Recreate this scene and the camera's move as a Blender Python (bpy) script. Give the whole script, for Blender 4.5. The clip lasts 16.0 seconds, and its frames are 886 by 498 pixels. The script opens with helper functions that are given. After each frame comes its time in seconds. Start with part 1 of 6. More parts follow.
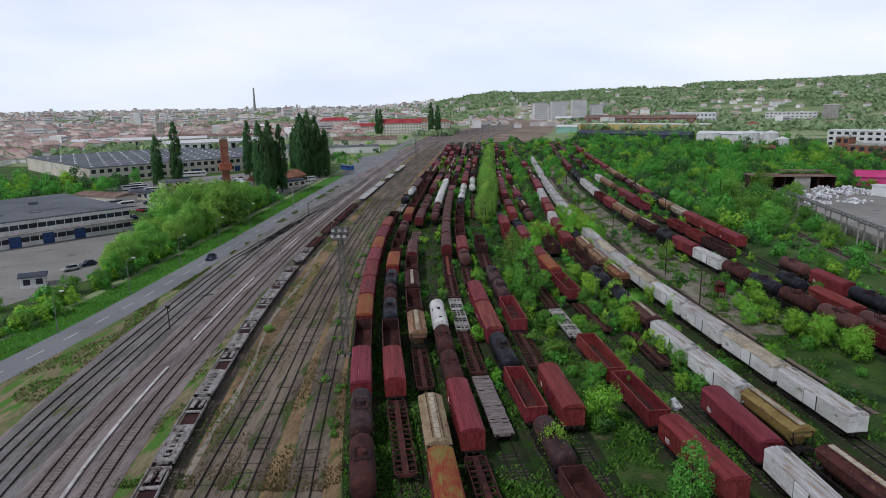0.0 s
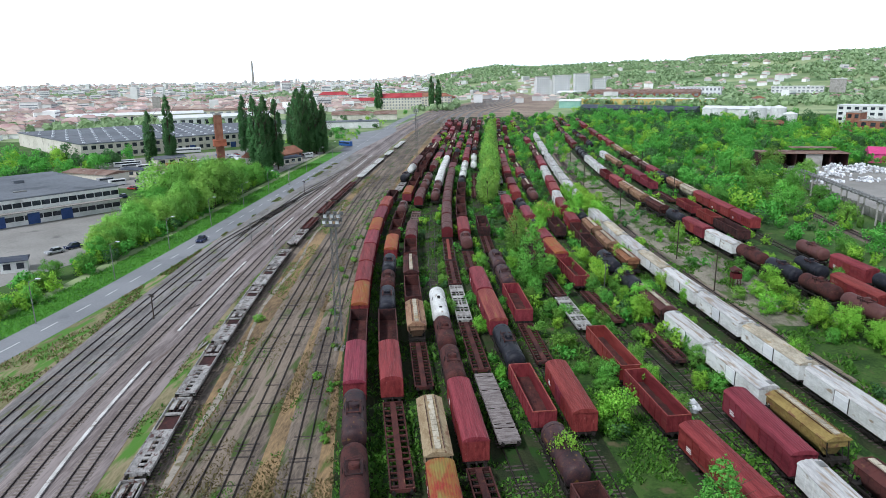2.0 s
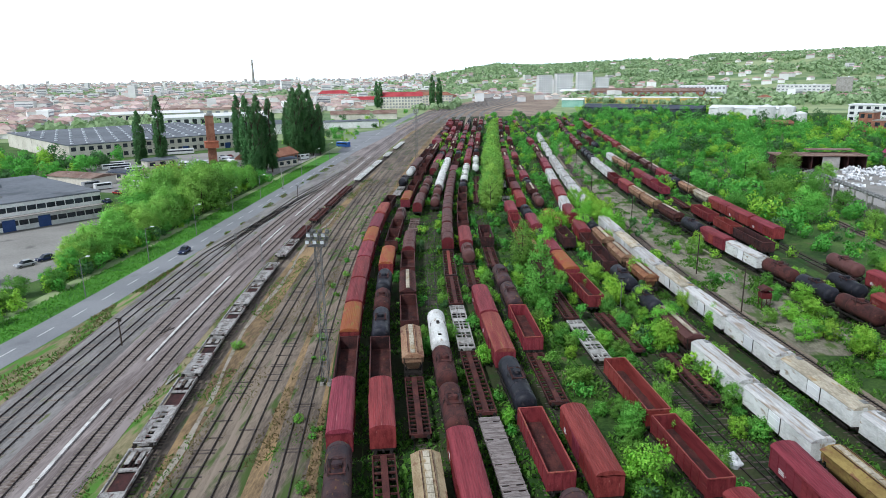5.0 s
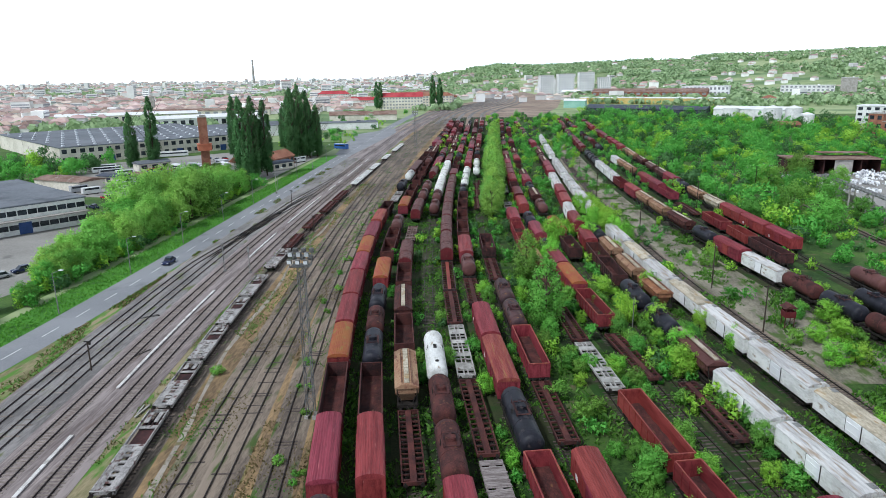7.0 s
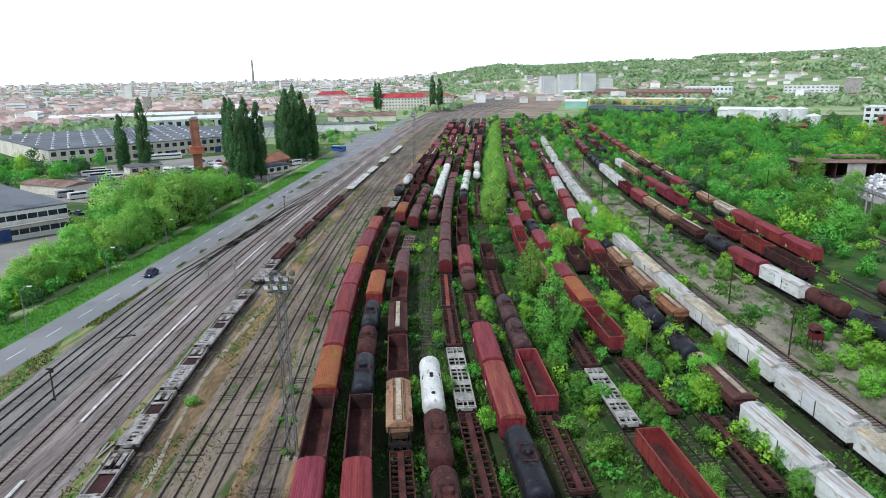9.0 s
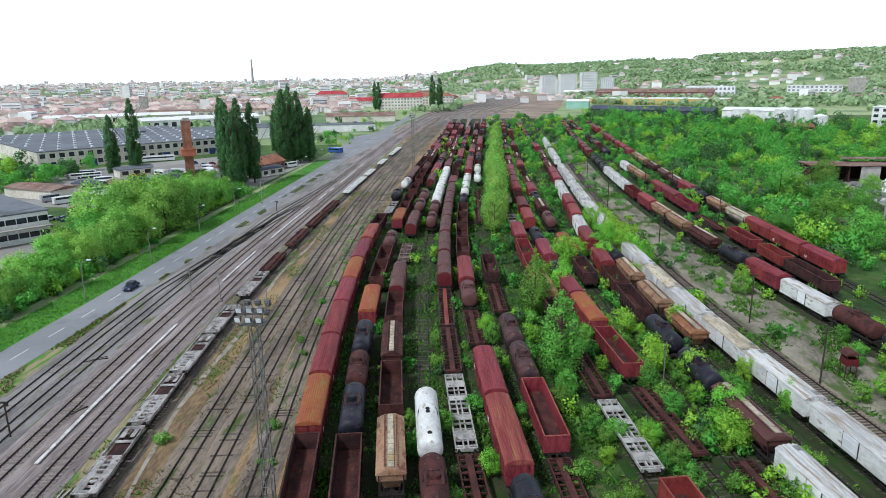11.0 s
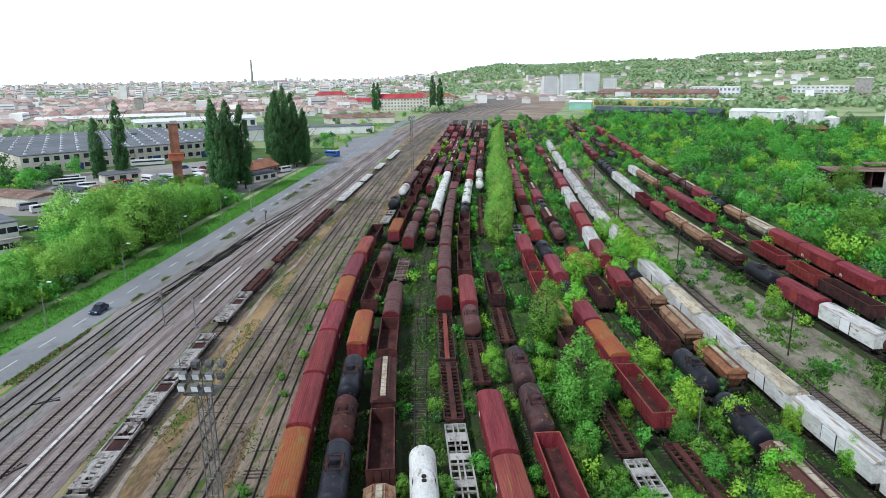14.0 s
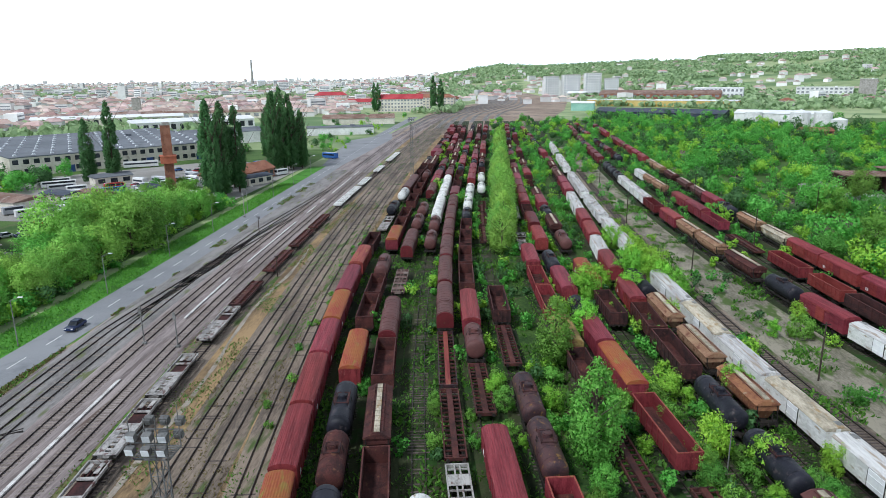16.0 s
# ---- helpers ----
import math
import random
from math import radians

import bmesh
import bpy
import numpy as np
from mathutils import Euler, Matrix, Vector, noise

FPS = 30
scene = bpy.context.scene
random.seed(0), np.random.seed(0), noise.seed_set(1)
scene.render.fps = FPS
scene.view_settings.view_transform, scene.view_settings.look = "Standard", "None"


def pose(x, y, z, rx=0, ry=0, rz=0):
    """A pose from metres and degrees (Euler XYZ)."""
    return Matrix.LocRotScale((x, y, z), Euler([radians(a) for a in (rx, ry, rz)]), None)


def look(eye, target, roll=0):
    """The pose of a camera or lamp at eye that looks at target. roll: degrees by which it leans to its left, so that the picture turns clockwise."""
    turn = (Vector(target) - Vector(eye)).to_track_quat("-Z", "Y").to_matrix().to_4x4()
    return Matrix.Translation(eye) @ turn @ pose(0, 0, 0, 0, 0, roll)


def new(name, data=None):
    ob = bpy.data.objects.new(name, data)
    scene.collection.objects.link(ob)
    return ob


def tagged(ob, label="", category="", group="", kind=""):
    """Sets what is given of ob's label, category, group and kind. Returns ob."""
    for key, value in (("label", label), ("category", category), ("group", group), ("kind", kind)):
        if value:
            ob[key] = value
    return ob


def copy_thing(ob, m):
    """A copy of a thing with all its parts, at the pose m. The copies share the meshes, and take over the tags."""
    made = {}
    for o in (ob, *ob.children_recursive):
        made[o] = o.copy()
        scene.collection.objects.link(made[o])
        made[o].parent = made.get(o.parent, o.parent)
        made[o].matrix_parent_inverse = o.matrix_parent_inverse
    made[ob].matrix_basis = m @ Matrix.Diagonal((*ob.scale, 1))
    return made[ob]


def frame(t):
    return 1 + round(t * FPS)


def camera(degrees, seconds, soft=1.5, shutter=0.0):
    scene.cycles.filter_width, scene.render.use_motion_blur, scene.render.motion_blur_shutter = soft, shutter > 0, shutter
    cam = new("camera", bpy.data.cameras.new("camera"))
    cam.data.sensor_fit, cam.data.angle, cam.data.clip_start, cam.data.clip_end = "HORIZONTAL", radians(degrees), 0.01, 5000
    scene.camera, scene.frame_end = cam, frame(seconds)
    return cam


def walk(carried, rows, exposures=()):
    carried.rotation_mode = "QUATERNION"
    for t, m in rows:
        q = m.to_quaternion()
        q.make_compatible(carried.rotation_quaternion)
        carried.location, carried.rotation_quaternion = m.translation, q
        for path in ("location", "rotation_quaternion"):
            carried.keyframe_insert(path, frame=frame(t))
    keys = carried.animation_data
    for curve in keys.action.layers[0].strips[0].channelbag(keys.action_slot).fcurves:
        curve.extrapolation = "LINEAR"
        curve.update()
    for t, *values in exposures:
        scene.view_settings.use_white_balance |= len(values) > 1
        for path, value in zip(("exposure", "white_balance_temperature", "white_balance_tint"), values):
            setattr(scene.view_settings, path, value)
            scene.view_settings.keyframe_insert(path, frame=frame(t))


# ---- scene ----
cam = camera(67.0, 16.0, soft=0.6)
PATH = [
    (0, (1.718, -22.713, 40.414), (1.601, -20.765, 39.98), -0.8),
    (0.5, (1.587, -20.846, 40.411), (1.469, -18.902, 39.954), -0.8),
    (1, (1.474, -18.993, 40.429), (1.355, -17.055, 39.949), -0.8),
    (1.5, (1.414, -17.072, 40.451), (1.295, -15.138, 39.956), -0.8),
    (2, (1.338, -15.184, 40.467), (1.219, -13.253, 39.961), -0.8),
    (2.5, (1.219, -13.293, 40.475), (1.099, -11.363, 39.965), -0.8),
    (3, (1.103, -11.372, 40.475), (0.982, -9.442, 39.965), -0.8),
    (3.5, (1.006, -9.435, 40.508), (0.884, -7.505, 39.998), -0.8),
    (4, (0.936, -7.434, 40.541), (0.814, -5.504, 40.031), -0.8),
    (6.5, (0.811, 3.303, 40.7), (0.687, 5.233, 40.189), -0.8),
    (7, (0.801, 5.514, 40.733), (0.676, 7.444, 40.223), -0.8),
    (7.5, (0.782, 7.719, 40.771), (0.657, 9.649, 40.261), -0.8),
    (8, (0.732, 9.922, 40.784), (0.607, 11.852, 40.274), -0.8),
    (8.5, (0.696, 12.103, 40.81), (0.57, 14.033, 40.301), -0.8),
    (9, (0.651, 14.312, 40.821), (0.525, 16.242, 40.312), -0.8),
    (11.5, (0.344, 25.437, 41.024), (0.217, 27.367, 40.513), -0.8),
    (12, (0.307, 27.613, 41.061), (0.179, 29.543, 40.551), -0.8),
    (12.5, (0.184, 29.754, 41.062), (0.056, 31.683, 40.553), -0.8),
    (13, (0.028, 31.889, 41.083), (-0.101, 33.819, 40.574), -0.8),
    (13.5, (-0.148, 34.031, 41.081), (-0.276, 35.96, 40.571), -0.8),
    (14, (-0.313, 36.138, 41.097), (-0.441, 38.068, 40.587), -0.8),
    (14.5, (-0.46, 38.213, 41.096), (-0.588, 40.143, 40.587), -0.8),
    (15, (-0.593, 40.291, 41.089), (-0.722, 42.221, 40.58), -0.8),
    (15.5, (-0.713, 42.287, 41.09), (-0.842, 44.217, 40.581), -0.7),
    (16, (-0.868, 44.224, 41.113), (-0.997, 46.154, 40.604), -0.7),
]
EXPOSURES = ((0.0, -0.96, 5900, 14), (0.5, -0.70, 5850, 12), (1.0, -0.50, 5800, 10), (1.5, -0.24, 5760, 9), (2.0, -0.08, 5720, 8), (2.5, -0.06, 5740, 7), (16.0, -0.06, 5740, 7))

walk(cam, [(t, look(eye, target, roll)) for t, eye, target, roll in PATH],
     exposures=EXPOSURES)

# ---- light ----
scene.view_settings.exposure = 0.0
SUN_DIR = Vector((-0.50, -0.62, 0.95)).normalized()
world = bpy.data.worlds.new("sky")
scene.world = world
world.use_nodes = True
wn, wl = world.node_tree.nodes, world.node_tree.links
wn.clear()
sky = wn.new("ShaderNodeTexSky")
sky.sky_type = "NISHITA"
sky.sun_disc = False
sky.sun_elevation = math.asin(SUN_DIR.z)
sky.sun_rotation = math.atan2(SUN_DIR.x, SUN_DIR.y)
bg_sky = wn.new("ShaderNodeBackground")
bg_sky.inputs[1].default_value = 0.10
wl.new(sky.outputs[0], bg_sky.inputs[0])
# a bright layer of broken cloud over the whole sky
tc = wn.new("ShaderNodeTexCoord")
cmap = wn.new("ShaderNodeMapping")
cmap.inputs["Scale"].default_value = (1.0, 1.0, 4.0)
cn = wn.new("ShaderNodeTexNoise")
cn.inputs["Scale"].default_value = 2.2
cn.inputs["Detail"].default_value = 6
cr = wn.new("ShaderNodeValToRGB")
cr.color_ramp.elements[0].position, cr.color_ramp.elements[0].color = 0.35, (0.80, 0.87, 0.96, 1)
cr.color_ramp.elements[1].position, cr.color_ramp.elements[1].color = 0.60, (1.0, 1.0, 1.0, 1)
bg_cloud = wn.new("ShaderNodeBackground")
bg_cloud.inputs[1].default_value = 1.50
wmix = wn.new("ShaderNodeMixShader")
wmix.inputs[0].default_value = 0.85
wout = wn.new("ShaderNodeOutputWorld")
# thinner, brighter cloud towards the horizon
csep = wn.new("ShaderNodeSeparateXYZ")
cheight = wn.new("ShaderNodeMapRange")
cheight.interpolation_type = "SMOOTHSTEP"
cheight.inputs["From Min"].default_value, cheight.inputs["From Max"].default_value = 0.05, 0.55
cheight.inputs["To Min"].default_value, cheight.inputs["To Max"].default_value = 2.10, 0.52
wl.new(tc.outputs["Generated"], csep.inputs[0])
wl.new(csep.outputs["Z"], cheight.inputs["Value"])
wl.new(cheight.outputs[0], bg_cloud.inputs[1])
wl.new(tc.outputs["Generated"], cmap.inputs[0])
wl.new(cmap.outputs[0], cn.inputs[0])
wl.new(cn.outputs[0], cr.inputs[0])
wl.new(cr.outputs[0], bg_cloud.inputs[0])
wl.new(bg_sky.outputs[0], wmix.inputs[1])
wl.new(bg_cloud.outputs[0], wmix.inputs[2])
wl.new(wmix.outputs[0], wout.inputs[0])
sun_lamp = bpy.data.lights.new("sun", "SUN")
sun_lamp.energy, sun_lamp.angle, sun_lamp.color = 3.1, radians(8), (1.0, 0.96, 0.90)
sun = new("sun", sun_lamp)
sun.matrix_world = look(SUN_DIR * 100, (0, 0, 0))


# ---- materials ----
MATS = {}


def surface(name, c1, c2, scale=1.0, rough=0.8, fine=8.0, c3=None, amount3=0.5, bump=0.3, metal=0.0, stretch=(1, 1, 1), vary=0.0, islands=False, spread=0.0):
    """A weathered surface: two colours mixed by a broad and a fine noise, a third in patches with a shape of their own."""
    if name in MATS:
        return MATS[name]
    m = bpy.data.materials.new(name)
    m.use_nodes = True
    n, l = m.node_tree.nodes, m.node_tree.links
    bsdf = n["Principled BSDF"]
    co = n.new("ShaderNodeTexCoord")
    mp = n.new("ShaderNodeMapping")
    mp.inputs["Scale"].default_value = stretch
    oi = n.new("ShaderNodeObjectInfo")
    sh = n.new("ShaderNodeMath")
    sh.operation = "MULTIPLY"
    sh.inputs[1].default_value = 60.0
    l.new(oi.outputs["Random"], sh.inputs[0])
    l.new(co.outputs["Object"], mp.inputs[0])
    l.new(sh.outputs[0], mp.inputs["Location"])
    broad = n.new("ShaderNodeTexNoise")
    broad.inputs["Scale"].default_value = scale
    broad.inputs["Detail"].default_value = 4
    small = n.new("ShaderNodeTexNoise")
    small.inputs["Scale"].default_value = fine
    small.inputs["Detail"].default_value = 7
    small.inputs["Roughness"].default_value = 0.7
    for t in (broad, small):
        l.new(mp.outputs[0], t.inputs[0])
    mixn = n.new("ShaderNodeMath")
    mixn.operation = "MULTIPLY_ADD"
    mixn.inputs[1].default_value = 0.5
    l.new(small.outputs[0], mixn.inputs[0])
    half = n.new("ShaderNodeMath")
    half.operation = "MULTIPLY"
    half.inputs[1].default_value = 0.55
    l.new(broad.outputs[0], half.inputs[0])
    l.new(half.outputs[0], mixn.inputs[2])
    ramp = n.new("ShaderNodeValToRGB")
    ramp.color_ramp.elements[0].position, ramp.color_ramp.elements[0].color = 0.43, (*c1, 1)
    ramp.color_ramp.elements[1].position, ramp.color_ramp.elements[1].color = 0.60, (*c2, 1)
    l.new(mixn.outputs[0], ramp.inputs[0])
    col = ramp.outputs[0]
    if c3:
        patch = n.new("ShaderNodeTexNoise")
        patch.inputs["Scale"].default_value = scale * 2.3
        patch.inputs["Detail"].default_value = 5
        pm = n.new("ShaderNodeMapping")
        pm.inputs["Location"].default_value = (13.1, 4.7, 9.2)
        l.new(mp.outputs[0], pm.inputs[0])
        l.new(pm.outputs[0], patch.inputs[0])
        pr = n.new("ShaderNodeValToRGB")
        edge = 0.70 - 0.35 * amount3
        pr.color_ramp.elements[0].position, pr.color_ramp.elements[1].position = edge, edge + 0.10
        l.new(patch.outputs[0], pr.inputs[0])
        mx = n.new("ShaderNodeMixRGB")
        mx.inputs[2].default_value = (*c3, 1)
        l.new(pr.outputs[0], mx.inputs[0])
        l.new(col, mx.inputs[1])
        col = mx.outputs[0]
    if vary or islands:
        hs = n.new("ShaderNodeHueSaturation")
        rnd = oi.outputs["Random"]
        if islands:
            geo = n.new("ShaderNodeNewGeometry")
            rnd = geo.outputs["Random Per Island"]
        mr = n.new("ShaderNodeMapRange")
        mr.inputs["To Min"].default_value, mr.inputs["To Max"].default_value = 1 - vary, 1 + vary
        l.new(rnd, mr.inputs["Value"])
        l.new(mr.outputs[0], hs.inputs["Value"])
        if spread:
            mh = n.new("ShaderNodeMapRange")
            mh.inputs["To Min"].default_value, mh.inputs["To Max"].default_value = 0.5 - spread, 0.5 + spread
            odd = n.new("ShaderNodeMath")
            odd.operation = "MULTIPLY_ADD"
            odd.inputs[1].default_value, odd.inputs[2].default_value = 7.31, 0.13
            fr = n.new("ShaderNodeMath")
            fr.operation = "FRACT"
            l.new(rnd, odd.inputs[0])
            l.new(odd.outputs[0], fr.inputs[0])
            l.new(fr.outputs[0], mh.inputs["Value"])
            l.new(mh.outputs[0], hs.inputs["Hue"])
        l.new(col, hs.inputs["Color"])
        col = hs.outputs[0]
    l.new(col, bsdf.inputs["Base Color"])
    bsdf.inputs["Roughness"].default_value = rough
    bsdf.inputs["Metallic"].default_value = metal
    bsdf.inputs["Specular IOR Level"].default_value = 0.3
    if bump:
        bp = n.new("ShaderNodeBump")
        bp.inputs["Strength"].default_value = bump
        bp.inputs["Distance"].default_value = 0.05
        l.new(small.outputs[0], bp.inputs["Height"])
        l.new(bp.outputs[0], bsdf.inputs["Normal"])
    MATS[name] = m
    return m


def leaf_surface(name, c1, c2, vary=0.25, spread=0.02):
    """Leaves: colour varies from clump to clump and from tree to tree; some light passes through."""
    m = bpy.data.materials.new(name)
    m.use_nodes = True
    n, l = m.node_tree.nodes, m.node_tree.links
    bsdf = n["Principled BSDF"]
    geo = n.new("ShaderNodeNewGeometry")
    oi = n.new("ShaderNodeObjectInfo")
    mx = n.new("ShaderNodeMixRGB")
    mx.inputs[1].default_value, mx.inputs[2].default_value = (*c1, 1), (*c2, 1)
    l.new(geo.outputs["Random Per Island"], mx.inputs[0])
    hs = n.new("ShaderNodeHueSaturation")
    mr = n.new("ShaderNodeMapRange")
    mr.inputs["To Min"].default_value, mr.inputs["To Max"].default_value = 1 - vary, 1 + vary
    l.new(oi.outputs["Random"], mr.inputs["Value"])
    l.new(mr.outputs[0], hs.inputs["Value"])
    mh = n.new("ShaderNodeMapRange")
    mh.inputs["To Min"].default_value, mh.inputs["To Max"].default_value = 0.5 - spread, 0.5 + spread
    fr = n.new("ShaderNodeMath")
    fr.operation = "FRACT"
    mu = n.new("ShaderNodeMath")
    mu.operation = "MULTIPLY"
    mu.inputs[1].default_value = 9.7
    l.new(oi.outputs["Random"], mu.inputs[0])
    l.new(mu.outputs[0], fr.inputs[0])
    l.new(fr.outputs[0], mh.inputs["Value"])
    l.new(mh.outputs[0], hs.inputs["Hue"])
    l.new(mx.outputs[0], hs.inputs["Color"])
    l.new(hs.outputs[0], bsdf.inputs["Base Color"])
    bsdf.inputs["Roughness"].default_value = 0.6
    bsdf.inputs["Specular IOR Level"].default_value = 0.25
    tr = n.new("ShaderNodeBsdfTranslucent")
    l.new(hs.outputs[0], tr.inputs[0])
    ms = n.new("ShaderNodeMixShader")
    ms.inputs[0].default_value = 0.36
    l.new(bsdf.outputs[0], ms.inputs[1])
    l.new(tr.outputs[0], ms.inputs[2])
    l.new(ms.outputs[0], n["Material Output"].inputs[0])
    MATS[name] = m
    return m


def paint(name, c, rust=0.35, rough=0.6, vary=0.12):
    dark = tuple(v * 0.72 for v in c)
    return surface("paint_" + name, dark, c, 0.7, rough, 6.0, (0.10, 0.045, 0.03), rust, 0.12, 0.0, (1.0, 0.35, 1.0), vary)


PAINT = {
    "red": surface("paint_red", (0.120, 0.014, 0.019), (0.225, 0.036, 0.043), 0.8, 0.65, 5.0, (0.30, 0.11, 0.10), 0.12, 0.1, 0, (2.6, 0.14, 1.0), 0.16, spread=0.012),
    "red2": surface("paint_red_faded", (0.17, 0.026, 0.028), (0.27, 0.070, 0.050), 0.8, 0.7, 5.0, (0.26, 0.13, 0.05), 0.30, 0.1, 0, (2.6, 0.14, 1.0), 0.12),
    "orange": surface("paint_orange", (0.251, 0.046, 0.027), (0.274, 0.099, 0.027), 0.5, 0.7, 5.0, (0.228, 0.144, 0.030), 0.35, 0.1, 0, (1, 0.3, 1), 0.08),
    "redyellow": surface("paint_lichen", (0.274, 0.034, 0.023), (0.274, 0.152, 0.034), 0.35, 0.75, 3.0, (0.243, 0.182, 0.046), 0.45, 0.1, 0, (1, 0.3, 1), 0.05),
    "maroon": paint("maroon", (0.122, 0.015, 0.019), 0.2),
    "brown": paint("brown", (0.114, 0.046, 0.042), 0.25),
    "rust": surface("paint_rust", (0.036, 0.014, 0.014), (0.092, 0.029, 0.025), 0.9, 0.85, 7.0, (0.135, 0.062, 0.035), 0.25, 0.2, 0, (1, 0.5, 1), 0.18),
    "rust2": surface("paint_rust_tar", (0.024, 0.015, 0.020), (0.066, 0.029, 0.029), 0.8, 0.6, 6.0, (0.182, 0.099, 0.027), 0.28, 0.2, 0, (1, 0.6, 1), 0.12),
    "dark": surface("paint_dark", (0.022, 0.012, 0.013), (0.070, 0.026, 0.025), 0.8, 0.85, 6.0, (0.10, 0.036, 0.026), 0.3, 0.2, 0, (1, 0.5, 1), 0.12),
    "black": surface("paint_tar", (0.005, 0.006, 0.010), (0.018, 0.018, 0.027), 0.7, 0.55, 5.0, (0.055, 0.042, 0.045), 0.3, 0.15, 0, (1, 0.6, 1), 0.2),
    "grey": surface("paint_grey", (0.17, 0.16, 0.155), (0.42, 0.40, 0.385), 0.9, 0.7, 6.0, (0.10, 0.05, 0.045), 0.4, 0.2, 0, (1, 0.5, 1), 0.12),
    "white": surface("paint_white", (0.52, 0.52, 0.50), (0.76, 0.76, 0.74), 0.7, 0.65, 5.0, (0.33, 0.27, 0.20), 0.32, 0.1, 0, (1, 0.35, 1), 0.06),
    "beige": surface("paint_beige", (0.26, 0.225, 0.165), (0.52, 0.46, 0.36), 0.6, 0.7, 5.0, (0.319, 0.228, 0.122), 0.35, 0.1, 0, (1, 0.35, 1), 0.06),
    "straw": surface("paint_straw", (0.22, 0.155, 0.085), (0.36, 0.285, 0.175), 0.7, 0.75, 5.0, (0.17, 0.085, 0.05), 0.3, 0.15, 0, (1, 0.4, 1), 0.08),
    "pale": surface("paint_pale", (0.24, 0.23, 0.215), (0.44, 0.43, 0.41), 0.9, 0.7, 6.0, (0.15, 0.10, 0.085), 0.3, 0.2, 0, (1, 0.5, 1), 0.1),
    "tan": surface("paint_tan", (0.228, 0.114, 0.068), (0.319, 0.205, 0.122), 0.7, 0.75, 5.0, (0.152, 0.061, 0.038), 0.4, 0.15, 0, (1, 0.4, 1), 0.1),
    "yellow": surface("paint_ochre", (0.213, 0.144, 0.046), (0.319, 0.236, 0.076), 0.7, 0.75, 5.0, (0.182, 0.084, 0.046), 0.4, 0.15, 0, (1, 0.4, 1), 0.08),
    "rusty": surface("paint_rusty", (0.152, 0.057, 0.034), (0.274, 0.129, 0.061), 0.7, 0.8, 5.0, (0.319, 0.274, 0.182), 0.25, 0.15, 0, (1, 0.4, 1), 0.08),
    "wood": surface("bleached_planks", (0.17, 0.14, 0.135), (0.36, 0.32, 0.31), 1.2, 0.85, 9.0, (0.11, 0.08, 0.07), 0.3, 0.25, 0, (0.4, 2.5, 1), 0.15),
    "scrap": surface("paint_scrap", (0.228, 0.190, 0.167), (0.122, 0.061, 0.053), 0.9, 0.8, 6.0, (0.068, 0.038, 0.030), 0.4, 0.2, 0, (1, 1, 1), 0.1),
}
STEEL_DARK = surface("running_gear", (0.008, 0.007, 0.006), (0.028, 0.022, 0.019), 2.0, 0.8, 12.0, None, 0, 0.2)
# brown rail steel, darkened to include the shadow line beside each rail
RAIL = surface("shadowed_rail_steel", (0.022, 0.016, 0.015), (0.052, 0.040, 0.037), 1.5, 0.5, 10.0, None, 0, 0.1, 0.3)
MAST_STEEL = surface("dull_mast_steel", (0.10, 0.10, 0.10), (0.19, 0.19, 0.185), 1.0, 0.6, 6.0, (0.10, 0.06, 0.05), 0.2, 0.1, 0.3)
SLEEPER = surface("sleeper_wood", (0.046, 0.036, 0.032), (0.114, 0.091, 0.080), 2.0, 0.9, 9.0, None, 0, 0.3, islands=True, vary=0.3)
SLEEPER_C = surface("sleeper_concrete", (0.167, 0.137, 0.118), (0.258, 0.220, 0.198), 2.0, 0.9, 9.0, None, 0, 0.3, islands=True, vary=0.2)
BALLAST = surface("ballast", (0.145, 0.118, 0.114), (0.315, 0.268, 0.258), 0.30, 0.95, 4.0, (0.115, 0.082, 0.070), 0.30, 0.8, 0.0, (1.0, 0.10, 1.0))
BALLAST_GREY = surface("grey_ballast", (0.140, 0.130, 0.126), (0.270, 0.252, 0.245), 0.34, 0.95, 4.0, (0.130, 0.145, 0.065), 0.34, 0.8, 0.0, (1.0, 0.20, 1.0))
GRASS_STRIP = surface("grassy_strip", (0.130, 0.130, 0.055), (0.300, 0.250, 0.150), 0.34, 0.95, 3.0, (0.090, 0.205, 0.030), 0.62, 0.8, 0.0, (1.0, 0.22, 1.0))
MEADOW = surface("rough_meadow", (0.035, 0.085, 0.016), (0.090, 0.155, 0.036), 0.08, 0.95, 2.5, (0.12, 0.11, 0.06), 0.25, 0.8)
STATION_EARTH = surface("station_earth", (0.20, 0.145, 0.110), (0.33, 0.255, 0.200), 0.03, 0.95, 0.4, (0.12, 0.105, 0.085), 0.35, 0.3)
BALLAST_OLD = surface("old_ballast", (0.105, 0.084, 0.068), (0.250, 0.200, 0.155), 0.25, 0.95, 4.0, (0.065, 0.100, 0.025), 0.40, 0.8, 0.0, (1.0, 0.2, 1.0))
# overgrown bed, its colour also darkened for shade under and between wagons
BALLAST_GREEN = surface("overgrown_shaded_ballast", (0.012, 0.022, 0.007), (0.044, 0.052, 0.020), 0.12, 0.95, 4.0, (0.020, 0.055, 0.008), 0.5, 0.8)
PATH_DIRT = surface("trodden_dirt", (0.22, 0.19, 0.155), (0.36, 0.32, 0.27), 0.3, 0.95, 3.0, (0.16, 0.14, 0.075), 0.5, 0.4)
DRYGRASS = surface("dry_grass", (0.128, 0.088, 0.052), (0.335, 0.228, 0.118), 0.26, 0.95, 3.0, (0.105, 0.130, 0.035), 0.34, 0.8, 0.0, (1.0, 0.22, 1.0))
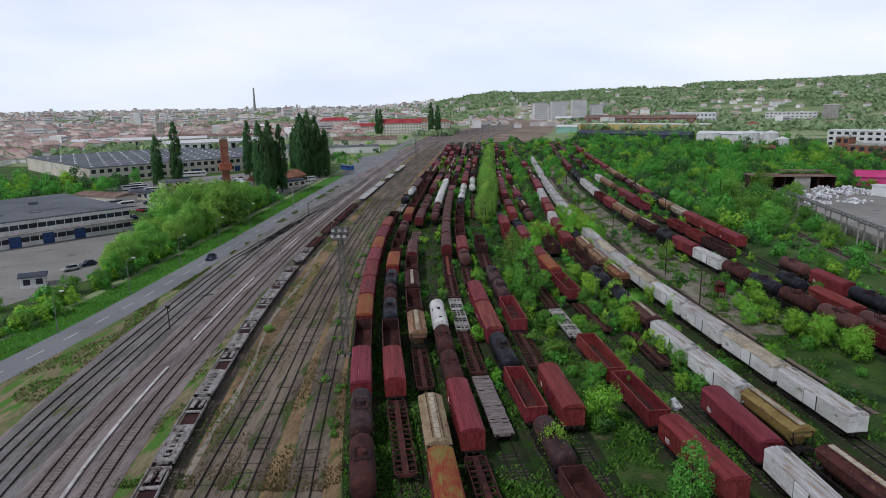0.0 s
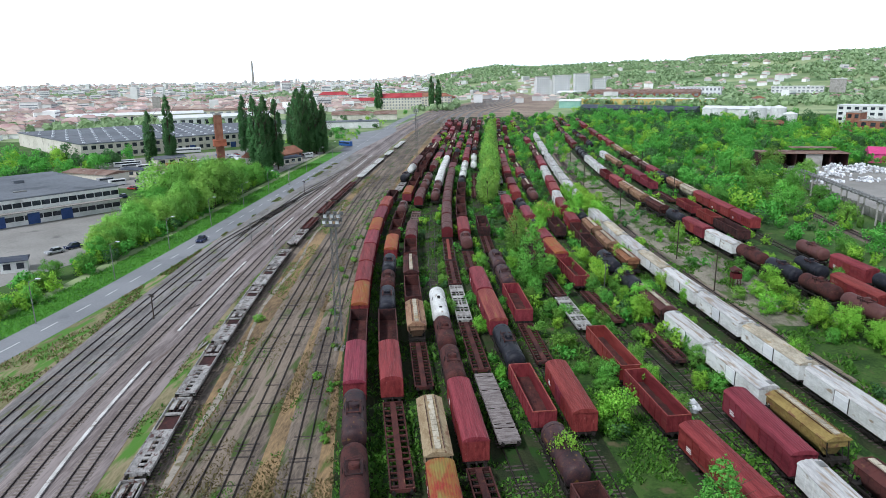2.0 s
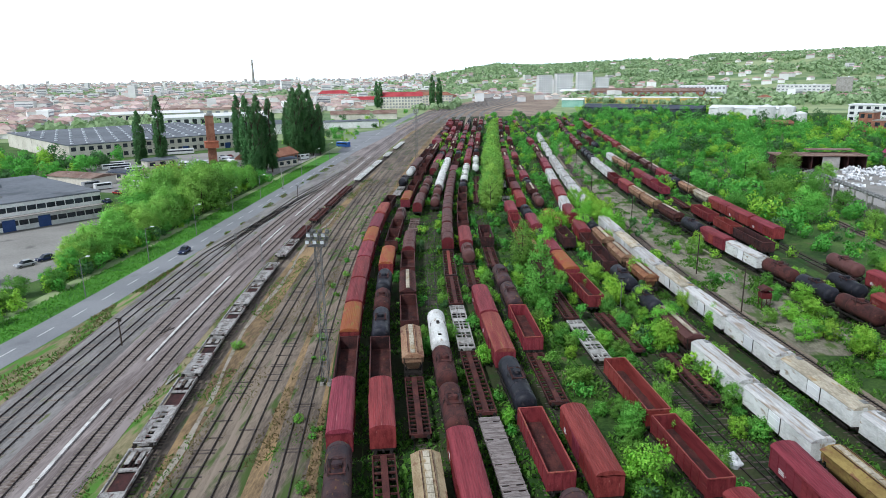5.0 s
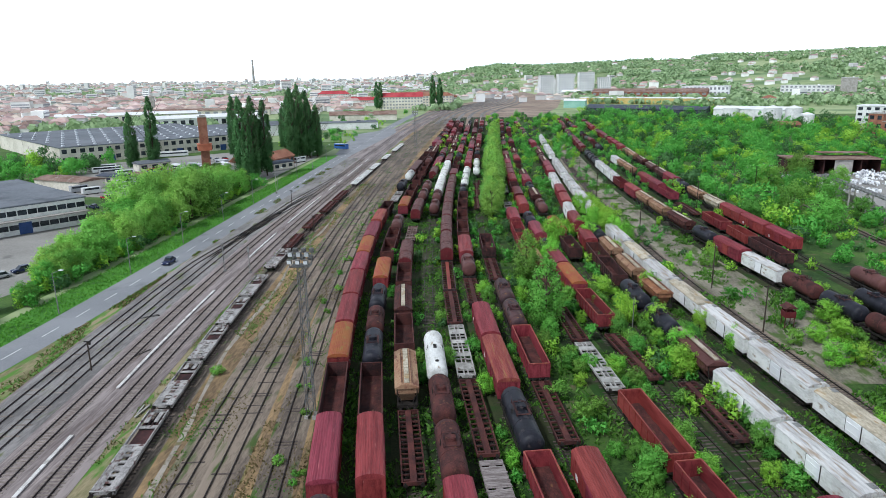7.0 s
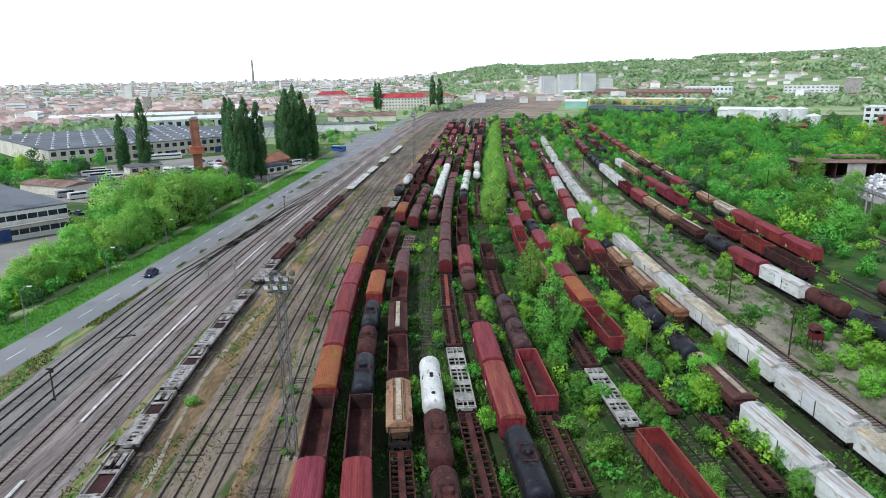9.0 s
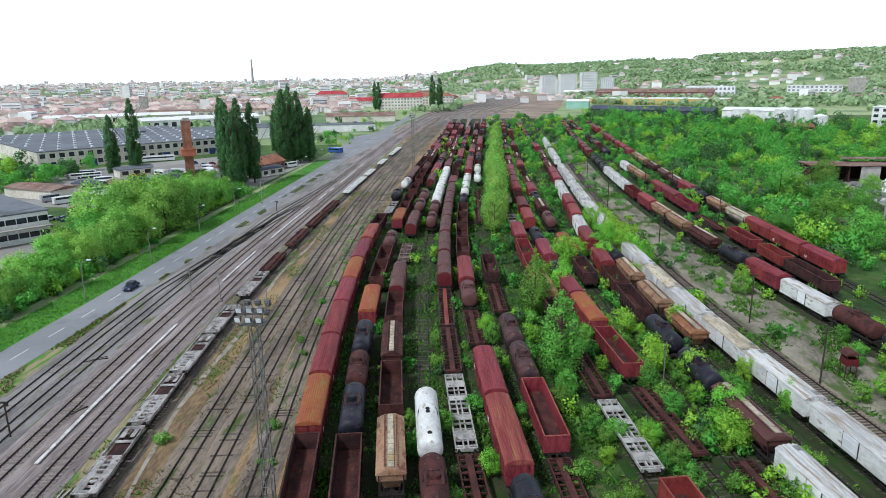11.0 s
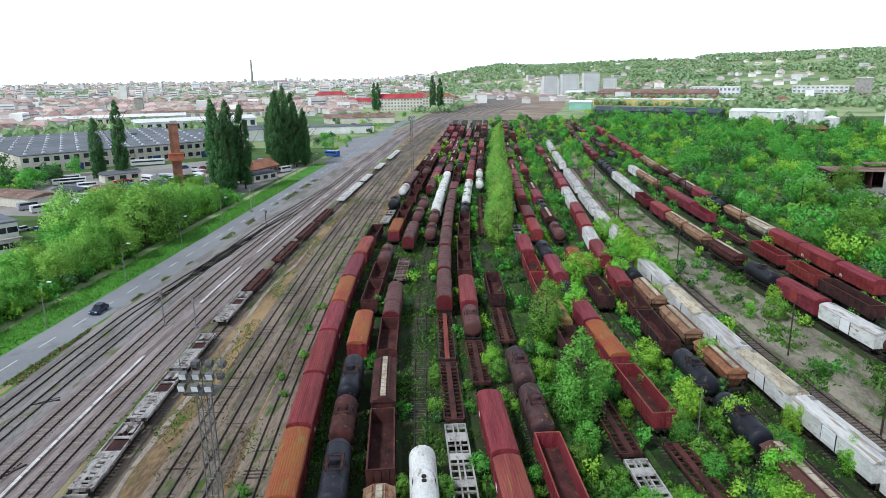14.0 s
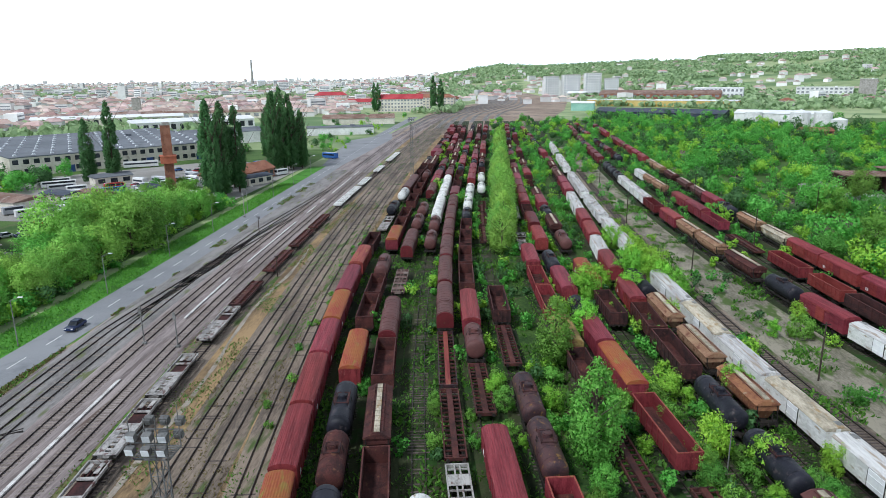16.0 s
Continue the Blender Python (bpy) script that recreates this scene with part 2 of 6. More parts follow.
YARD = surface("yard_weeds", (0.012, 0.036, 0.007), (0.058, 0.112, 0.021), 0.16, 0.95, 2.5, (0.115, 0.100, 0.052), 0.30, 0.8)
SANDY = surface("bare_earth", (0.125, 0.115, 0.085), (0.290, 0.262, 0.205), 0.26, 0.95, 3.0, (0.075, 0.115, 0.030), 0.50, 0.8, 0.0, (1.0, 0.4, 1.0))
BARE_GREY = surface("grey_ash", (0.075, 0.075, 0.070), (0.17, 0.168, 0.165), 0.35, 0.95, 4.0, (0.040, 0.075, 0.018), 0.35, 0.8, 0.0, (1.0, 0.3, 1.0))
VERGE = surface("green_verge", (0.050, 0.165, 0.018), (0.085, 0.250, 0.030), 0.10, 0.95, 3.0, (0.04, 0.115, 0.018), 0.4, 0.8)
ASPHALT = surface("asphalt", (0.20, 0.205, 0.22), (0.26, 0.265, 0.28), 0.06, 0.9, 4.0, (0.16, 0.165, 0.18), 0.25, 0.15)
LOT = surface("concrete_yard", (0.228, 0.217, 0.201), (0.319, 0.304, 0.285), 0.06, 0.9, 2.0, (0.167, 0.160, 0.152), 0.3, 0.1)
WHITE_LINE = surface("road_paint", (0.60, 0.60, 0.60), (0.75, 0.75, 0.75), 1.0, 0.8, 6.0, None, 0, 0.1)
CONCRETE = surface("concrete", (0.258, 0.243, 0.220), (0.395, 0.372, 0.342), 0.5, 0.9, 4.0, (0.190, 0.167, 0.144), 0.25, 0.2)
GALV = surface("galvanised_steel", (0.167, 0.167, 0.160), (0.274, 0.274, 0.266), 1.0, 0.6, 6.0, (0.106, 0.068, 0.053), 0.2, 0.1, 0.4)
BARK = surface("bark", (0.046, 0.034, 0.024), (0.099, 0.076, 0.057), 1.5, 0.95, 9.0, None, 0, 0.6)
POST_WOOD = surface("dark_post", (0.027, 0.020, 0.015), (0.065, 0.049, 0.038), 1.5, 0.9, 9.0, None, 0, 0.3)
PLASTER = surface("plaster", (0.52, 0.48, 0.40), (0.68, 0.64, 0.56), 0.1, 0.9, 1.0, (0.40, 0.36, 0.30), 0.25, 0.1)
PLASTER_W = surface("white_plaster", (0.58, 0.58, 0.57), (0.76, 0.76, 0.74), 0.1, 0.9, 1.0, (0.48, 0.47, 0.45), 0.25, 0.1)
ROOF_GREY = surface("grey_roofing", (0.114, 0.125, 0.144), (0.167, 0.179, 0.201), 0.05, 0.9, 0.8, (0.091, 0.099, 0.114), 0.3, 0.1)
ROOF_RED = surface("red_sheet_roof", (0.319, 0.034, 0.046), (0.426, 0.068, 0.076), 0.1, 0.7, 1.0, None, 0, 0.1)
ROOF_TILE = surface("clay_tiles", (0.213, 0.084, 0.053), (0.319, 0.152, 0.099), 0.2, 0.9, 2.0, (0.152, 0.076, 0.061), 0.3, 0.3)
ROOF_RUST = surface("rusty_sheet", (0.144, 0.076, 0.057), (0.274, 0.190, 0.152), 0.15, 0.85, 1.5, (0.342, 0.304, 0.274), 0.3, 0.2)
ROOF_WHITE = surface("white_sheet", (0.66, 0.67, 0.68), (0.80, 0.80, 0.80), 0.1, 0.7, 1.0, None, 0, 0.1)
ROOF_BLUE = surface("dark_blue_roof", (0.038, 0.049, 0.076), (0.076, 0.087, 0.114), 0.08, 0.8, 0.7, (0.122, 0.122, 0.129), 0.3, 0.1)
YELLOW = surface("yellow_cladding", (0.50, 0.37, 0.12), (0.62, 0.47, 0.18), 0.1, 0.8, 1.0, None, 0, 0.1)
GLAZED = surface("wired_glass", (0.40, 0.42, 0.45), (0.62, 0.64, 0.66), 0.3, 0.4, 2.0, None, 0, 0.0, 0, (1, 1, 1), 0.2)
BRICK = surface("brick", (0.228, 0.091, 0.057), (0.319, 0.152, 0.099), 0.4, 0.9, 3.0, (0.167, 0.076, 0.061), 0.3, 0.3)
BLUE_DOOR = surface("blue_door", (0.023, 0.053, 0.167), (0.038, 0.076, 0.228), 0.5, 0.5, 3.0, None, 0, 0.05)
# far window glass, with distance haze mixed into its colour
HAZED_GLASS = surface("hazed_windows", (0.16, 0.17, 0.19), (0.30, 0.31, 0.33), 0.02, 0.4, 0.2, None, 0, 0.0)
GLASS = surface("window_glass", (0.019, 0.023, 0.029), (0.046, 0.053, 0.065), 0.4, 0.15, 2.0, None, 0, 0.0, 0, (1, 1, 1), 0.3)
TYRE = surface("rubber", (0.009, 0.009, 0.009), (0.023, 0.023, 0.023), 3.0, 0.9, 9.0, None, 0, 0.1)
CARPAINT = {c: surface("car_" + c, tuple(v * 0.9 for v in k), k, 0.5, 0.25, 3.0, None, 0, 0.0) for c, k in (("navy", (0.02, 0.03, 0.08)), ("white", (0.7, 0.7, 0.7)), ("red", (0.4, 0.03, 0.03)), ("silver", (0.4, 0.41, 0.43)), ("blue", (0.05, 0.13, 0.38)))}
BAGS = surface("plastic_bales", (0.55, 0.56, 0.58), (0.80, 0.80, 0.82), 0.4, 0.7, 2.0, (0.30, 0.32, 0.36), 0.35, 0.3, islands=True, vary=0.3)
PINK = surface("pink_tarpaulin", (0.50, 0.04, 0.17), (0.64, 0.08, 0.25), 0.2, 0.6, 1.0, None, 0, 0.05)
# hill green made paler, with the haze of distance in the colour
HILL = surface("hazed_hill_grass", (0.17, 0.235, 0.100), (0.33, 0.39, 0.20), 0.0042, 0.95, 0.03, (0.12, 0.20, 0.08), 0.45, 0.0)
LEAF = leaf_surface("leaves_green", (0.140, 0.370, 0.055), (0.255, 0.540, 0.095), 0.24, 0.022)
LEAF_H = leaf_surface("leaves_light_green", (0.240, 0.500, 0.080), (0.390, 0.680, 0.140), 0.14, 0.018)
LEAF_Y = leaf_surface("leaves_yellow_green", (0.250, 0.58, 0.060), (0.41, 0.74, 0.090), 0.12, 0.02)
LEAF_D = leaf_surface("leaves_poplar", (0.060, 0.165, 0.055), (0.120, 0.270, 0.090), 0.2, 0.01)
GRASS = leaf_surface("verge_grass", (0.080, 0.230, 0.022), (0.160, 0.390, 0.048), 0.0, 0.0)
# far leaves muted and bluer: air haze painted into the green
LEAF_W = leaf_surface("hazed_far_leaves", (0.24, 0.35, 0.175), (0.43, 0.56, 0.31), 0.0, 0.0)
WEEDS = leaf_surface("weed_leaves", (0.040, 0.125, 0.015), (0.150, 0.320, 0.045), 0.0, 0.0)
DRYWEEDS = leaf_surface("dry_weed_leaves", (0.11, 0.095, 0.035), (0.21, 0.17, 0.075), 0.0, 0.0)


# ---- mesh helpers ----
def box(bm, x, y, z, sx, sy, sz, rz=0.0):
    """A box by its centre and sizes."""
    m = Matrix.Translation((x, y, z)) @ Matrix.Rotation(rz, 4, "Z") @ Matrix.Diagonal((sx, sy, sz, 1))
    bmesh.ops.create_cube(bm, size=1.0, matrix=m)


def rod(bm, a, b, r, sides=8, r2=None):
    a, b = Vector(a), Vector(b)
    d = b - a
    m = Matrix.Translation((a + b) / 2) @ d.to_track_quat("Z", "Y").to_matrix().to_4x4()
    bmesh.ops.create_cone(bm, cap_ends=True, segments=sides, radius1=r, radius2=r if r2 is None else r2, depth=d.length, matrix=m)


def prism(bm, outline, y0, y1):
    """An outline in x and z drawn out along y."""
    a = [bm.verts.new((x, y0, z)) for x, z in outline]
    b = [bm.verts.new((x, y1, z)) for x, z in outline]
    k = len(outline)
    for i in range(k):
        bm.faces.new((a[i], a[(i + 1) % k], b[(i + 1) % k], b[i]))
    bm.faces.new(a[::-1])
    bm.faces.new(b)


def mesh_of(name, bm, material, smooth=False):
    bmesh.ops.recalc_face_normals(bm, faces=bm.faces)
    me = bpy.data.meshes.new(name)
    bm.to_mesh(me)
    bm.free()
    me.materials.append(material)
    if smooth:
        for p in me.polygons:
            p.use_smooth = len(p.vertices) == 4
    return me


def part(name, bm, material, parent, label="", smooth=False):
    ob = new(name, bm if isinstance(bm, bpy.types.Mesh) else mesh_of(name, bm, material, smooth))
    ob.parent = parent
    return tagged(ob, label)


def sheet(name, verts, faces, material, label, kind="structure", category=""):
    me = bpy.data.meshes.new(name)
    me.from_pydata(verts, [], faces)
    me.materials.append(material)
    return tagged(new(name, me), label, category or name.replace("_", " "), "", kind)


KNOTS = (10, 50, 90, 130, 170, 220, 280, 350, 500, 750)


def line(xs):
    """A smooth curve x(y) through the knots."""
    k, v = np.array(KNOTS, float), np.array(xs, float)
    s = np.gradient(v, k)

    def at(y):
        y = min(max(y, -60.0), 900.0)
        if y <= k[0]:
            return v[0] + (y - k[0]) * s[0]
        if y >= k[-1]:
            return v[-1] + (y - k[-1]) * s[-1]
        i = int(np.searchsorted(k, y) - 1)
        h = k[i + 1] - k[i]
        t = (y - k[i]) / h
        return (2 * t**3 - 3 * t**2 + 1) * v[i] + (t**3 - 2 * t**2 + t) * h * s[i] + (3 * t**2 - 2 * t**3) * v[i + 1] + (t**3 - t**2) * h * s[i + 1]

    return lambda y: float(at(y))


def heading(f, y):
    return math.atan2(-(f(y + 0.5) - f(y - 0.5)), 1.0)


def ribbon(name, f, g, y0, y1, z, material, label, step=8.0):
    """A flat strip between two curves."""
    ys = np.arange(y0, y1 + step, step)
    verts = [(q(y), y, z) for y in ys for q in (f, g)]
    faces = [(2 * i, 2 * i + 1, 2 * i + 3, 2 * i + 2) for i in range(len(ys) - 1)]
    return sheet(name, verts, faces, material, label)


# sidings from the main line outwards: the curve of the track at the knots, and the wagons on it (kind, colour, place along the yard, length)
SIDINGS = (
    ("W1", (-4.6, -12.7, -19.2, -24.0, -27.1, -28.3, -27.8, -26.9, -26.3, -28.1), (
        ("T", "rust", 40.8, 10.9), ("T", "rust2", 52.7, 11.2), ("B", "red", 65.7, 12.9), ("G", "dark", 80.0, 13.9), ("B", "orange", 93.9, 12.1),
        ("B", "red", 107.1, 12.4), ("B", "red", 121.0, 13.7), ("B", "red", 134.9, 12.3), ("B", "orange", 148.6, 13.4), ("B", "red", 163.7, 15.0),
        ("B", "red2", 180.3, 13.4), ("G", "dark", 196.3, 13.0), ("F", "grey", 222.9, 16.6), ("T", "black", 237.3, 11.2), ("T", "white", 260.5, 11.2),
        ("B", "brown", 273.3, 13.4), ("B", "brown", 287.3, 13.4),)),
    ("W2", (0.3, -8.0, -14.6, -19.2, -21.8, -23.5, -24.1, -24.3, -24.0, -23.3), (
        ("F", "rust", 50.3, 18.2), ("B", "red", 66.3, 12.0), ("G", "dark", 80.1, 13.9), ("T", "black", 93.5, 11.0), ("T", "rust", 104.3, 8.8),
        ("T", "black", 115.1, 11.1), ("B", "orange", 130.3, 13.0), ("G", "rust", 149.7, 11.7), ("G", "rust", 162.1, 11.4),
        ("T", "brown", 175.8, 11.2), ("B", "orange", 200.2, 13.4), ("G", "rust", 214.0, 13.0), ("G", "rust", 227.8, 13.0),
        ("G", "rust", 249.9, 13.0), ("G", "rust", 272.4, 13.0), ("G", "rust", 286.0, 13.0),)),
    ("W3", (2.6, -4.0, -10.1, -14.9, -17.8, -19.1, -19.3, -19.3, -20.2, -23.7), (
        ("B", "redyellow", 35.8, 13.4), ("H", "straw", 49.9, 13.0), ("F", "rust", 70.7, 14.8), ("H", "tan", 84.8, 11.6), ("G", "rust", 99.7, 12.4),
        ("H", "rust", 113.1, 12.7), ("G", "rust", 129.1, 12.5), ("K", "brown", 144.4, 16.2), ("F", "scrap", 170.0, 14.9),
        ("K", "brown", 195.2, 17.6), ("T", "brown", 218.0, 11.2), ("T", "brown", 234.8, 11.2), ("K", "brown", 267.9, 17.6),)),
    ("W4", (7.7, 0.1, -5.9, -10.2, -12.9, -14.5, -15.1, -15.6, -16.8, -19.6), (
        ("F", "rust", 37.2, 16.6), ("B", "red", 53.5, 14.2), ("T", "rust", 66.9, 10.6), ("T", "rust", 78.3, 10.4), ("L", "white", 91.2, 13.6),
        ("T", "brown", 198.1, 11.2), ("T", "brown", 215.2, 11.2), ("K", "white", 230.1, 17.6), ("K", "white", 248.3, 17.6),
        ("K", "white", 266.5, 17.6), ("K", "white", 284.7, 17.6),)),
    ("W5", (12.8, 4.5, -1.8, -6.2, -8.9, -10.6, -11.3, -11.5, -11.2, -9.8), (
        ("F", "wood", 59.1, 17.2), ("F", "rust", 77.7, 18.1), ("F", "pale", 97.0, 18.6), ("F", "rust", 115.3, 16.2), ("F", "rust2", 133.8, 19.0),
        ("K", "brown", 152.7, 16.8), ("K", "brown", 170.7, 17.3), ("K", "brown", 189.0, 17.6), ("K", "brown", 207.2, 17.6),
        ("K", "brown", 225.4, 17.6), ("K", "brown", 243.6, 17.6),)),
    ("W6", (17.2, 9.0, 2.6, -2.0, -4.8, -6.2, -6.4, -6.3, -6.1, -6.3), (
        ("G", "rust", 33.8, 13.0), ("T", "rust2", 46.2, 9.9), ("G", "red", 60.0, 12.9), ("T", "black", 73.9, 13.0), ("B", "red2", 88.4, 14.3),
        ("B", "red", 103.0, 13.1), ("F", "rust", 124.2, 14.3), ("T", "brown", 136.7, 8.8), ("B", "red", 149.2, 14.5), ("G", "rust", 168.6, 12.7),
        ("G", "rust", 183.1, 13.0), ("G", "dark", 198.6, 13.0), ("G", "dark", 212.2, 13.0), ("T", "black", 226.6, 11.2), ("T", "white", 242.3, 11.2),
        ("T", "white", 256.1, 11.2), ("T", "white", 269.9, 11.2), ("B", "red", 290.9, 13.4), ("B", "red", 305.6, 13.4), ("B", "red", 320.2, 13.4),)),
    ("W7", (19.5, 13.2, 7.7, 3.2, 0.3, -1.7, -2.7, -2.9, -2.0, 1.4), (
        ("B", "red", 59.4, 13.3), ("F", "rust", 79.0, 14.9), ("G", "red", 94.3, 14.0), ("T", "rust2", 107.5, 10.5), ("T", "rust2", 118.9, 10.6),
        ("F", "rust", 138.8, 14.9), ("G", "dark", 154.1, 13.0), ("F", "dark", 210.0, 16.6), ("F", "dark", 228.2, 16.6), ("F", "dark", 246.3, 16.6),
        ("T", "white", 272.3, 11.2), ("T", "white", 295.5, 11.2),)),
    ("W9", (33.7, 23.8, 16.8, 12.0, 9.0, 7.6, 7.5, 8.1, 9.4, 11.6), (
        ("B", "red", 44.1, 13.4), ("G", "red", 59.2, 12.2), ("G", "red", 73.3, 14.2), ("F", "pale", 92.2, 15.1), ("F", "rust", 107.9, 14.6),
        ("G", "dark", 126.4, 12.7), ("B", "yellow", 138.9, 10.6), ("G", "red", 155.1, 12.6), ("G", "red", 168.2, 12.0), ("B", "red", 182.4, 13.4),
        ("F", "grey", 203.4, 16.6), ("F", "grey", 237.6, 16.6),)),
    ("W10", (40.9, 30.7, 22.6, 16.7, 13.2, 11.1, 10.3, 10.6, 12.8, 18.4), (
        ("F", "rust", 95.5, 15.6), ("G", "red", 112.6, 13.2), ("B", "orange", 127.1, 12.5), ("B", "red", 139.7, 10.9), ("T", "black", 150.4, 8.8),
        ("B", "red", 165.0, 12.9), ("T", "black", 179.6, 11.2), ("B", "red", 200.8, 13.4),)),
    ("W11", (36.8, 32.2, 26.6, 22.0, 18.8, 16.3, 14.9, 14.8, 17.3, 26.1), (
        ("R", "white", 37.2, 13.8), ("B", "red", 51.9, 13.8), ("F", "dark", 79.7, 14.2), ("G", "dark", 152.9, 11.7), ("B", "orange", 170.8, 13.4),
        ("T", "brown", 198.7, 11.2),)),
    ("W12", (45.0, 37.3, 30.5, 26.0, 24.4, 25.2, 26.3, 26.6, 24.7, 17.5), (
        ("H", "rust", 38.2, 13.2), ("H", "yellow", 53.3, 11.1), ("R", "white", 66.1, 12.6), ("R", "white", 79.6, 12.6), ("H", "brown", 93.3, 13.1),
        ("T", "black", 105.9, 10.2), ("T", "black", 118.7, 10.5), ("G", "dark", 133.8, 13.0), ("G", "rust", 146.8, 11.1), ("B", "red", 158.8, 11.2),
        ("B", "red", 177.6, 13.4), ("R", "white", 191.8, 13.8), ("B", "red", 206.4, 13.4), ("B", "red", 222.6, 13.4), ("R", "white", 236.8, 13.8),
        ("R", "white", 251.2, 13.8),)),
    ("W13", (49.8, 41.8, 35.2, 30.1, 27.4, 26.2, 26.5, 27.9, 31.7, 38.8), (
        ("H", "rusty", 121.4, 10.9), ("H", "tan", 135.2, 11.7), ("H", "tan", 150.3, 11.4), ("T", "black", 165.4, 13.2),)),
    ("W14", (54.3, 46.3, 39.7, 34.6, 31.9, 30.7, 31.0, 32.4, 36.2, 43.3), (
        ("R", "white", 59.1, 13.8), ("R", "beige", 73.8, 13.8), ("R", "white", 88.5, 13.8), ("R", "white", 103.2, 13.7), ("R", "beige", 117.2, 12.6),
        ("R", "white", 130.8, 12.7), ("R", "beige", 145.0, 13.8), ("R", "white", 161.4, 17.3), ("R", "white", 197.5, 13.8),
        ("R", "white", 211.9, 13.8), ("R", "white", 229.9, 13.8), ("R", "white", 246.1, 13.8), ("R", "white", 266.4, 13.8),
        ("R", "white", 280.8, 13.8), ("R", "white", 295.2, 13.8), ("R", "white", 323.6, 13.8), ("R", "white", 338.5, 13.8),
        ("R", "white", 353.4, 13.8), ("R", "white", 382.3, 13.8), ("R", "white", 396.7, 13.8), ("R", "white", 411.1, 13.8),)),
    ("W15", (81.0, 71.4, 63.6, 57.0, 52.2, 49.0, 48.5, 50.0, 56.5, 72.8), (
        ("G", "maroon", 64.6, 13.0), ("G", "maroon", 78.5, 13.0), ("T", "brown", 91.1, 10.3), ("T", "rust", 102.3, 10.2), ("T", "black", 113.2, 9.9),
        ("T", "rust", 124.1, 10.0), ("R", "white", 136.5, 13.1), ("B", "red", 149.9, 11.8), ("T", "black", 163.2, 10.1), ("H", "rust", 178.5, 14.0),
        ("H", "tan", 195.5, 13.2), ("H", "tan", 209.5, 13.2), ("B", "red", 223.9, 13.4), ("G", "maroon", 243.1, 13.0), ("R", "white", 257.1, 13.8),
        ("R", "white", 271.5, 13.8), ("R", "white", 285.9, 13.8), ("T", "black", 298.9, 11.2), ("T", "black", 312.4, 11.2),
        ("T", "black", 325.9, 11.2), ("B", "maroon", 353.2, 13.4), ("B", "maroon", 369.2, 13.4), ("B", "maroon", 385.2, 13.4),
        ("B", "maroon", 401.2, 13.4),)),
    ("W16", (77.0, 72.1, 67.8, 64.2, 61.5, 59.4, 58.2, 58.8, 62.9, 74.0), (
        ("G", "maroon", 73.7, 13.0), ("T", "brown", 86.7, 11.2), ("B", "red", 99.7, 13.0), ("T", "black", 114.7, 9.4), ("G", "dark", 150.4, 15.0),
        ("G", "red", 164.6, 10.6), ("G", "red", 180.0, 13.0), ("F", "rust", 201.7, 16.6), ("G", "red", 221.5, 13.0), ("B", "red", 235.3, 13.4),
        ("B", "red", 249.3, 13.4), ("H", "tan", 274.9, 13.2), ("H", "tan", 288.7, 13.2), ("R", "white", 303.0, 13.8), ("T", "black", 354.3, 11.2),)),
    ("W17", (88.4, 81.5, 76.0, 71.8, 69.3, 67.6, 67.9, 69.6, 75.3, 88.5), (
        ("B", "red", 70.5, 13.4), ("K", "brown", 86.9, 17.6), ("T", "black", 102.2, 11.2), ("B", "red", 114.2, 11.0), ("T", "brown", 128.1, 10.1),
        ("B", "red", 160.6, 12.1), ("B", "red", 174.7, 13.4), ("B", "red", 188.7, 13.4), ("H", "beige", 203.1, 13.2), ("H", "tan", 218.8, 13.2),
        ("T", "black", 235.9, 11.2), ("B", "red", 248.7, 13.4), ("H", "brown", 262.6, 13.2), ("H", "brown", 279.4, 13.2), ("H", "rust", 298.7, 13.2),
        ("H", "tan", 318.6, 13.2), ("H", "tan", 332.4, 13.2), ("B", "red", 352.5, 13.4), ("B", "red", 368.8, 13.4), ("B", "red", 385.0, 13.4),)),
    ("FL", (-27.9, -34.9, -40.3, -44.1, -46.3, -47.5, -47.7, -47.3, -45.4, -39.7), (
        ("F", "grey", 33.8, 16.6), ("F", "grey", 51.3, 16.6), ("F", "grey", 68.8, 16.6), ("F", "grey", 84.6, 13.1), ("F", "grey", 98.6, 13.1),
        ("F", "grey", 112.6, 13.1), ("F", "grey", 126.6, 13.1), ("F", "grey", 146.5, 14.9), ("F", "dark", 161.8, 13.8), ("F", "rust", 184.7, 16.6),
        ("F", "rust", 205.6, 16.6), ("F", "rust", 225.2, 16.6), ("F", "white", 257.1, 16.6), ("F", "white", 275.8, 16.6),
        ("F", "white", 297.6, 16.6), ("F", "white", 331.8, 16.6), ("F", "white", 366.0, 16.6), ("F", "white", 383.1, 16.6),)),
)


# ---- ground and far land ----
def ridge(az):
    """Height of the hill country by compass angle, in degrees from the flight line."""
    pts = ((-180, 0), (-11, 0), (-6, 15), (-2.5, 44), (1, 64), (6, 62), (12, 66), (20, 74), (30, 94), (45, 105), (90, 60), (180, 0))
    return float(np.interp(az, [p[0] for p in pts], [p[1] for p in pts]))


def land(x, y):
    r = math.hypot(x, y)
    az = math.degrees(math.atan2(x, y))
    foot = float(np.interp(az, (-10, 0, 10, 30), (1700, 1500, 1250, 1000)))
    t = min(max((r - foot) / 1300.0, 0.0), 1.0)
    t = t * t * (3 - 2 * t)
    bumpy = 1.0 + 0.22 * noise.noise((x / 420.0, y / 420.0, 0.3)) + 0.08 * noise.noise((x / 130.0, y / 130.0, 2.3))
    return ridge(az) * t * bumpy


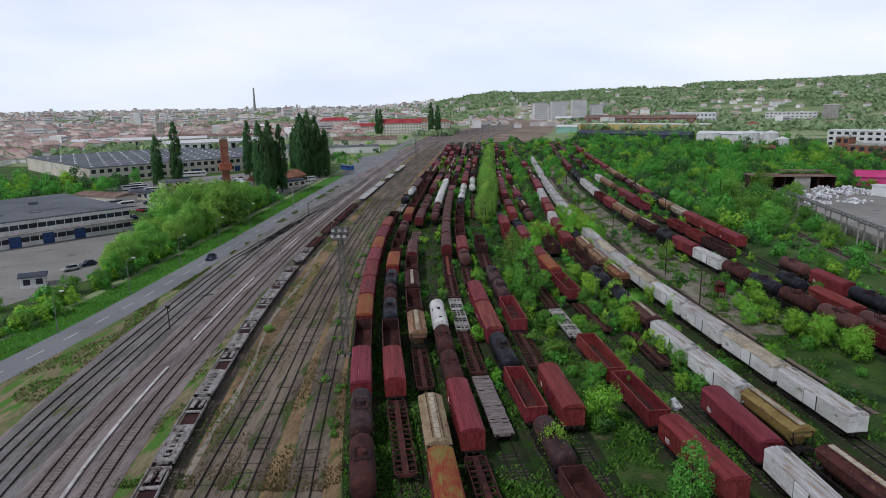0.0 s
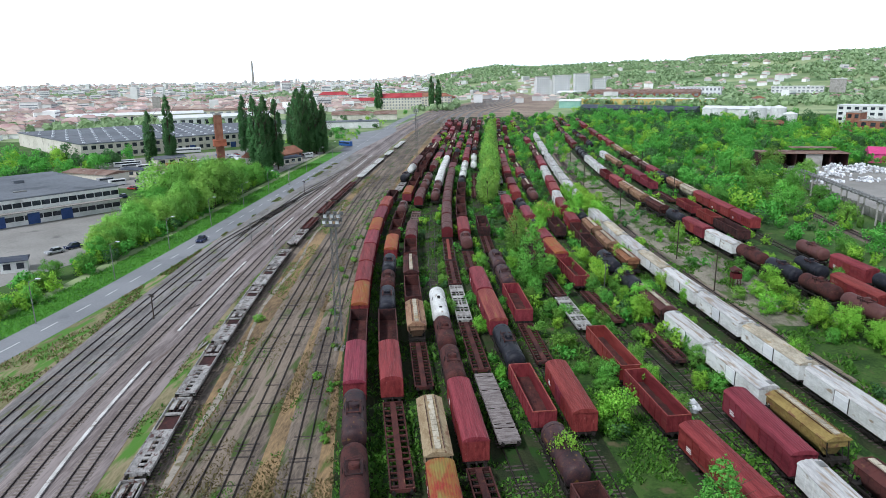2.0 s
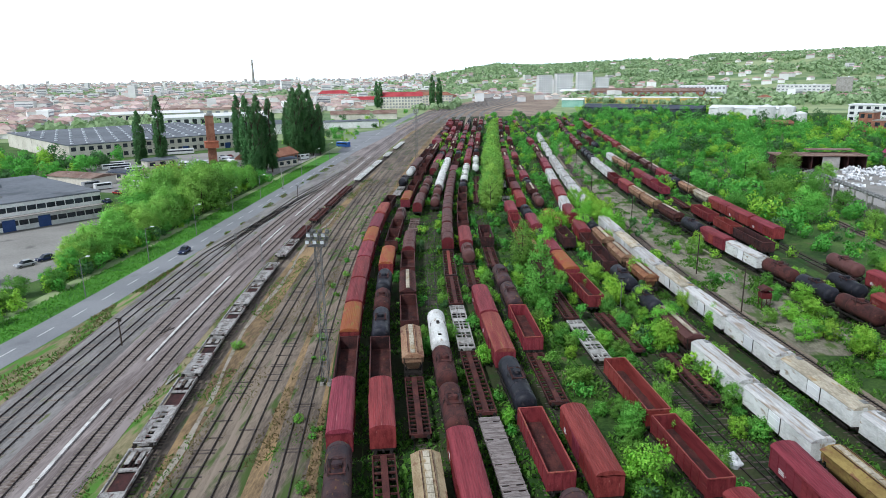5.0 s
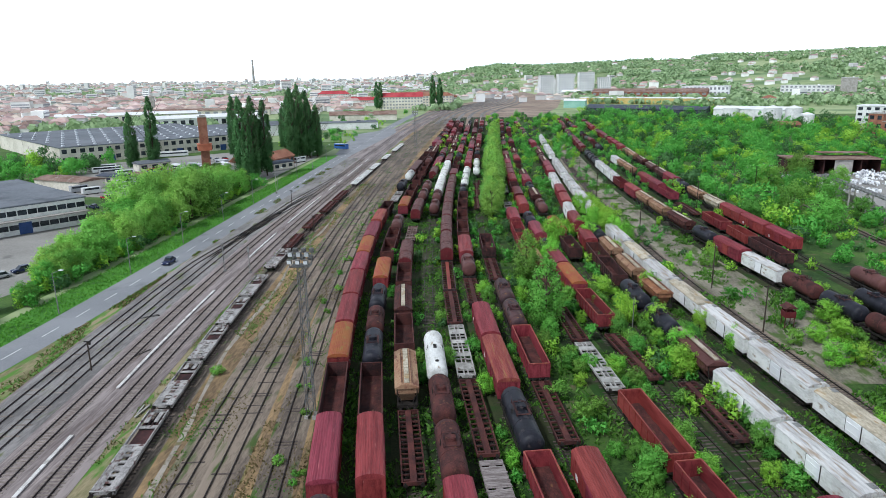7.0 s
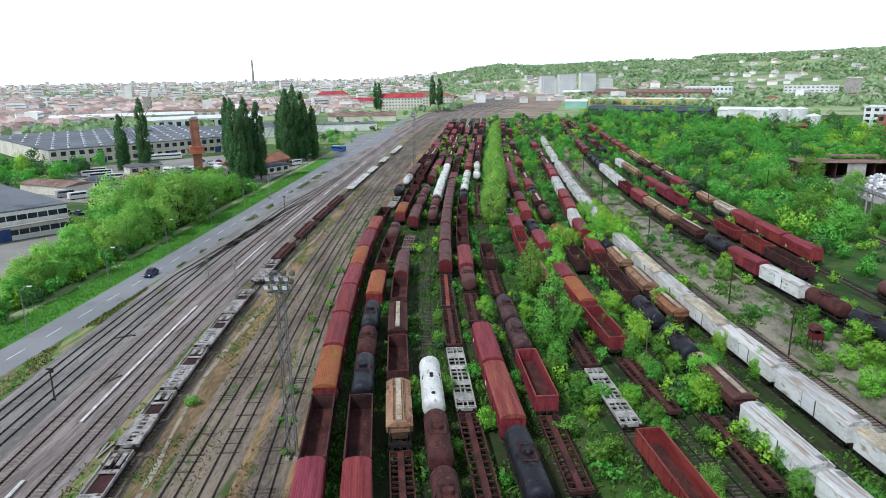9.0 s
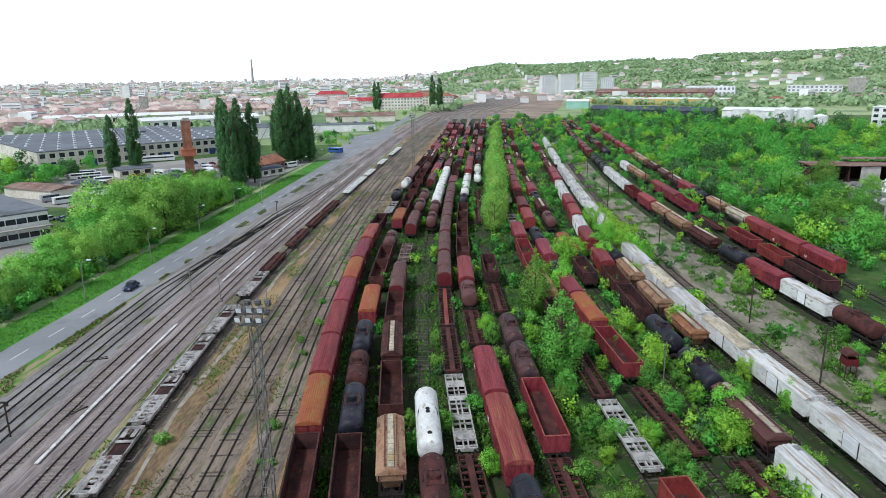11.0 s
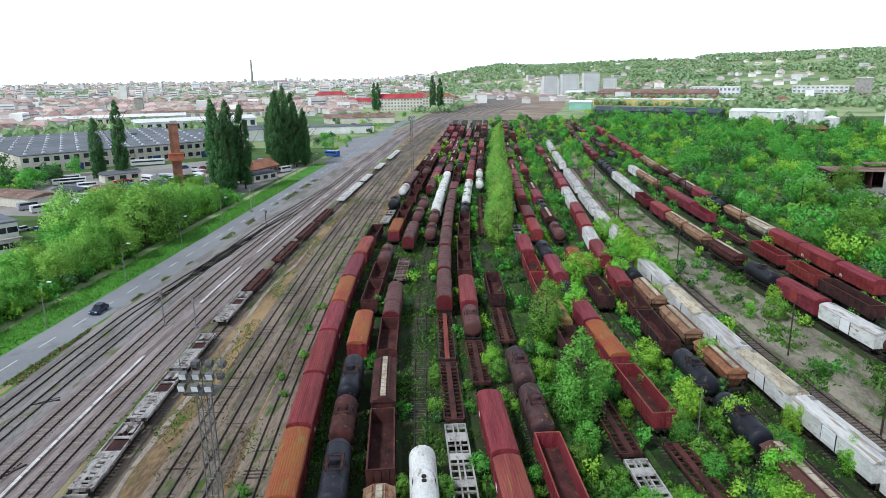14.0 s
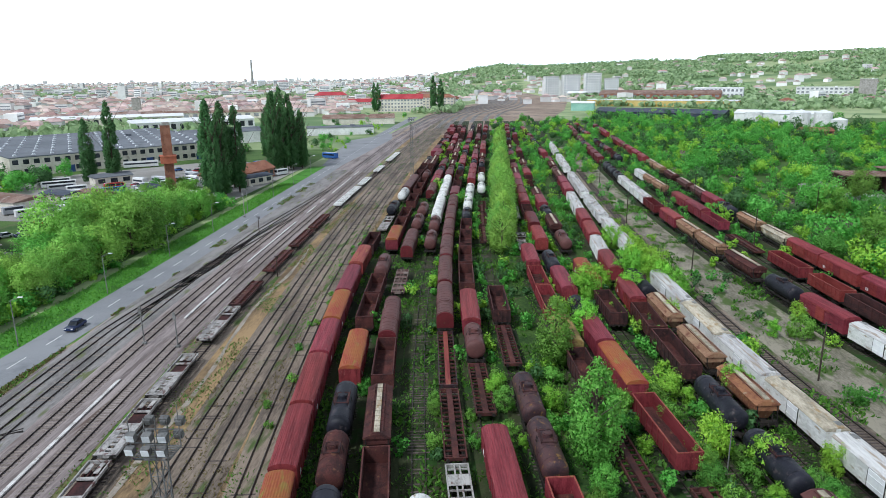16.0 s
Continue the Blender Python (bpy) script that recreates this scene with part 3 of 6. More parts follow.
def build_ground():
    rings = [0, 60, 150, 300, 500, 700, 900] + list(range(1000, 3400, 80)) + [3500, 3800, 4200, 4700]
    azs = list(range(-180, -20, 8)) + [a * 0.75 for a in range(-27, 68)] + list(range(54, 180, 8))
    verts = [(0.0, 0.0, 0.0)]
    for r in rings[1:]:
        for a in azs:
            x, y = r * math.sin(radians(a)), r * math.cos(radians(a))
            verts.append((x, y, land(x, y)))
    k = len(azs)
    faces = [(0, 1 + (i + 1) % k, 1 + i) for i in range(k)]
    for j in range(len(rings) - 2):
        for i in range(k):
            a, b = 1 + j * k + i, 1 + j * k + (i + 1) % k
            faces.append((a, b, b + k, a + k))
    g = sheet("ground", verts, faces, HILL, "grassy plain rising to green vineyard hills paled by haze", "structure", "ground")
    for p in g.data.polygons:
        p.use_smooth = True


build_ground()

ROAD = line((-84.0, -75.5, -71.6, -70.6, -70.6, -70.8, -71.0, -71.4, -73.2, -69.9))
MAIN_R = line((-33.5, -41.8, -46.2, -49.3, -51.4, -52.5, -52.9, -53.6, -52.6, -38.0))
shift = lambda f, d: (lambda y: f(y) + d)
MAIN_L = shift(MAIN_R, -5.6)
LEAD_1 = lambda y: MAIN_L(y) - 4.6 * min(1.0, max(0.0, (285 - y) / 70))
LEAD_2 = lambda y: MAIN_L(y) - 8.2 * min(1.0, max(0.0, (235 - y) / 90))
GRASS_1 = line((-25.1, -29.1, -32.7, -35.9, -38.6, -41.2, -43.0, -44.3, -41.4, -30.4))
GRASS_2 = line((-20.6, -25.0, -29.0, -32.3, -35.1, -37.4, -39.0, -40.2, -37.9, -26.3))
GRASS_3 = line((-12.6, -18.7, -23.9, -28.2, -31.2, -33.6, -35.2, -36.2, -34.5, -25.0))
SIDING = {name: line(xs) for name, xs, _ in SIDINGS}

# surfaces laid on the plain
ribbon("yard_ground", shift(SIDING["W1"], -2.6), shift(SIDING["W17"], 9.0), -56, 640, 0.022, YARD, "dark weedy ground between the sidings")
ribbon("sandy_strip", shift(SIDING["W14"], 5.0), shift(SIDING["W15"], -2.0), 90, 420, 0.06, SANDY, "bare sandy strip with weeds between sidings")
ribbon("bare_siding", shift(SIDING["W11"], -2.0), lambda y: SIDING["W11"](y) + 1.6 + 0.5 * math.sin(y / 5), 86, 142, 0.05, BARE_GREY, "bare grey ash along an empty siding", 4.0)
ribbon("dry_grass_field", shift(MAIN_R, 2.2), shift(SIDING["W1"], -2.4), -56, 640, 0.03, DRYGRASS, "dry yellow-brown grass between old tracks")
ribbon("main_ballast", shift(MAIN_L, -11.0), shift(MAIN_R, 2.2), -56, 700, 0.05, BALLAST, "brown crushed-stone bed of the main line")
ribbon("lead_ballast", shift(MAIN_L, -10.6), shift(MAIN_L, -2.6), -56, 330, 0.058, BALLAST_GREY, "grey crushed stone between the leads")
ribbon("grass_strip", shift(MAIN_R, 2.4), lambda y: max(MAIN_R(y) + 2.6, SIDING["FL"](y) - 2.3), 20, 420, 0.045, GRASS_STRIP, "green grassy strip beside the main line")
ribbon("road_shoulder", shift(ROAD, 3.2), shift(MAIN_L, -11.0), 20, 420, 0.03, GRASS_STRIP, "patchy dry grass beside the road")
ribbon("road", shift(ROAD, -3.6), shift(ROAD, 3.4), 20, 700, 0.07, ASPHALT, "grey asphalt two-lane road")
ribbon("verge", shift(ROAD, -10.5), shift(ROAD, -3.6), 20, 345, 0.04, VERGE, "fresh green grass verge along the road")
ribbon("path", lambda y: SIDING["FL"](y) + 3.0 + 0.6 * math.sin(y / 9), lambda y: SIDING["FL"](y) + 3.65 + 0.6 * math.sin(y / 9 + 0.2) + 0.15 * math.sin(y / 2.3), 20, 200, 0.075, PATH_DIRT, "narrow trodden dirt path beside the flat wagons", 3.0)
sheet("forecourt", [(-150, 96, 0.04), (-98, 101, 0.04), (-91, 126, 0.04), (-96, 190, 0.04), (-122, 196, 0.04), (-160, 150, 0.04)], [(0, 1, 2, 3, 4, 5)], LOT, "pale concrete forecourt before the warehouse", "structure", "forecourt")
sheet("bus_yard", [(-165, 232, 0.04), (-88, 225, 0.04), (-84, 345, 0.04), (-130, 372, 0.04), (-200, 305, 0.04)], [(0, 1, 2, 3, 4)], LOT, "grey yard crowded with parked vehicles", "structure", "yard")
sheet("road_fork", [(-77, 350, 0.075), (-68, 350, 0.075), (-62, 480, 0.075), (-68, 520, 0.075), (-88, 470, 0.075), (-82, 395, 0.075)], [(0, 1, 2, 3, 4, 5)], ASPHALT, "grey asphalt widening where the road forks", "structure", "road")
sheet("scrapyard_ground", [(108, 150, 0.05), (190, 150, 0.05), (230, 262, 0.05), (120, 290, 0.05), (113, 216, 0.05)], [(0, 1, 2, 3, 4)], LOT, "dusty grey ground of a scrap yard", "structure", "yard")
sheet("station_ground", [(-62, 470, 0.06), (18, 560, 0.06), (62, 690, 0.06), (84, 800, 0.06), (110, 1000, 0.06), (75, 1480, 0.06), (5, 1480, 0.06), (-14, 1000, 0.06), (-62, 760, 0.06)], [tuple(range(9))], STATION_EARTH, "bare brown earth of the station throat", "structure", "ground")
WASTE = ribbon("meadow", shift(SIDING["W17"], 9.0), lambda y: 380.0, 60, 640, 0.02, MEADOW, "rough green land overgrown with bushes", 20.0)
sheet("near_land", [(-330, -60, 0.015), (-84, -60, 0.015), (-84, 420, 0.015), (-330, 420, 0.015)], [(0, 1, 2, 3)], MEADOW, "rough weedy land beyond the road", "structure", "ground")


def centre_dashes():
    bm = bmesh.new()
    for i in range(58):
        y = 60 + i * 9.0
        box(bm, ROAD(y), y, 0.078, 0.16, 4.2, 0.008, heading(ROAD, y))
    tagged(new("road_marking", mesh_of("road_marking", bm, WHITE_LINE)), "worn white dashed centre line on the road", "marking", "", "structure")


centre_dashes()


# ---- tracks ----
def track(f, y0, y1, bed, sleeper, z=0.0, bed_w=1.9, label="railway track with rusty rails on wooden sleepers", sleepers_to=330, sunk=0.0):
    root = tagged(new("railway_track"), label, "track", "tracks of the yard", "structure")
    ys = np.arange(y0, y1, 4.0)
    verts, faces = [], []
    for y in ys:
        for dx, dz in ((-bed_w - 0.5, 0.02), (-bed_w + 0.2, 0.16), (bed_w - 0.2, 0.16), (bed_w + 0.5, 0.02)):
            verts.append((f(y) + dx, y, z + dz))
    for i in range(len(ys) - 1):
        for j in range(3):
            a = 4 * i + j
            faces.append((a, a + 1, a + 5, a + 4))
    me = bpy.data.meshes.new("bed")
    me.from_pydata(verts, [], faces)
    me.materials.append(bed)
    part("bed", me, bed, root)
    for side in (-0.75, 0.75):
        verts, faces = [], []
        for y in ys:
            for dx, dz in ((-0.05, 0.2), (-0.05, 0.36), (0.05, 0.36), (0.05, 0.2)):
                verts.append((f(y) + side + dx, y, z + dz))
        for i in range(len(ys) - 1):
            for j in range(3):
                a = 4 * i + j
                faces.append((a, a + 1, a + 5, a + 4))
        me = bpy.data.meshes.new("rail")
        me.from_pydata(verts, [], faces)
        me.materials.append(RAIL)
        part("rail", me, RAIL, root)
    rng = random.Random(int(y0 * 7 + f(100) * 31))
    verts, faces = [], []
    y = y0
    while y < min(y1, sleepers_to):
        a = heading(f, y) + rng.uniform(-0.02, 0.02)
        c, s = math.cos(a), math.sin(a)
        x, hw, hl, zt = f(y), 0.13, 1.25, z + 0.215 - sunk * rng.random() + rng.uniform(-0.02, 0.01)
        k = len(verts)
        for zz in (z + 0.05, zt):
            for px, py in ((-hl, -hw), (hl, -hw), (hl, hw), (-hl, hw)):
                verts.append((x + px * c - py * s, y + px * s + py * c, zz))
        faces += [(k + 4, k + 5, k + 6, k + 7), (k, k + 1, k + 5, k + 4), (k + 1, k + 2, k + 6, k + 5), (k + 2, k + 3, k + 7, k + 6), (k + 3, k, k + 4, k + 7)]
        y += 0.65
    me = bpy.data.meshes.new("sleepers")
    me.from_pydata(verts, [], faces)
    me.materials.append(sleeper)
    tagged(part("sleepers", me, sleeper, root), "weathered sleepers half sunk in stone", "", "", "stuff")


track(MAIN_R, 20, 760, BALLAST, SLEEPER_C, 0.06)
track(MAIN_L, 20, 760, BALLAST, SLEEPER_C, 0.06)
track(LEAD_1, 10, 300, BALLAST_GREY, SLEEPER_C, 0.05, sunk=0.16)
track(LEAD_2, 10, 250, BALLAST_GREY, SLEEPER_C, 0.05, sunk=0.16)
track(SIDING["FL"], 20, 660, BALLAST_OLD, SLEEPER)
for f in (GRASS_1, GRASS_2, GRASS_3):
    track(f, 20, 620, BALLAST_OLD, SLEEPER, -0.05, sunk=0.30)
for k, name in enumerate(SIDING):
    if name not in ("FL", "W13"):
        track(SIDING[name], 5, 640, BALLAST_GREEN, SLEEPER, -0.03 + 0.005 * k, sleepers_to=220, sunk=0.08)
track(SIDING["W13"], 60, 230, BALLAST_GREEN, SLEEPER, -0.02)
track(shift(SIDING["W14"], 6.5), 60, 420, BALLAST_OLD, SLEEPER, -0.04)
track(lambda y: 96.0 + (y - 200) * 0.02, 90, 420, BALLAST_OLD, SLEEPER, -0.02, label="single track among bushes beside the scrap yard")

# tracks that fan out through the station throat
def throat(d0, d1, d2):
    ys, xs = (470, 560, 650, 750, 800, 860, 928, 1000, 1135, 1300, 1500), (-49, -49, -47, -41, -27, -11, 6, 14, 24, 28, 30)
    ds = np.interp(ys, (470, 800, 1000, 1500), (d0, d1, d2, d2 * 0.6))
    return lambda y: float(sum(np.interp(y + k, ys, np.array(xs) + ds) for k in (-60, -30, 0, 30, 60)) / 5)


for y0, y1, d0, d1, d2 in ((740, 1480, 2, 2, 0), (740, 1480, -4, -4, -5), (560, 1400, 10, 8, 6), (560, 1400, 17, 15, 12), (600, 1350, 26, 22, 18), (620, 1300, 36, 30, 25), (640, 1200, 48, 40, 33), (650, 1150, 58, 50, 42), (560, 1200, -10, -10, -10), (620, 1100, -16, -16, -15)):
    track(throat(d0, d1, d2), y0, y1, BALLAST_GREY, SLEEPER, 0.06, 1.5, "far track fanning through the station throat", 0)


def cable_trough():
    root = tagged(new("cable_trough"), "white concrete cable trough between the main tracks", "cable trough")
    f = shift(MAIN_R, -2.8)
    rng = random.Random(4)
    y = 40.0
    bm = bmesh.new()
    box(bm, 0, 0, 0.18, 0.42, 5.9, 0.14)
    lid_mat = surface("whitewashed_concrete", (0.42, 0.40, 0.38), (0.66, 0.64, 0.62), 0.6, 0.9, 5.0, (0.28, 0.25, 0.22), 0.3, 0.2)
    me = mesh_of("lid", bm, lid_mat)
    while y < 330:
        if rng.random() < 0.8:
            ob = part("lid", me, lid_mat, root)
            ob.matrix_basis = pose(f(y), y, 0.05, 0, 0, math.degrees(heading(f, y)))
        y += 6.0


cable_trough()


# ---- wagons ----
DETAIL = [True]


def bogie(parent, y, wheelbase=1.8, z=0.0):
    bm = bmesh.new()
    for sx in (-1.02, 1.02):
        box(bm, sx, 0, 0.55, 0.14, wheelbase + 1.0, 0.22)
        box(bm, sx, 0, 0.38, 0.12, 0.7, 0.3)
        for sy in (-wheelbase / 2, wheelbase / 2):
            box(bm, sx, sy, 0.46, 0.24, 0.30, 0.30)
    box(bm, 0, 0, 0.62, 2.1, 0.45, 0.22)
    if not DETAIL[0]:
        for sy in (-wheelbase / 2, wheelbase / 2):
            for sx in (-0.78, 0.78):
                rod(bm, (sx - 0.065, sy, 0.46), (sx + 0.065, sy, 0.46), 0.46, 10)
    ob = part("bogie", bm, STEEL_DARK, parent)
    ob.location = (0, y, z)
    if not DETAIL[0]:
        return
    for sy in (-wheelbase / 2, wheelbase / 2):
        bm = bmesh.new()
        rod(bm, (-0.95, 0, 0.46), (0.95, 0, 0.46), 0.08, 6)
        for sx in (-0.78, 0.78):
            rod(bm, (sx - 0.065, 0, 0.46), (sx + 0.065, 0, 0.46), 0.46, 14)
        w = part("wheelset", bm, STEEL_DARK, ob)
        w.location = (0, sy, 0)


def running_gear(root, L, z=1.0):
    """Underframe, bogies, buffers and couplers."""
    bm = bmesh.new()
    for sx in (-1.15, 1.15):
        box(bm, sx, 0, z + 0.1, 0.16, L - 0.2, 0.26)
    box(bm, 0, 0, z + 0.02, 0.5, L - 0.2, 0.34)
    for sy in (-1, 1):
        box(bm, 0, sy * (L / 2 - 0.12), z + 0.08, 2.6, 0.2, 0.34)
        box(bm, 0, sy * (L / 2 + 0.25), z + 0.05, 0.22, 0.5, 0.2)
    for i in range(-2, 3):
        box(bm, 0, i * L / 6, z + 0.1, 2.4, 0.14, 0.2)
    box(bm, 0.5, 0.8, z - 0.25, 0.5, 1.3, 0.4)
    part("underframe", bm, STEEL_DARK, root)
    for sy in (-1, 1):
        bogie(root, sy * (L / 2 - 2.3))
        if not DETAIL[0]:
            continue
        for sx in (-0.87, 0.87):
            bm = bmesh.new()
            rod(bm, (sx, sy * (L / 2 - 0.05), z + 0.08), (sx, sy * (L / 2 + 0.38), z + 0.08), 0.10, 8)
            rod(bm, (sx, sy * (L / 2 + 0.38), z + 0.08), (sx, sy * (L / 2 + 0.44), z + 0.08), 0.22, 12)
            part("buffer", bm, STEEL_DARK, root)


def arc_roof(w, eave, rise, k=12):
    return [(w / 2 * math.cos(math.pi * i / k) * -1, eave + rise * math.sin(math.pi * i / k)) for i in range(k + 1)]


def ribbed_roof(w, eave, rise, ribs, depth):
    """A curved roof's outline with raised seams running lengthwise."""
    k = ribs * 4
    out = []
    for i in range(k + 1):
        up = depth if i % 4 in (0, 1) else 0.0
        a = math.pi * i / k
        out.append((-w / 2 * math.cos(a), eave + rise * math.sin(a) + up * math.sin(a)))
    return out


def boxcar(colour, L=13.4):
    root = new("boxcar")
    roofmat = PAINT[colour]
    sidemat = PAINT["red"] if colour in ("orange", "redyellow", "red2") else PAINT[colour]
    running_gear(root, L)
    w, eave = 2.75, 3.45
    bm = bmesh.new()
    box(bm, 0, 0, (1.2 + eave) / 2, w, L, eave - 1.2)
    n = 11
    for i in range(n):
        y = -L / 2 + 0.12 + i * (L - 0.24) / (n - 1)
        for sx in (-1, 1):
            box(bm, sx * (w / 2 + 0.02), y, (1.2 + eave) / 2, 0.09, 0.12, eave - 1.25)
    for sy in (-1, 1):
        for sx in (-0.85, 0, 0.85):
            box(bm, sx, sy * (L / 2 + 0.02), 2.4, 0.12, 0.08, 2.3)
        box(bm, 0, sy * (L / 2 + 0.02), eave, w, 0.08, 0.14)
        prism(bm, arc_roof(w - 0.04, eave - 0.02, 0.50), sy * (L / 2 - 0.05), sy * (L / 2 - 0.02))
    part("body", bm, sidemat, root)
    bm = bmesh.new()
    prism(bm, ribbed_roof(w + 0.14, eave, 0.58, 16, 0.035), -L / 2 - 0.06, L / 2 + 0.06)
    part("roof", bm, roofmat, root, "weathered curved sheet roof")
    for sx in (-1, 1):
        bm = bmesh.new()
        box(bm, 0, 0, 0, 0.07, 2.5, 2.05)
        for yy in (-1.15, -0.4, 0.4, 1.15):
            box(bm, sx * 0.04, yy, 0, 0.05, 0.09, 1.95)
        box(bm, 0, 0, 1.08, 0.10, 5.2, 0.08)
        d = part("door", bm, sidemat, root)
        d.location = (sx * (w / 2 + 0.07), 0.1, 2.33)
    for sx in (-1, 1):
        if DETAIL[0]:
            bm = bmesh.new()
            for yy, zz, ln in ((-4.6, 2.05, 0.9), (-4.45, 1.85, 1.2), (-4.5, 1.65, 1.0)):
                box(bm, sx * (w / 2 + 0.012), sx * yy, zz, 0.03, ln, 0.10)
            part("marking", bm, WHITE_LINE, root, "rows of small white lettering")
    return root


def open_wagon(colour, L=13.0):
    root = new("open_wagon")
    mat = PAINT[colour]
    running_gear(root, L)
    w, h, th = 2.75, 3.15, 0.09
    bm = bmesh.new()
    for sx in (-1, 1):
        box(bm, sx * (w / 2 - th / 2), 0, (1.2 + h) / 2, th, L, h - 1.2)
        n = 9
        for i in range(n):
            y = -L / 2 + 0.1 + i * (L - 0.2) / (n - 1)
            box(bm, sx * (w / 2 + 0.04), y, (1.15 + h) / 2, 0.10, 0.16, h - 1.2)
    for sy in (-1, 1):
        box(bm, 0, sy * (L / 2 - th / 2), (1.2 + h) / 2, w - 2 * th, th, h - 1.2)
        for sx in (-0.8, 0, 0.8):
            box(bm, sx, sy * (L / 2 + 0.03), (1.2 + h) / 2, 0.12, 0.08, h - 1.25)
    part("body", bm, mat, root)
    bm = bmesh.new()
    for sx in (-1, 1):
        box(bm, sx * (w / 2 - 0.03), 0, h + 0.05, 0.16, L + 0.06, 0.10)
    for sy in (-1, 1):
        box(bm, 0, sy * (L / 2 - 0.03), h + 0.05, w - 0.22, 0.16, 0.10)
    part("top_rim", bm, PAINT["rust" if colour == "dark" else "red2" if colour == "red" else colour], root)
    bm = bmesh.new()
    bmesh.ops.create_grid(bm, x_segments=8, y_segments=26, size=0.5, matrix=Matrix.Translation((0, 0, 1.32)) @ Matrix.Diagonal((w - 2 * th - 0.01, L - 2 * th - 0.01, 1, 1)))
    for v in bm.verts:
        v.co.z += 0.16 * noise.noise(v.co * 0.9 + Vector((L, 0, len(colour)))) + 0.05 * noise.noise(v.co * 3)
    part("floor_load", bm, PAINT["rust"], root, "rust and debris on the wagon floor")
    return root


def tank_wagon(colour, L=11.2):
    root = new("tank_wagon")
    running_gear(root, L)
    bm = bmesh.new()
    k, r, zc = 20, 1.38, 2.48
    rings = [(-L / 2 + 0.45, 0.0), (-L / 2 + 0.5, 0.55), (-L / 2 + 0.66, 0.9), (-L / 2 + 0.95, 1.0)]
    rings += [(y, 1.0) for y in np.linspace(-L / 2 + 2.2, L / 2 - 2.2, 5)] + [(-a, b) for a, b in rings[::-1]]
    prev = None
    for y, s in rings:
        cur = [bm.verts.new((r * max(s, 0.02) * math.cos(2 * math.pi * i / k), y, zc + r * max(s, 0.02) * math.sin(2 * math.pi * i / k))) for i in range(k)]
        if prev:
            for i in range(k):
                bm.faces.new((prev[i], prev[(i + 1) % k], cur[(i + 1) % k], cur[i]))
        prev = cur
    part("tank_shell", bm, PAINT[colour], root, "", True)
    if L > 14:
        for y in (-L * 0.36, -0.35, 0.35):
            bm = bmesh.new()
            rod(bm, (0, y, zc + 1.3), (0, y, zc + 1.5), 0.24, 12)
            part("hatch", bm, STEEL_DARK, root)
        for k in range(10):
            y = -L / 2 + 1.3 + k * (L - 2.6) / 9
            rr = [(1.395 * math.cos(2 * math.pi * i / 20), zc + 1.395 * math.sin(2 * math.pi * i / 20)) for i in range(20)]
            bm = bmesh.new()
            prism(bm, rr, y - 0.02, y + 0.02)
            part("seam", bm, PAINT[colour], root)
    else:
        for y in (-L / 2 + 1.6, -L / 6, L / 6, L / 2 - 1.6):
            rr = [(1.40 * math.cos(2 * math.pi * i / 20), zc + 1.40 * math.sin(2 * math.pi * i / 20)) for i in range(20)]
            bm = bmesh.new()
            prism(bm, rr, y - 0.05, y + 0.05)
            if DETAIL[0]:
                part("strap", bm, PAINT[colour], root)
        bm = bmesh.new()
        rod(bm, (0, 0.1, zc + 1.25), (0, 0.1, zc + 1.72), 0.52, 16)
        rod(bm, (0, 0.1, zc + 1.72), (0, 0.1, zc + 1.78), 0.38, 14)
        rod(bm, (0, 1.1, zc + 1.3), (0, 1.1, zc + 1.55), 0.16, 10)
        part("manhole_dome", bm, PAINT[colour], root)
        bm = bmesh.new()
        for sx in (-1, 1):
            box(bm, sx * 0.72, 0.1, zc + 1.36, 0.26, 2.6, 0.05)
            box(bm, sx * 0.86, 0.1, zc + 1.70, 0.04, 2.6, 0.04)
            for yy in (-1.15, 0.1, 1.35):
                box(bm, sx * 0.86, yy, zc + 1.5, 0.05, 0.05, 0.55)
                box(bm, sx * 0.78, yy, zc + 1.2, 0.08, 0.08, 0.3)
        box(bm, 0, -1.2, zc + 1.40, 1.2, 0.2, 0.05)
        box(bm, 0, 1.4, zc + 1.40, 1.2, 0.2, 0.05)
        part("walkway", bm, PAINT["dark"] if colour != "white" else GALV, root)
    for sx in (-1, 1):
        bm = bmesh.new()
        for dy in (-0.2, 0.2):
            rod(bm, (sx * 1.5, 0.1 + dy, 1.2), (sx * 1.02, 0.1 + dy, zc + 1.4), 0.03, 5)
        for i in range(7):
            t = i / 6
            box(bm, sx * (1.5 - 0.48 * t), 0.1, 1.3 + t * 2.4, 0.04, 0.4, 0.04)
        part("ladder", bm, STEEL_DARK, root)
    bm = bmesh.new()
    for y in (-L / 2 + 1.6, L / 2 - 1.6):
        prism(bm, [(-1.2, 1.15), (1.2, 1.15), (1.0, 1.75), (0.5, 1.3), (-0.5, 1.3), (-1.0, 1.75)], y - 0.2, y + 0.2)
    part("saddle", bm, STEEL_DARK, root)
    return root


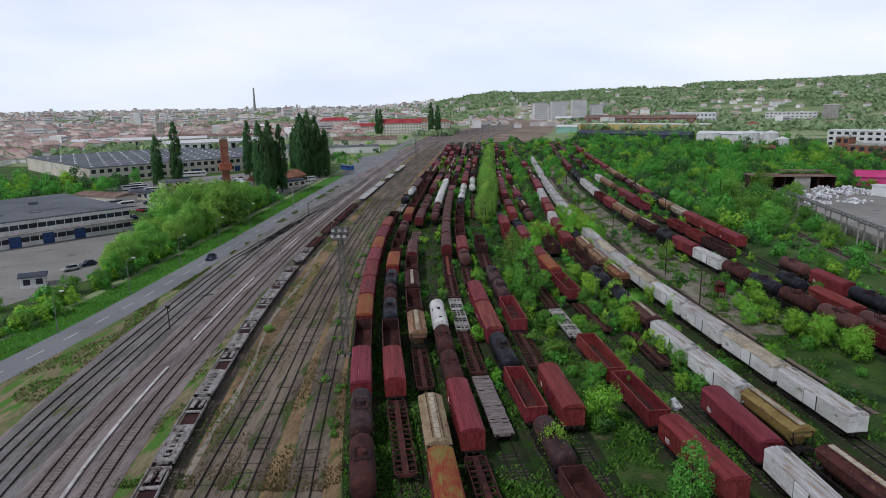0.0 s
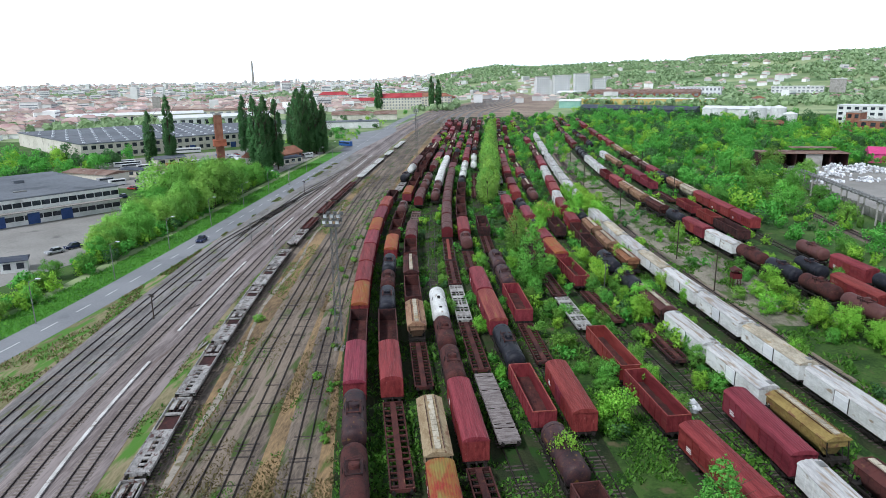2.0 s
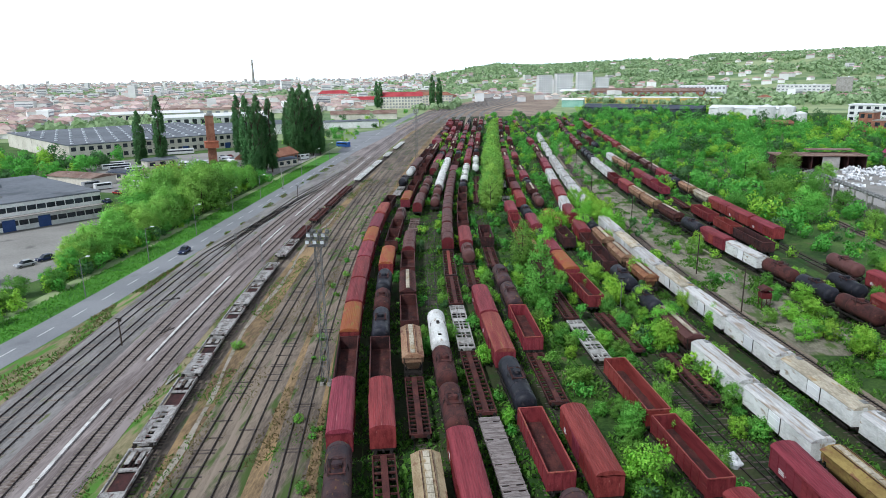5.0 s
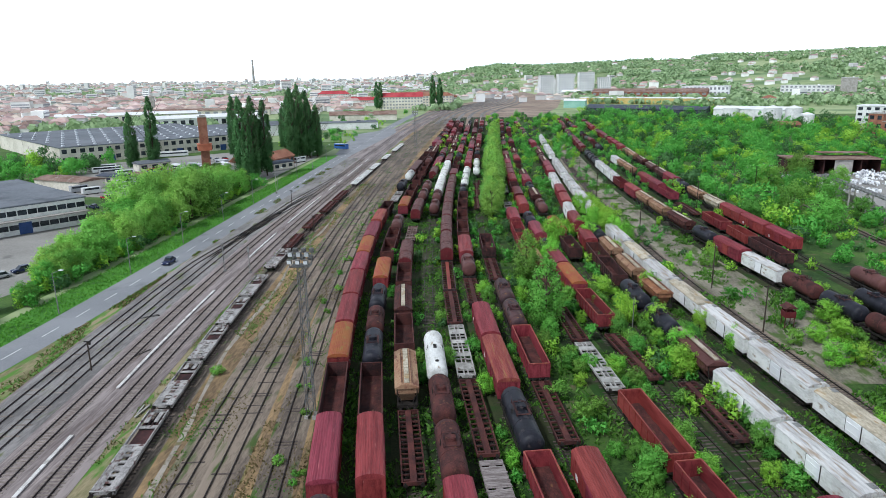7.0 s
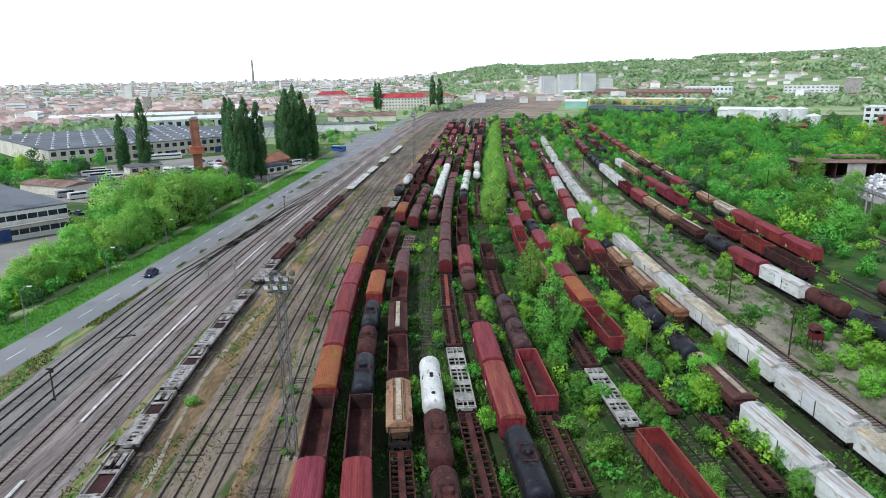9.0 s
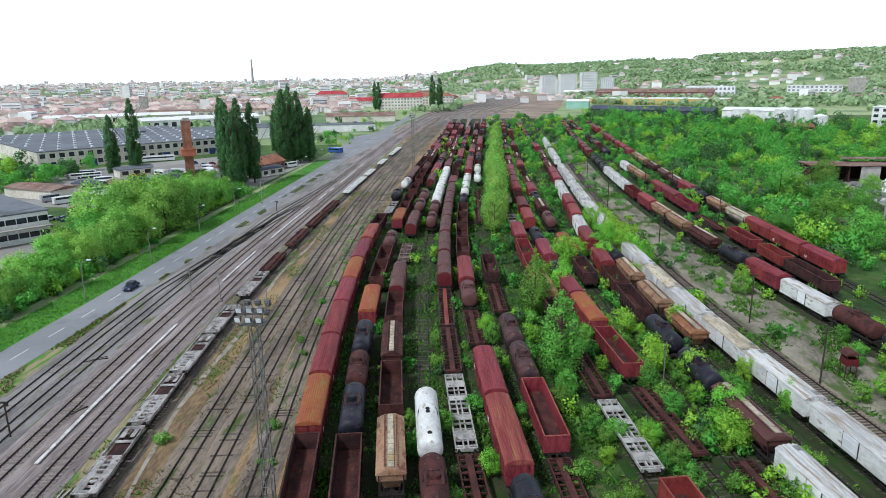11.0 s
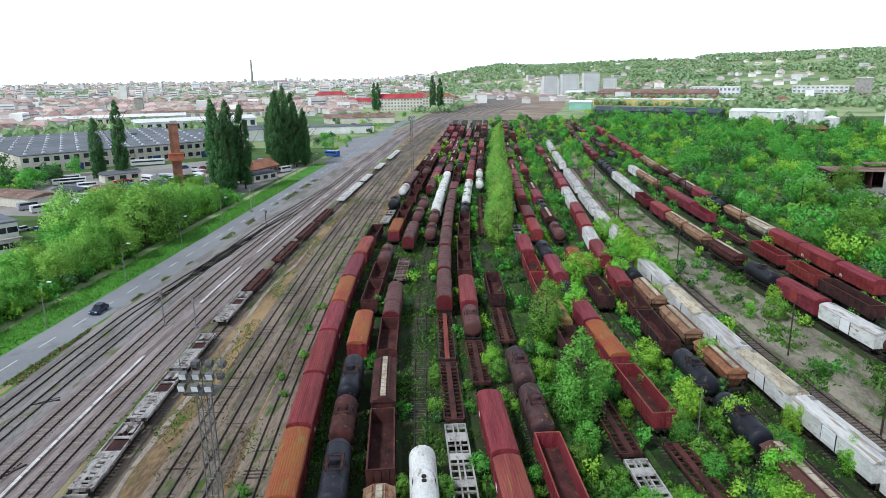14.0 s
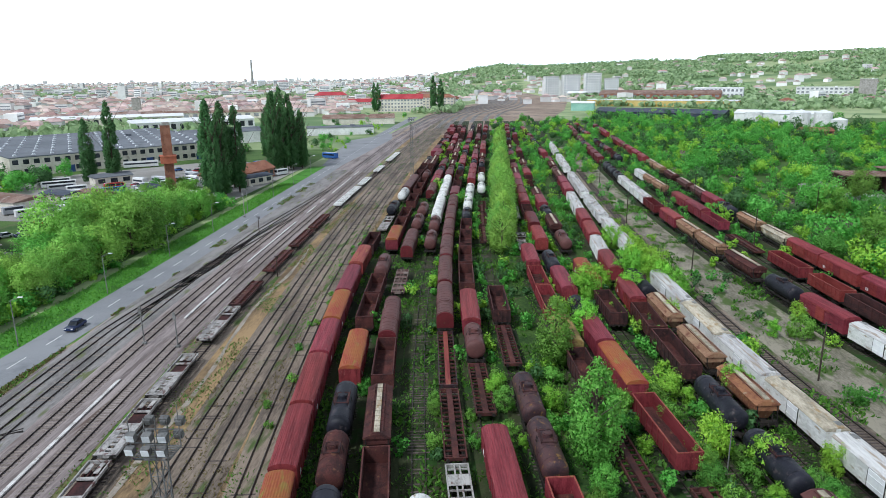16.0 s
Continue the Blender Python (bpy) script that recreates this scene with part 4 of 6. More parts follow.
def hopper_wagon(colour, L=13.2):
    root = new("hopper_wagon")
    mat = PAINT[colour]
    running_gear(root, L)
    w = 2.8
    outline = [(-0.7, 1.25), (0.7, 1.25), (1.32, 2.1), (1.4, 2.4), (1.4, 3.35), (-1.4, 3.35), (-1.4, 2.4), (-1.32, 2.1)]
    bm = bmesh.new()
    prism(bm, outline, -L / 2 + 1.5, L / 2 - 1.5)
    prism(bm, [(-1.38, 2.55), (1.38, 2.55), (1.38, 3.35), (-1.38, 3.35)], -L / 2 + 0.5, -L / 2 + 1.5)
    prism(bm, [(-1.38, 2.55), (1.38, 2.55), (1.38, 3.35), (-1.38, 3.35)], L / 2 - 1.5, L / 2 - 0.5)
    for i in range(9):
        y = -L / 2 + 1.0 + i * (L - 2.0) / 8
        for sx in (-1, 1):
            box(bm, sx * 1.43, y, 2.85, 0.08, 0.14, 1.0)
    part("body", bm, mat, root)
    bm = bmesh.new()
    prism(bm, [(-1.5, 3.3), (-1.5, 3.4), (-0.55, 3.86), (0.55, 3.86), (1.5, 3.4), (1.5, 3.3)], -L / 2 + 0.3, L / 2 - 0.3)
    for i in range(14):
        y = -L / 2 + 0.5 + i * (L - 1.0) / 13
        prism(bm, [(-1.52, 3.38), (-0.55, 3.90), (0.55, 3.90), (1.52, 3.38)], y - 0.03, y + 0.03)
    part("roof", bm, PAINT["beige"] if colour == "beige" else mat, root, "ridged hopper roof with rust")
    bm = bmesh.new()
    for i in range(10):
        y = -L / 2 + 1.3 + i * (L - 2.6) / 9
        box(bm, 0, y, 3.96, 0.62, (L - 2.6) / 9 - 0.12, 0.14)
    part("hatch_row", bm, PAINT["beige"], root, "pale roof hatches in a row")
    bm = bmesh.new()
    for sx in (-0.62, 0.62):
        box(bm, sx, 0, 4.0, 0.06, L - 1.6, 0.06)
    part("hatch_rail", bm, PAINT["rust"], root)
    for sy in (-1, 1):
        bm = bmesh.new()
        for sx in (-1.2, 1.2):
            rod(bm, (sx, sy * (L / 2 - 0.2), 1.2), (sx, sy * (L / 2 - 0.5), 3.35), 0.06, 6)
            rod(bm, (sx * 0.5, sy * (L / 2 - 0.2), 1.2), (sx, sy * (L / 2 - 1.4), 2.6), 0.05, 6)
        box(bm, 0, sy * (L / 2 - 0.45), 1.25, 2.6, 0.8, 0.06)
        part("end_frame", bm, STEEL_DARK, root)
    return root


def flat_wagon(colour, L=16.6):
    root = new("flat_wagon")
    mat = PAINT[colour]
    w = 2.5
    plated = colour in ("white", "grey", "scrap", "pale")
    for sx in (-1, 1):
        bm = bmesh.new()
        box(bm, sx * (w / 2 - 0.08), 0, 1.02, 0.16, L, 0.34)
        part("side_beam", bm, mat, root)
    if colour == "grey":
        # a pale ladder deck with a row of openings over one half, an open well over the other
        half = L * 0.5
        for sx in (-1, 1):
            bm = bmesh.new()
            box(bm, sx * 0.74, -L / 2 + half / 2, 1.10, 0.78, half, 0.10)
            part("deck_plate", bm, mat, root)
        bm = bmesh.new()
        for i in range(7):
            box(bm, 0, -L / 2 + 0.5 + i * (half - 1.0) / 6, 1.08, 0.72, 0.42 if i % 3 else 0.95, 0.12)
        box(bm, 0, -L / 2 + half + 0.2, 1.1, w - 0.3, 0.4, 0.16)
        box(bm, 0, L * 0.27, 0.95, w - 0.3, 0.55, 0.14)
        for sx in (-0.55, 0.55):
            box(bm, sx, L * 0.40, 1.05, 0.5, L * 0.14, 0.10)
        part("frame", bm, mat, root)
        bm = bmesh.new()
        box(bm, 0, L * 0.16, 0.72, w - 0.6, L * 0.18, 0.08)
        for i in range(4):
            box(bm, -0.7 + i * 0.47, L * 0.34, 0.86, 0.12, L * 0.10, 0.18)
        part("well_floor", bm, PAINT["dark"], root, "dark rusty floor of the open well")
    else:
        bm = bmesh.new()
        for sx in (-0.28, 0.28):
            box(bm, sx, 0, 1.0, 0.16, L - 0.2, 0.32)
        n = int(L / 1.05)
        for i in range(n):
            box(bm, 0, -L / 2 + 0.7 + i * (L - 1.4) / (n - 1), 1.0, w - 0.3, 0.10 if i % 4 else 0.24, 0.18)
        part("frame", bm, mat if plated else PAINT["rust"], root)
    if plated and colour != "grey":
        for y, ln in ((-L / 2 + 2.6, 1.7), (L / 2 - 2.6, 1.7), (-L * 0.13, 1.1), (L * 0.13, 1.1)):
            bm = bmesh.new()
            box(bm, 0, y, 1.17, w - 0.34, ln, 0.05)
            part("deck_plate", bm, mat, root)
    elif not plated:
        bm = bmesh.new()
        box(bm, 0, 0, 1.18, 0.66, L - 0.4, 0.05)
        part("centre_plate", bm, PAINT["rust"] if colour == "dark" else PAINT["red2"] if colour == "rust2" else mat, root)
    for sy in (-1, 1):
        bm = bmesh.new()
        box(bm, 0, sy * (L / 2 - 0.08), 1.0, w, 0.16, 0.42)
        part("headstock", bm, mat, root)
    if colour == "wood":
        rng = random.Random(3)
        bm = bmesh.new()
        y = -L / 2 + 0.2
        while y < L / 2 - 0.2:
            if rng.random() < 0.93:
                box(bm, rng.uniform(-0.06, 0.06), y, 1.25, w + rng.uniform(-0.3, 0.1), 0.20, 0.06, rng.uniform(-0.03, 0.03))
            y += 0.235
        part("deck", bm, mat, root, "bleached loose deck planks")
    for sy in (-1, 1):
        bogie(root, sy * (L / 2 - 2.4))
        if not DETAIL[0]:
            continue
        for sx in (-0.87, 0.87):
            bm = bmesh.new()
            rod(bm, (sx, sy * (L / 2 - 0.05), 1.05), (sx, sy * (L / 2 + 0.38), 1.05), 0.10, 8)
            rod(bm, (sx, sy * (L / 2 + 0.38), 1.05), (sx, sy * (L / 2 + 0.44), 1.05), 0.22, 12)
            part("buffer", bm, STEEL_DARK, root)
    return root


def hood_wagon(colour, L=17.6):
    root = new("hood_wagon")
    running_gear(root, L)
    mat = PAINT[colour]

    def hood(w, top):
        pts = [(-w / 2, 1.3), (-w / 2, top - 0.95)]
        pts += [(-w / 2 * math.cos(math.pi * i / 10), top - 0.95 + 0.95 * math.sin(math.pi * i / 10)) for i in range(1, 10)]
        return pts + [(w / 2, top - 0.95), (w / 2, 1.3)]

    seg = (L - 0.6) / 3
    for i in range(3):
        y0 = -L / 2 + 0.3 + i * seg
        grow = 0.12 if i == 1 else 0.0
        bm = bmesh.new()
        prism(bm, hood(2.75 + grow, 4.0 + grow / 2), y0 + 0.02, y0 + seg - 0.02)
        for j in range(4):
            y = y0 + (j + 0.5) * seg / 4
            prism(bm, hood(2.80 + grow, 4.03 + grow / 2), y - 0.04, y + 0.04)
        part("hood", bm, mat, root, "rounded sliding hood section", False)
    for sy in (-1, 1):
        bm = bmesh.new()
        prism(bm, hood(2.7, 3.9), sy * (L / 2 - 0.3), sy * (L / 2 - 0.05))
        for sx in (-0.7, 0.7):
            box(bm, sx, sy * (L / 2), 2.3, 0.12, 0.1, 2.0)
        part("end_wall", bm, PAINT["maroon"] if colour != "white" else mat, root)
    return root


def refrigerator_wagon(colour, L=13.8):
    root = new("refrigerator_wagon")
    running_gear(root, L)
    mat = PAINT[colour]
    w, eave = 2.62, 3.2
    bm = bmesh.new()
    box(bm, 0, 0, (1.15 + eave) / 2, w, L, eave - 1.15)
    for i in range(12):
        y = -L / 2 + 0.3 + i * (L - 0.6) / 11
        for sx in (-1, 1):
            box(bm, sx * w / 2, y, (1.15 + eave) / 2, 0.06, 0.06, eave - 1.2)
    for sy in (-1, 1):
        prism(bm, arc_roof(w - 0.04, eave - 0.02, 0.42), sy * (L / 2 - 0.05), sy * (L / 2 - 0.02))
        box(bm, 0, sy * (L / 2 + 0.03), 2.4, 0.5, 0.08, 2.2)
    part("body", bm, PAINT["white"], root)
    bm = bmesh.new()
    prism(bm, ribbed_roof(w + 0.1, eave, 0.48, 8, 0.06), -L / 2 - 0.05, L / 2 + 0.05)
    part("roof", bm, PAINT["beige"] if colour == "beige" else surface("aged_white_roof", (0.34, 0.33, 0.33), (0.56, 0.55, 0.54), 0.5, 0.65, 5.0, (0.30, 0.245, 0.195), 0.5, 0.1, 0, (2.0, 0.2, 1), 0.08), root, "ribbed dirty roof")
    for sx in (-1, 1):
        bm = bmesh.new()
        box(bm, 0, 0, 0, 0.09, 2.3, 1.85)
        box(bm, sx * 0.06, 0, 0.4, 0.05, 2.2, 0.07)
        box(bm, sx * 0.06, 0, -0.5, 0.05, 2.2, 0.07)
        d = part("door", bm, ROOF_WHITE, root, "cleaner white insulated door")
        d.location = (sx * (w / 2 + 0.05), 0, 2.2)
        bm = bmesh.new()
        box(bm, sx * (w / 2 + 0.03), -1.22, 2.2, 0.08, 0.08, 1.95)
        box(bm, sx * (w / 2 + 0.03), 1.22, 2.2, 0.08, 0.08, 1.95)
        box(bm, sx * (w / 2 + 0.03), 0, 1.30, 0.08, 2.5, 0.08)
        part("door_frame", bm, STEEL_DARK, root)
    for sy in (-1, 1):
        bm = bmesh.new()
        box(bm, 0.45, sy * (L / 2 - 0.9), 3.70, 0.7, 0.9, 0.10)
        part("roof_hatch", bm, GALV, root)
    return root


WAGON = {"L": lambda colour: tank_wagon(colour, 14.2), "B": boxcar, "G": open_wagon, "T": tank_wagon, "H": hopper_wagon, "F": flat_wagon, "K": hood_wagon, "R": refrigerator_wagon}
WAGON_WORD = {"L": "long tank wagon with hatches", "B": "boxcar with curved roof", "G": "open goods wagon with ribbed sides", "T": "tank wagon with a dome and walkway", "H": "covered hopper wagon with roof hatches",
              "F": "empty skeletal flat wagon", "K": "long hooded wagon with rounded top", "R": "refrigerator wagon with ribbed roof"}
COLOUR_WORD = {"red": "faded red", "red2": "sun-bleached red", "orange": "orange-red lichen-stained", "redyellow": "red and yellow lichen-covered", "maroon": "dark maroon", "brown": "dusty brown",
               "rust": "rust-brown", "rust2": "tar-stained rusty", "dark": "dark rusted", "black": "tar-black", "grey": "weathered grey", "white": "dirty white", "beige": "stained beige",
               "tan": "rust-streaked tan", "yellow": "ochre-yellow rusted", "rusty": "rust-orange", "wood": "plank-decked grey", "scrap": "broken scrap-laden", "straw": "straw-yellow rust-streaked", "pale": "pale grey"}
CATEGORY = {"L": "tank wagon", "B": "boxcar", "G": "open wagon", "T": "tank wagon", "H": "hopper wagon", "F": "flat wagon", "K": "hood wagon", "R": "refrigerator wagon"}
MADE = {}


USUAL = {"B": 13.4, "G": 13.0, "T": 11.2, "H": 13.2, "F": 16.6, "K": 17.6, "R": 13.8, "L": 14.2}


def put_wagon(kind, colour, f, y, length, row):
    m = pose(f(y), y, 0.36, 0, 0, math.degrees(math.atan2(-(f(y + 5) - f(y - 5)), 10.0))) @ Matrix.Diagonal((1, length / USUAL[kind], 1, 1))
    DETAIL[0] = y < 175
    key = (kind, colour, DETAIL[0])
    if key in MADE:
        ob = copy_thing(MADE[key], Matrix())
    else:
        ob = MADE[key] = WAGON[kind](colour)
    ob.matrix_basis = m
    tagged(ob, COLOUR_WORD[colour] + " " + WAGON_WORD[kind] + " on a siding", CATEGORY[kind], "wagons on " + row)


for number, (name, xs, wagons) in enumerate(SIDINGS):
    last = 0
    for kind, colour, y, length in wagons:
        put_wagon(kind, colour, SIDING[name], y, length, "siding " + "abcdefghijklmnopqrstuvwxyz"[number])
        last = y
    # the rakes go on into the distance
    rng = random.Random(number)
    if name in ("W1", "W2", "W3", "W4", "W5", "W6", "W7", "W10", "W11", "W12", "W15", "W16", "W17"):
        y = last + 17
        end = 560 if name in ("W15", "W16", "W17") else 545
        while y < end:
            kind, colour = rng.choice((("B", "red"), ("G", "rust"), ("T", "brown"), ("B", "maroon"), ("T", "black"), ("B", "red"), ("G", "dark"), ("H", "rust")))
            put_wagon(kind, colour, SIDING[name], y, USUAL[kind], "siding " + "abcdefghijklmnopqrstuvwxyz"[number])
            y += 14.6 if rng.random() < 0.85 else 30


# ---- trees and bushes ----
def crown_normals(me, normals):
    """Leaves shade as parts of one rounded crown."""
    me.polygons.foreach_set("use_smooth", np.ones(len(me.polygons), dtype=bool))
    me.normals_split_custom_set_from_vertices(normals)


def leaf_mesh(name, clumps, count, size, material, seed):
    """Many small leaf sprays over the shells of the clumps (centre, radii)."""
    rng = np.random.RandomState(seed)
    w = np.array([c[1][0] * c[1][2] for c in clumps])
    pick = rng.choice(len(clumps), count, p=w / w.sum())
    tops = np.array([c[0] for c in clumps])
    mid, half = (tops.max(0) + tops.min(0)) / 2, (tops.max(0) - tops.min(0)) / 2 + 0.3
    verts, faces, normals = [], [], []
    for i in pick:
        c, r = clumps[i]
        d = rng.normal(size=3)
        d /= np.linalg.norm(d)
        if d[2] < -0.5:
            d[2] *= -0.6
        p = np.array(c) + d * np.array(r) * (0.45 + 0.85 * rng.rand() ** 1.5)
        a = rng.normal(size=3)
        a = a * 0.8 + d * 0.4
        a /= np.linalg.norm(a)
        b = np.cross(a, rng.normal(size=3))
        b /= np.linalg.norm(b)
        s = size * (0.5 + 0.7 * rng.rand())
        face = np.cross(a, b)
        out = 0.75 * d + 0.55 * (p - mid) / half + 0.22 * rng.normal(size=3)
        out /= np.linalg.norm(out)
        if face @ out < 0:
            b = -b
        k = len(verts)
        verts += [tuple(p + a * s), tuple(p - a * s * 0.6 + b * s * 0.75), tuple(p - a * s * 0.6 - b * s * 0.75)]
        faces.append((k, k + 1, k + 2))
        normals += [tuple(out)] * 3
    me = bpy.data.meshes.new(name)
    me.from_pydata(verts, [], faces)
    crown_normals(me, normals)
    me.materials.append(material)
    return me


def trunk_mesh(height, r, limbs, seed, lean=0.0):
    rng = random.Random(seed)
    bm = bmesh.new()
    rod(bm, (0, 0, -0.1), (lean, 0, height), r, 8, r * 0.5)
    for i in range(limbs):
        a = rng.uniform(0, 6.28)
        z = height * rng.uniform(0.35, 0.95)
        q = height * rng.uniform(0.35, 0.6)
        rod(bm, (lean * z / height, 0, z), (math.cos(a) * q * 0.7, math.sin(a) * q * 0.7, z + q * 0.75), r * 0.35, 5, r * 0.1)
    return mesh_of("trunk", bm, BARK)


def clumps_round(rng, R, H, z0, n):
    out = []
    for i in range(n):
        a, q = rng.uniform(0, 6.28), R * math.sqrt(rng.random()) * 0.75
        z = z0 + rng.random() * (H - z0) * (1 - 0.45 * (q / R) ** 2)
        s = R * rng.uniform(0.16, 0.34)
        out.append(((math.cos(a) * q, math.sin(a) * q, z), (s, s, s * rng.uniform(0.9, 1.7))))
    return out


def clumps_tall(rng, R, H, n):
    out = []
    for i in range(n):
        t = i / (n - 1)
        q = R * (math.sin(math.pi * min(1, 0.12 + t * 0.88)) ** 0.6) * 0.6
        a = rng.uniform(0, 6.28)
        s = max(0.35, R * 0.42 * (1 - 0.6 * t))
        out.append(((math.cos(a) * q, math.sin(a) * q, 0.08 * H + t * 0.9 * H), (s, s, s * 1.7)))
    return out


PLANT = {}


def plant_kind(key, name, crown, trunk, label, category):
    root = tagged(new(name), label, category)
    part("trunk", trunk, BARK, root)
    part("crown", crown, None, root)
    PLANT[key] = [root, False]


for v in range(3):
    rng = random.Random(20 + v)
    plant_kind(("bush", v), "bush", leaf_mesh("crown", clumps_round(rng, 1.6, 2.3, 0.3, 30), 2000, 0.110, LEAF, v), trunk_mesh(1.0, 0.07, 5, v), "fresh green bush growing between the tracks", "bush")
    plant_kind(("tree", v), "tree", leaf_mesh("crown", clumps_round(rng, 2.9, 6.6, 1.0, 56), 4300, 0.165, LEAF, 10 + v), trunk_mesh(3.6, 0.16, 7, 10 + v), "young green broadleaf tree among weeds", "tree")
    plant_kind(("bright", v), "tree", leaf_mesh("crown", clumps_round(rng, 2.2, 4.5, 0.5, 44), 3300, 0.128, LEAF_Y, 20 + v), trunk_mesh(2.2, 0.12, 7, 20 + v), "yellow-green young tree growing on the siding", "tree")
    plant_kind(("cone", v), "tree", leaf_mesh("crown", clumps_tall(rng, 2.4, 9.0, 60), 5200, 0.160, LEAF, 30 + v), trunk_mesh(7.0, 0.16, 8, 30 + v), "slender green tree with pointed crown", "tree")
    plant_kind(("poplar", v), "poplar", leaf_mesh("crown", clumps_tall(rng, 3.0, 20.0, 80), 9500, 0.30, LEAF_D, 40 + v), trunk_mesh(17.0, 0.3, 8, 40 + v), "tall dark columnar poplar", "poplar")
    plant_kind(("hedge", v), "tree", leaf_mesh("crown", clumps_round(rng, 5.0, 10.0, 0.6, 80), 8200, 0.225, LEAF_H, 60 + v), trunk_mesh(5.0, 0.25, 8, 60 + v), "light green bushy tree beside the road", "tree")
    plant_kind(("row", v), "tree", leaf_mesh("crown", clumps_tall(rng, 3.1, 9.5, 66), 5200, 0.185, LEAF_H, 70 + v), trunk_mesh(7.0, 0.16, 8, 70 + v), "tall green tree in a dense row", "tree")
    plant_kind(("big", v), "tree", leaf_mesh("crown", clumps_round(rng, 5.2, 9.6, 1.0, 66), 6400, 0.235, LEAF, 50 + v), trunk_mesh(5.0, 0.25, 8, 50 + v), "dense spreading green tree in a thicket", "tree")


BULK = []


def plant(kind, x, y, s=1.0, tall=1.0, group="", label="", single=True):
    """One bush or tree; those far off or hidden in the thicket are gathered for the joined growth."""
    if not single:
        BULK.append((kind, x, y, s, tall))
        return None
    key = (kind, plant.rng.randrange(3))
    m = pose(x, y, land(x, y), 0, 0, plant.rng.uniform(0, 360)) @ Matrix.Diagonal((s, s, s * tall, 1))
    root, used = PLANT[key]
    if used:
        made = copy_thing(root, Matrix())
    else:
        made, PLANT[key][1] = root, True
    made.matrix_basis = m
    return tagged(made, label, "", group)


plant.rng = random.Random(77)

# trees that stand out in the yard
for kind, x, y, s, tall in (
        ("cone", 10.6, 108.0, 1.4, 1.0), ("cone", 8.9, 133.5, 1.3, 0.9), ("bright", 16.8, 55.5, 1.25, 1.0), ("cone", 21.5, 35.5, 1.0, 1.0), ("bright", 9.8, 46.0, 0.9, 1.3), ("tree", 11.3, 64.0, 0.55, 0.9),
        ("bright", 27.5, 90.5, 1.0, 1.1), ("bright", 23.5, 110.0, 1.0, 1.3), ("tree", 21.6, 104.0, 0.55, 1.0), ("bright", 14.6, 144.0, 1.35, 1.1), ("bright", 11.5, 150.0, 1.1, 1.1), ("bright", 17.5, 160.0, 1.2, 1.1),
        ("bright", 27.0, 172.0, 1.5, 1.1), ("bright", 30.0, 180.0, 1.5, 1.0), ("bright", 25.5, 163.0, 1.3, 1.0), ("bright", 20.5, 168.0, 1.2, 1.0), ("tree", 20.0, 121.0, 0.6, 0.9), ("tree", 23.0, 98.0, 0.55, 0.9),
        ("tree", 32.0, 77.0, 0.6, 0.9), ("tree", 36.5, 71.0, 0.55, 0.8), ("bright", 29.5, 66.5, 0.6, 1.0), ("tree", 43.0, 72.0, 0.6, 0.8), ("tree", 39.5, 92.0, 0.55, 0.8), ("bright", 53.5, 96.0, 0.9, 0.8),
        ("bright", 56.5, 92.0, 1.1, 0.7), ("bright", 58.5, 87.0, 1.2, 0.7), ("bright", 60.5, 82.0, 1.1, 0.8), ("tree", 47.5, 103.0, 0.5, 0.8), ("tree", 24.8, 60.0, 0.6, 0.7), ("tree", 17.2, 66.0, 0.6, 0.6),
        ("bright", 51.3, 104.2, 0.9, 0.8), ("bright", 49.9, 95.5, 1.0, 0.9), ("bright", 57.0, 112.6, 1.1, 0.8), ("bright", 55.0, 104.3, 1.1, 0.8), ("bright", 26.4, 93.1, 0.8, 1.0), ("tree", 15.2, 92.7, 0.55, 0.7), ("bush", 10.0, 84.2, 1.2, 0.9), ("bright", 31.0, 171.0, 1.4, 1.1), ("bright", 16.7, 160.0, 1.4, 1.2), ("bush", 48.4, 145.8, 1.5, 1.2), ("bright", 22.0, 123.6, 1.2, 0.8), ("bright", 13.6, 88.0, 0.5, 0.9), ("tree", 12.5, 78.0, 0.5, 0.9), ("bright", 3.5, 112.0, 0.4, 1.0), ("tree", 14.0, 92.0, 0.45, 0.7)):
    plant(kind, x, y, s, tall, "trees in the yard")

for x, y, s in ((28.0, 198, 1.2), (32.0, 201, 1.1), (31.5, 187, 1.3), (29.3, 180, 1.2), (33.5, 178, 1.3), (33.0, 169, 1.2), (34.5, 164, 1.1), (29.2, 150, 0.9), (30.7, 124, 1.0), (28.0, 107, 1.0),
                (44.4, 146, 0.6), (51.0, 153, 0.7), (55.0, 89, 1.0), (57.0, 84, 1.1), (59.5, 78, 1.1), (35.0, 108, 0.7), (37.5, 100, 0.8), (28.6, 96, 1.1)):
    plant("bright", x, y, s, 1.15, "trees in the yard")

# the tall hedge-like row of trees in the middle of the yard
for i in range(34):
    plant("row", 3.2 + 0.012 * i * 7 + plant.rng.uniform(-1.0, 1.0), 196 + i * 7.2, plant.rng.uniform(1.15, 1.45), plant.rng.uniform(0.8, 1.0), "tree row in the yard", "tall green tree in a dense row between sidings")

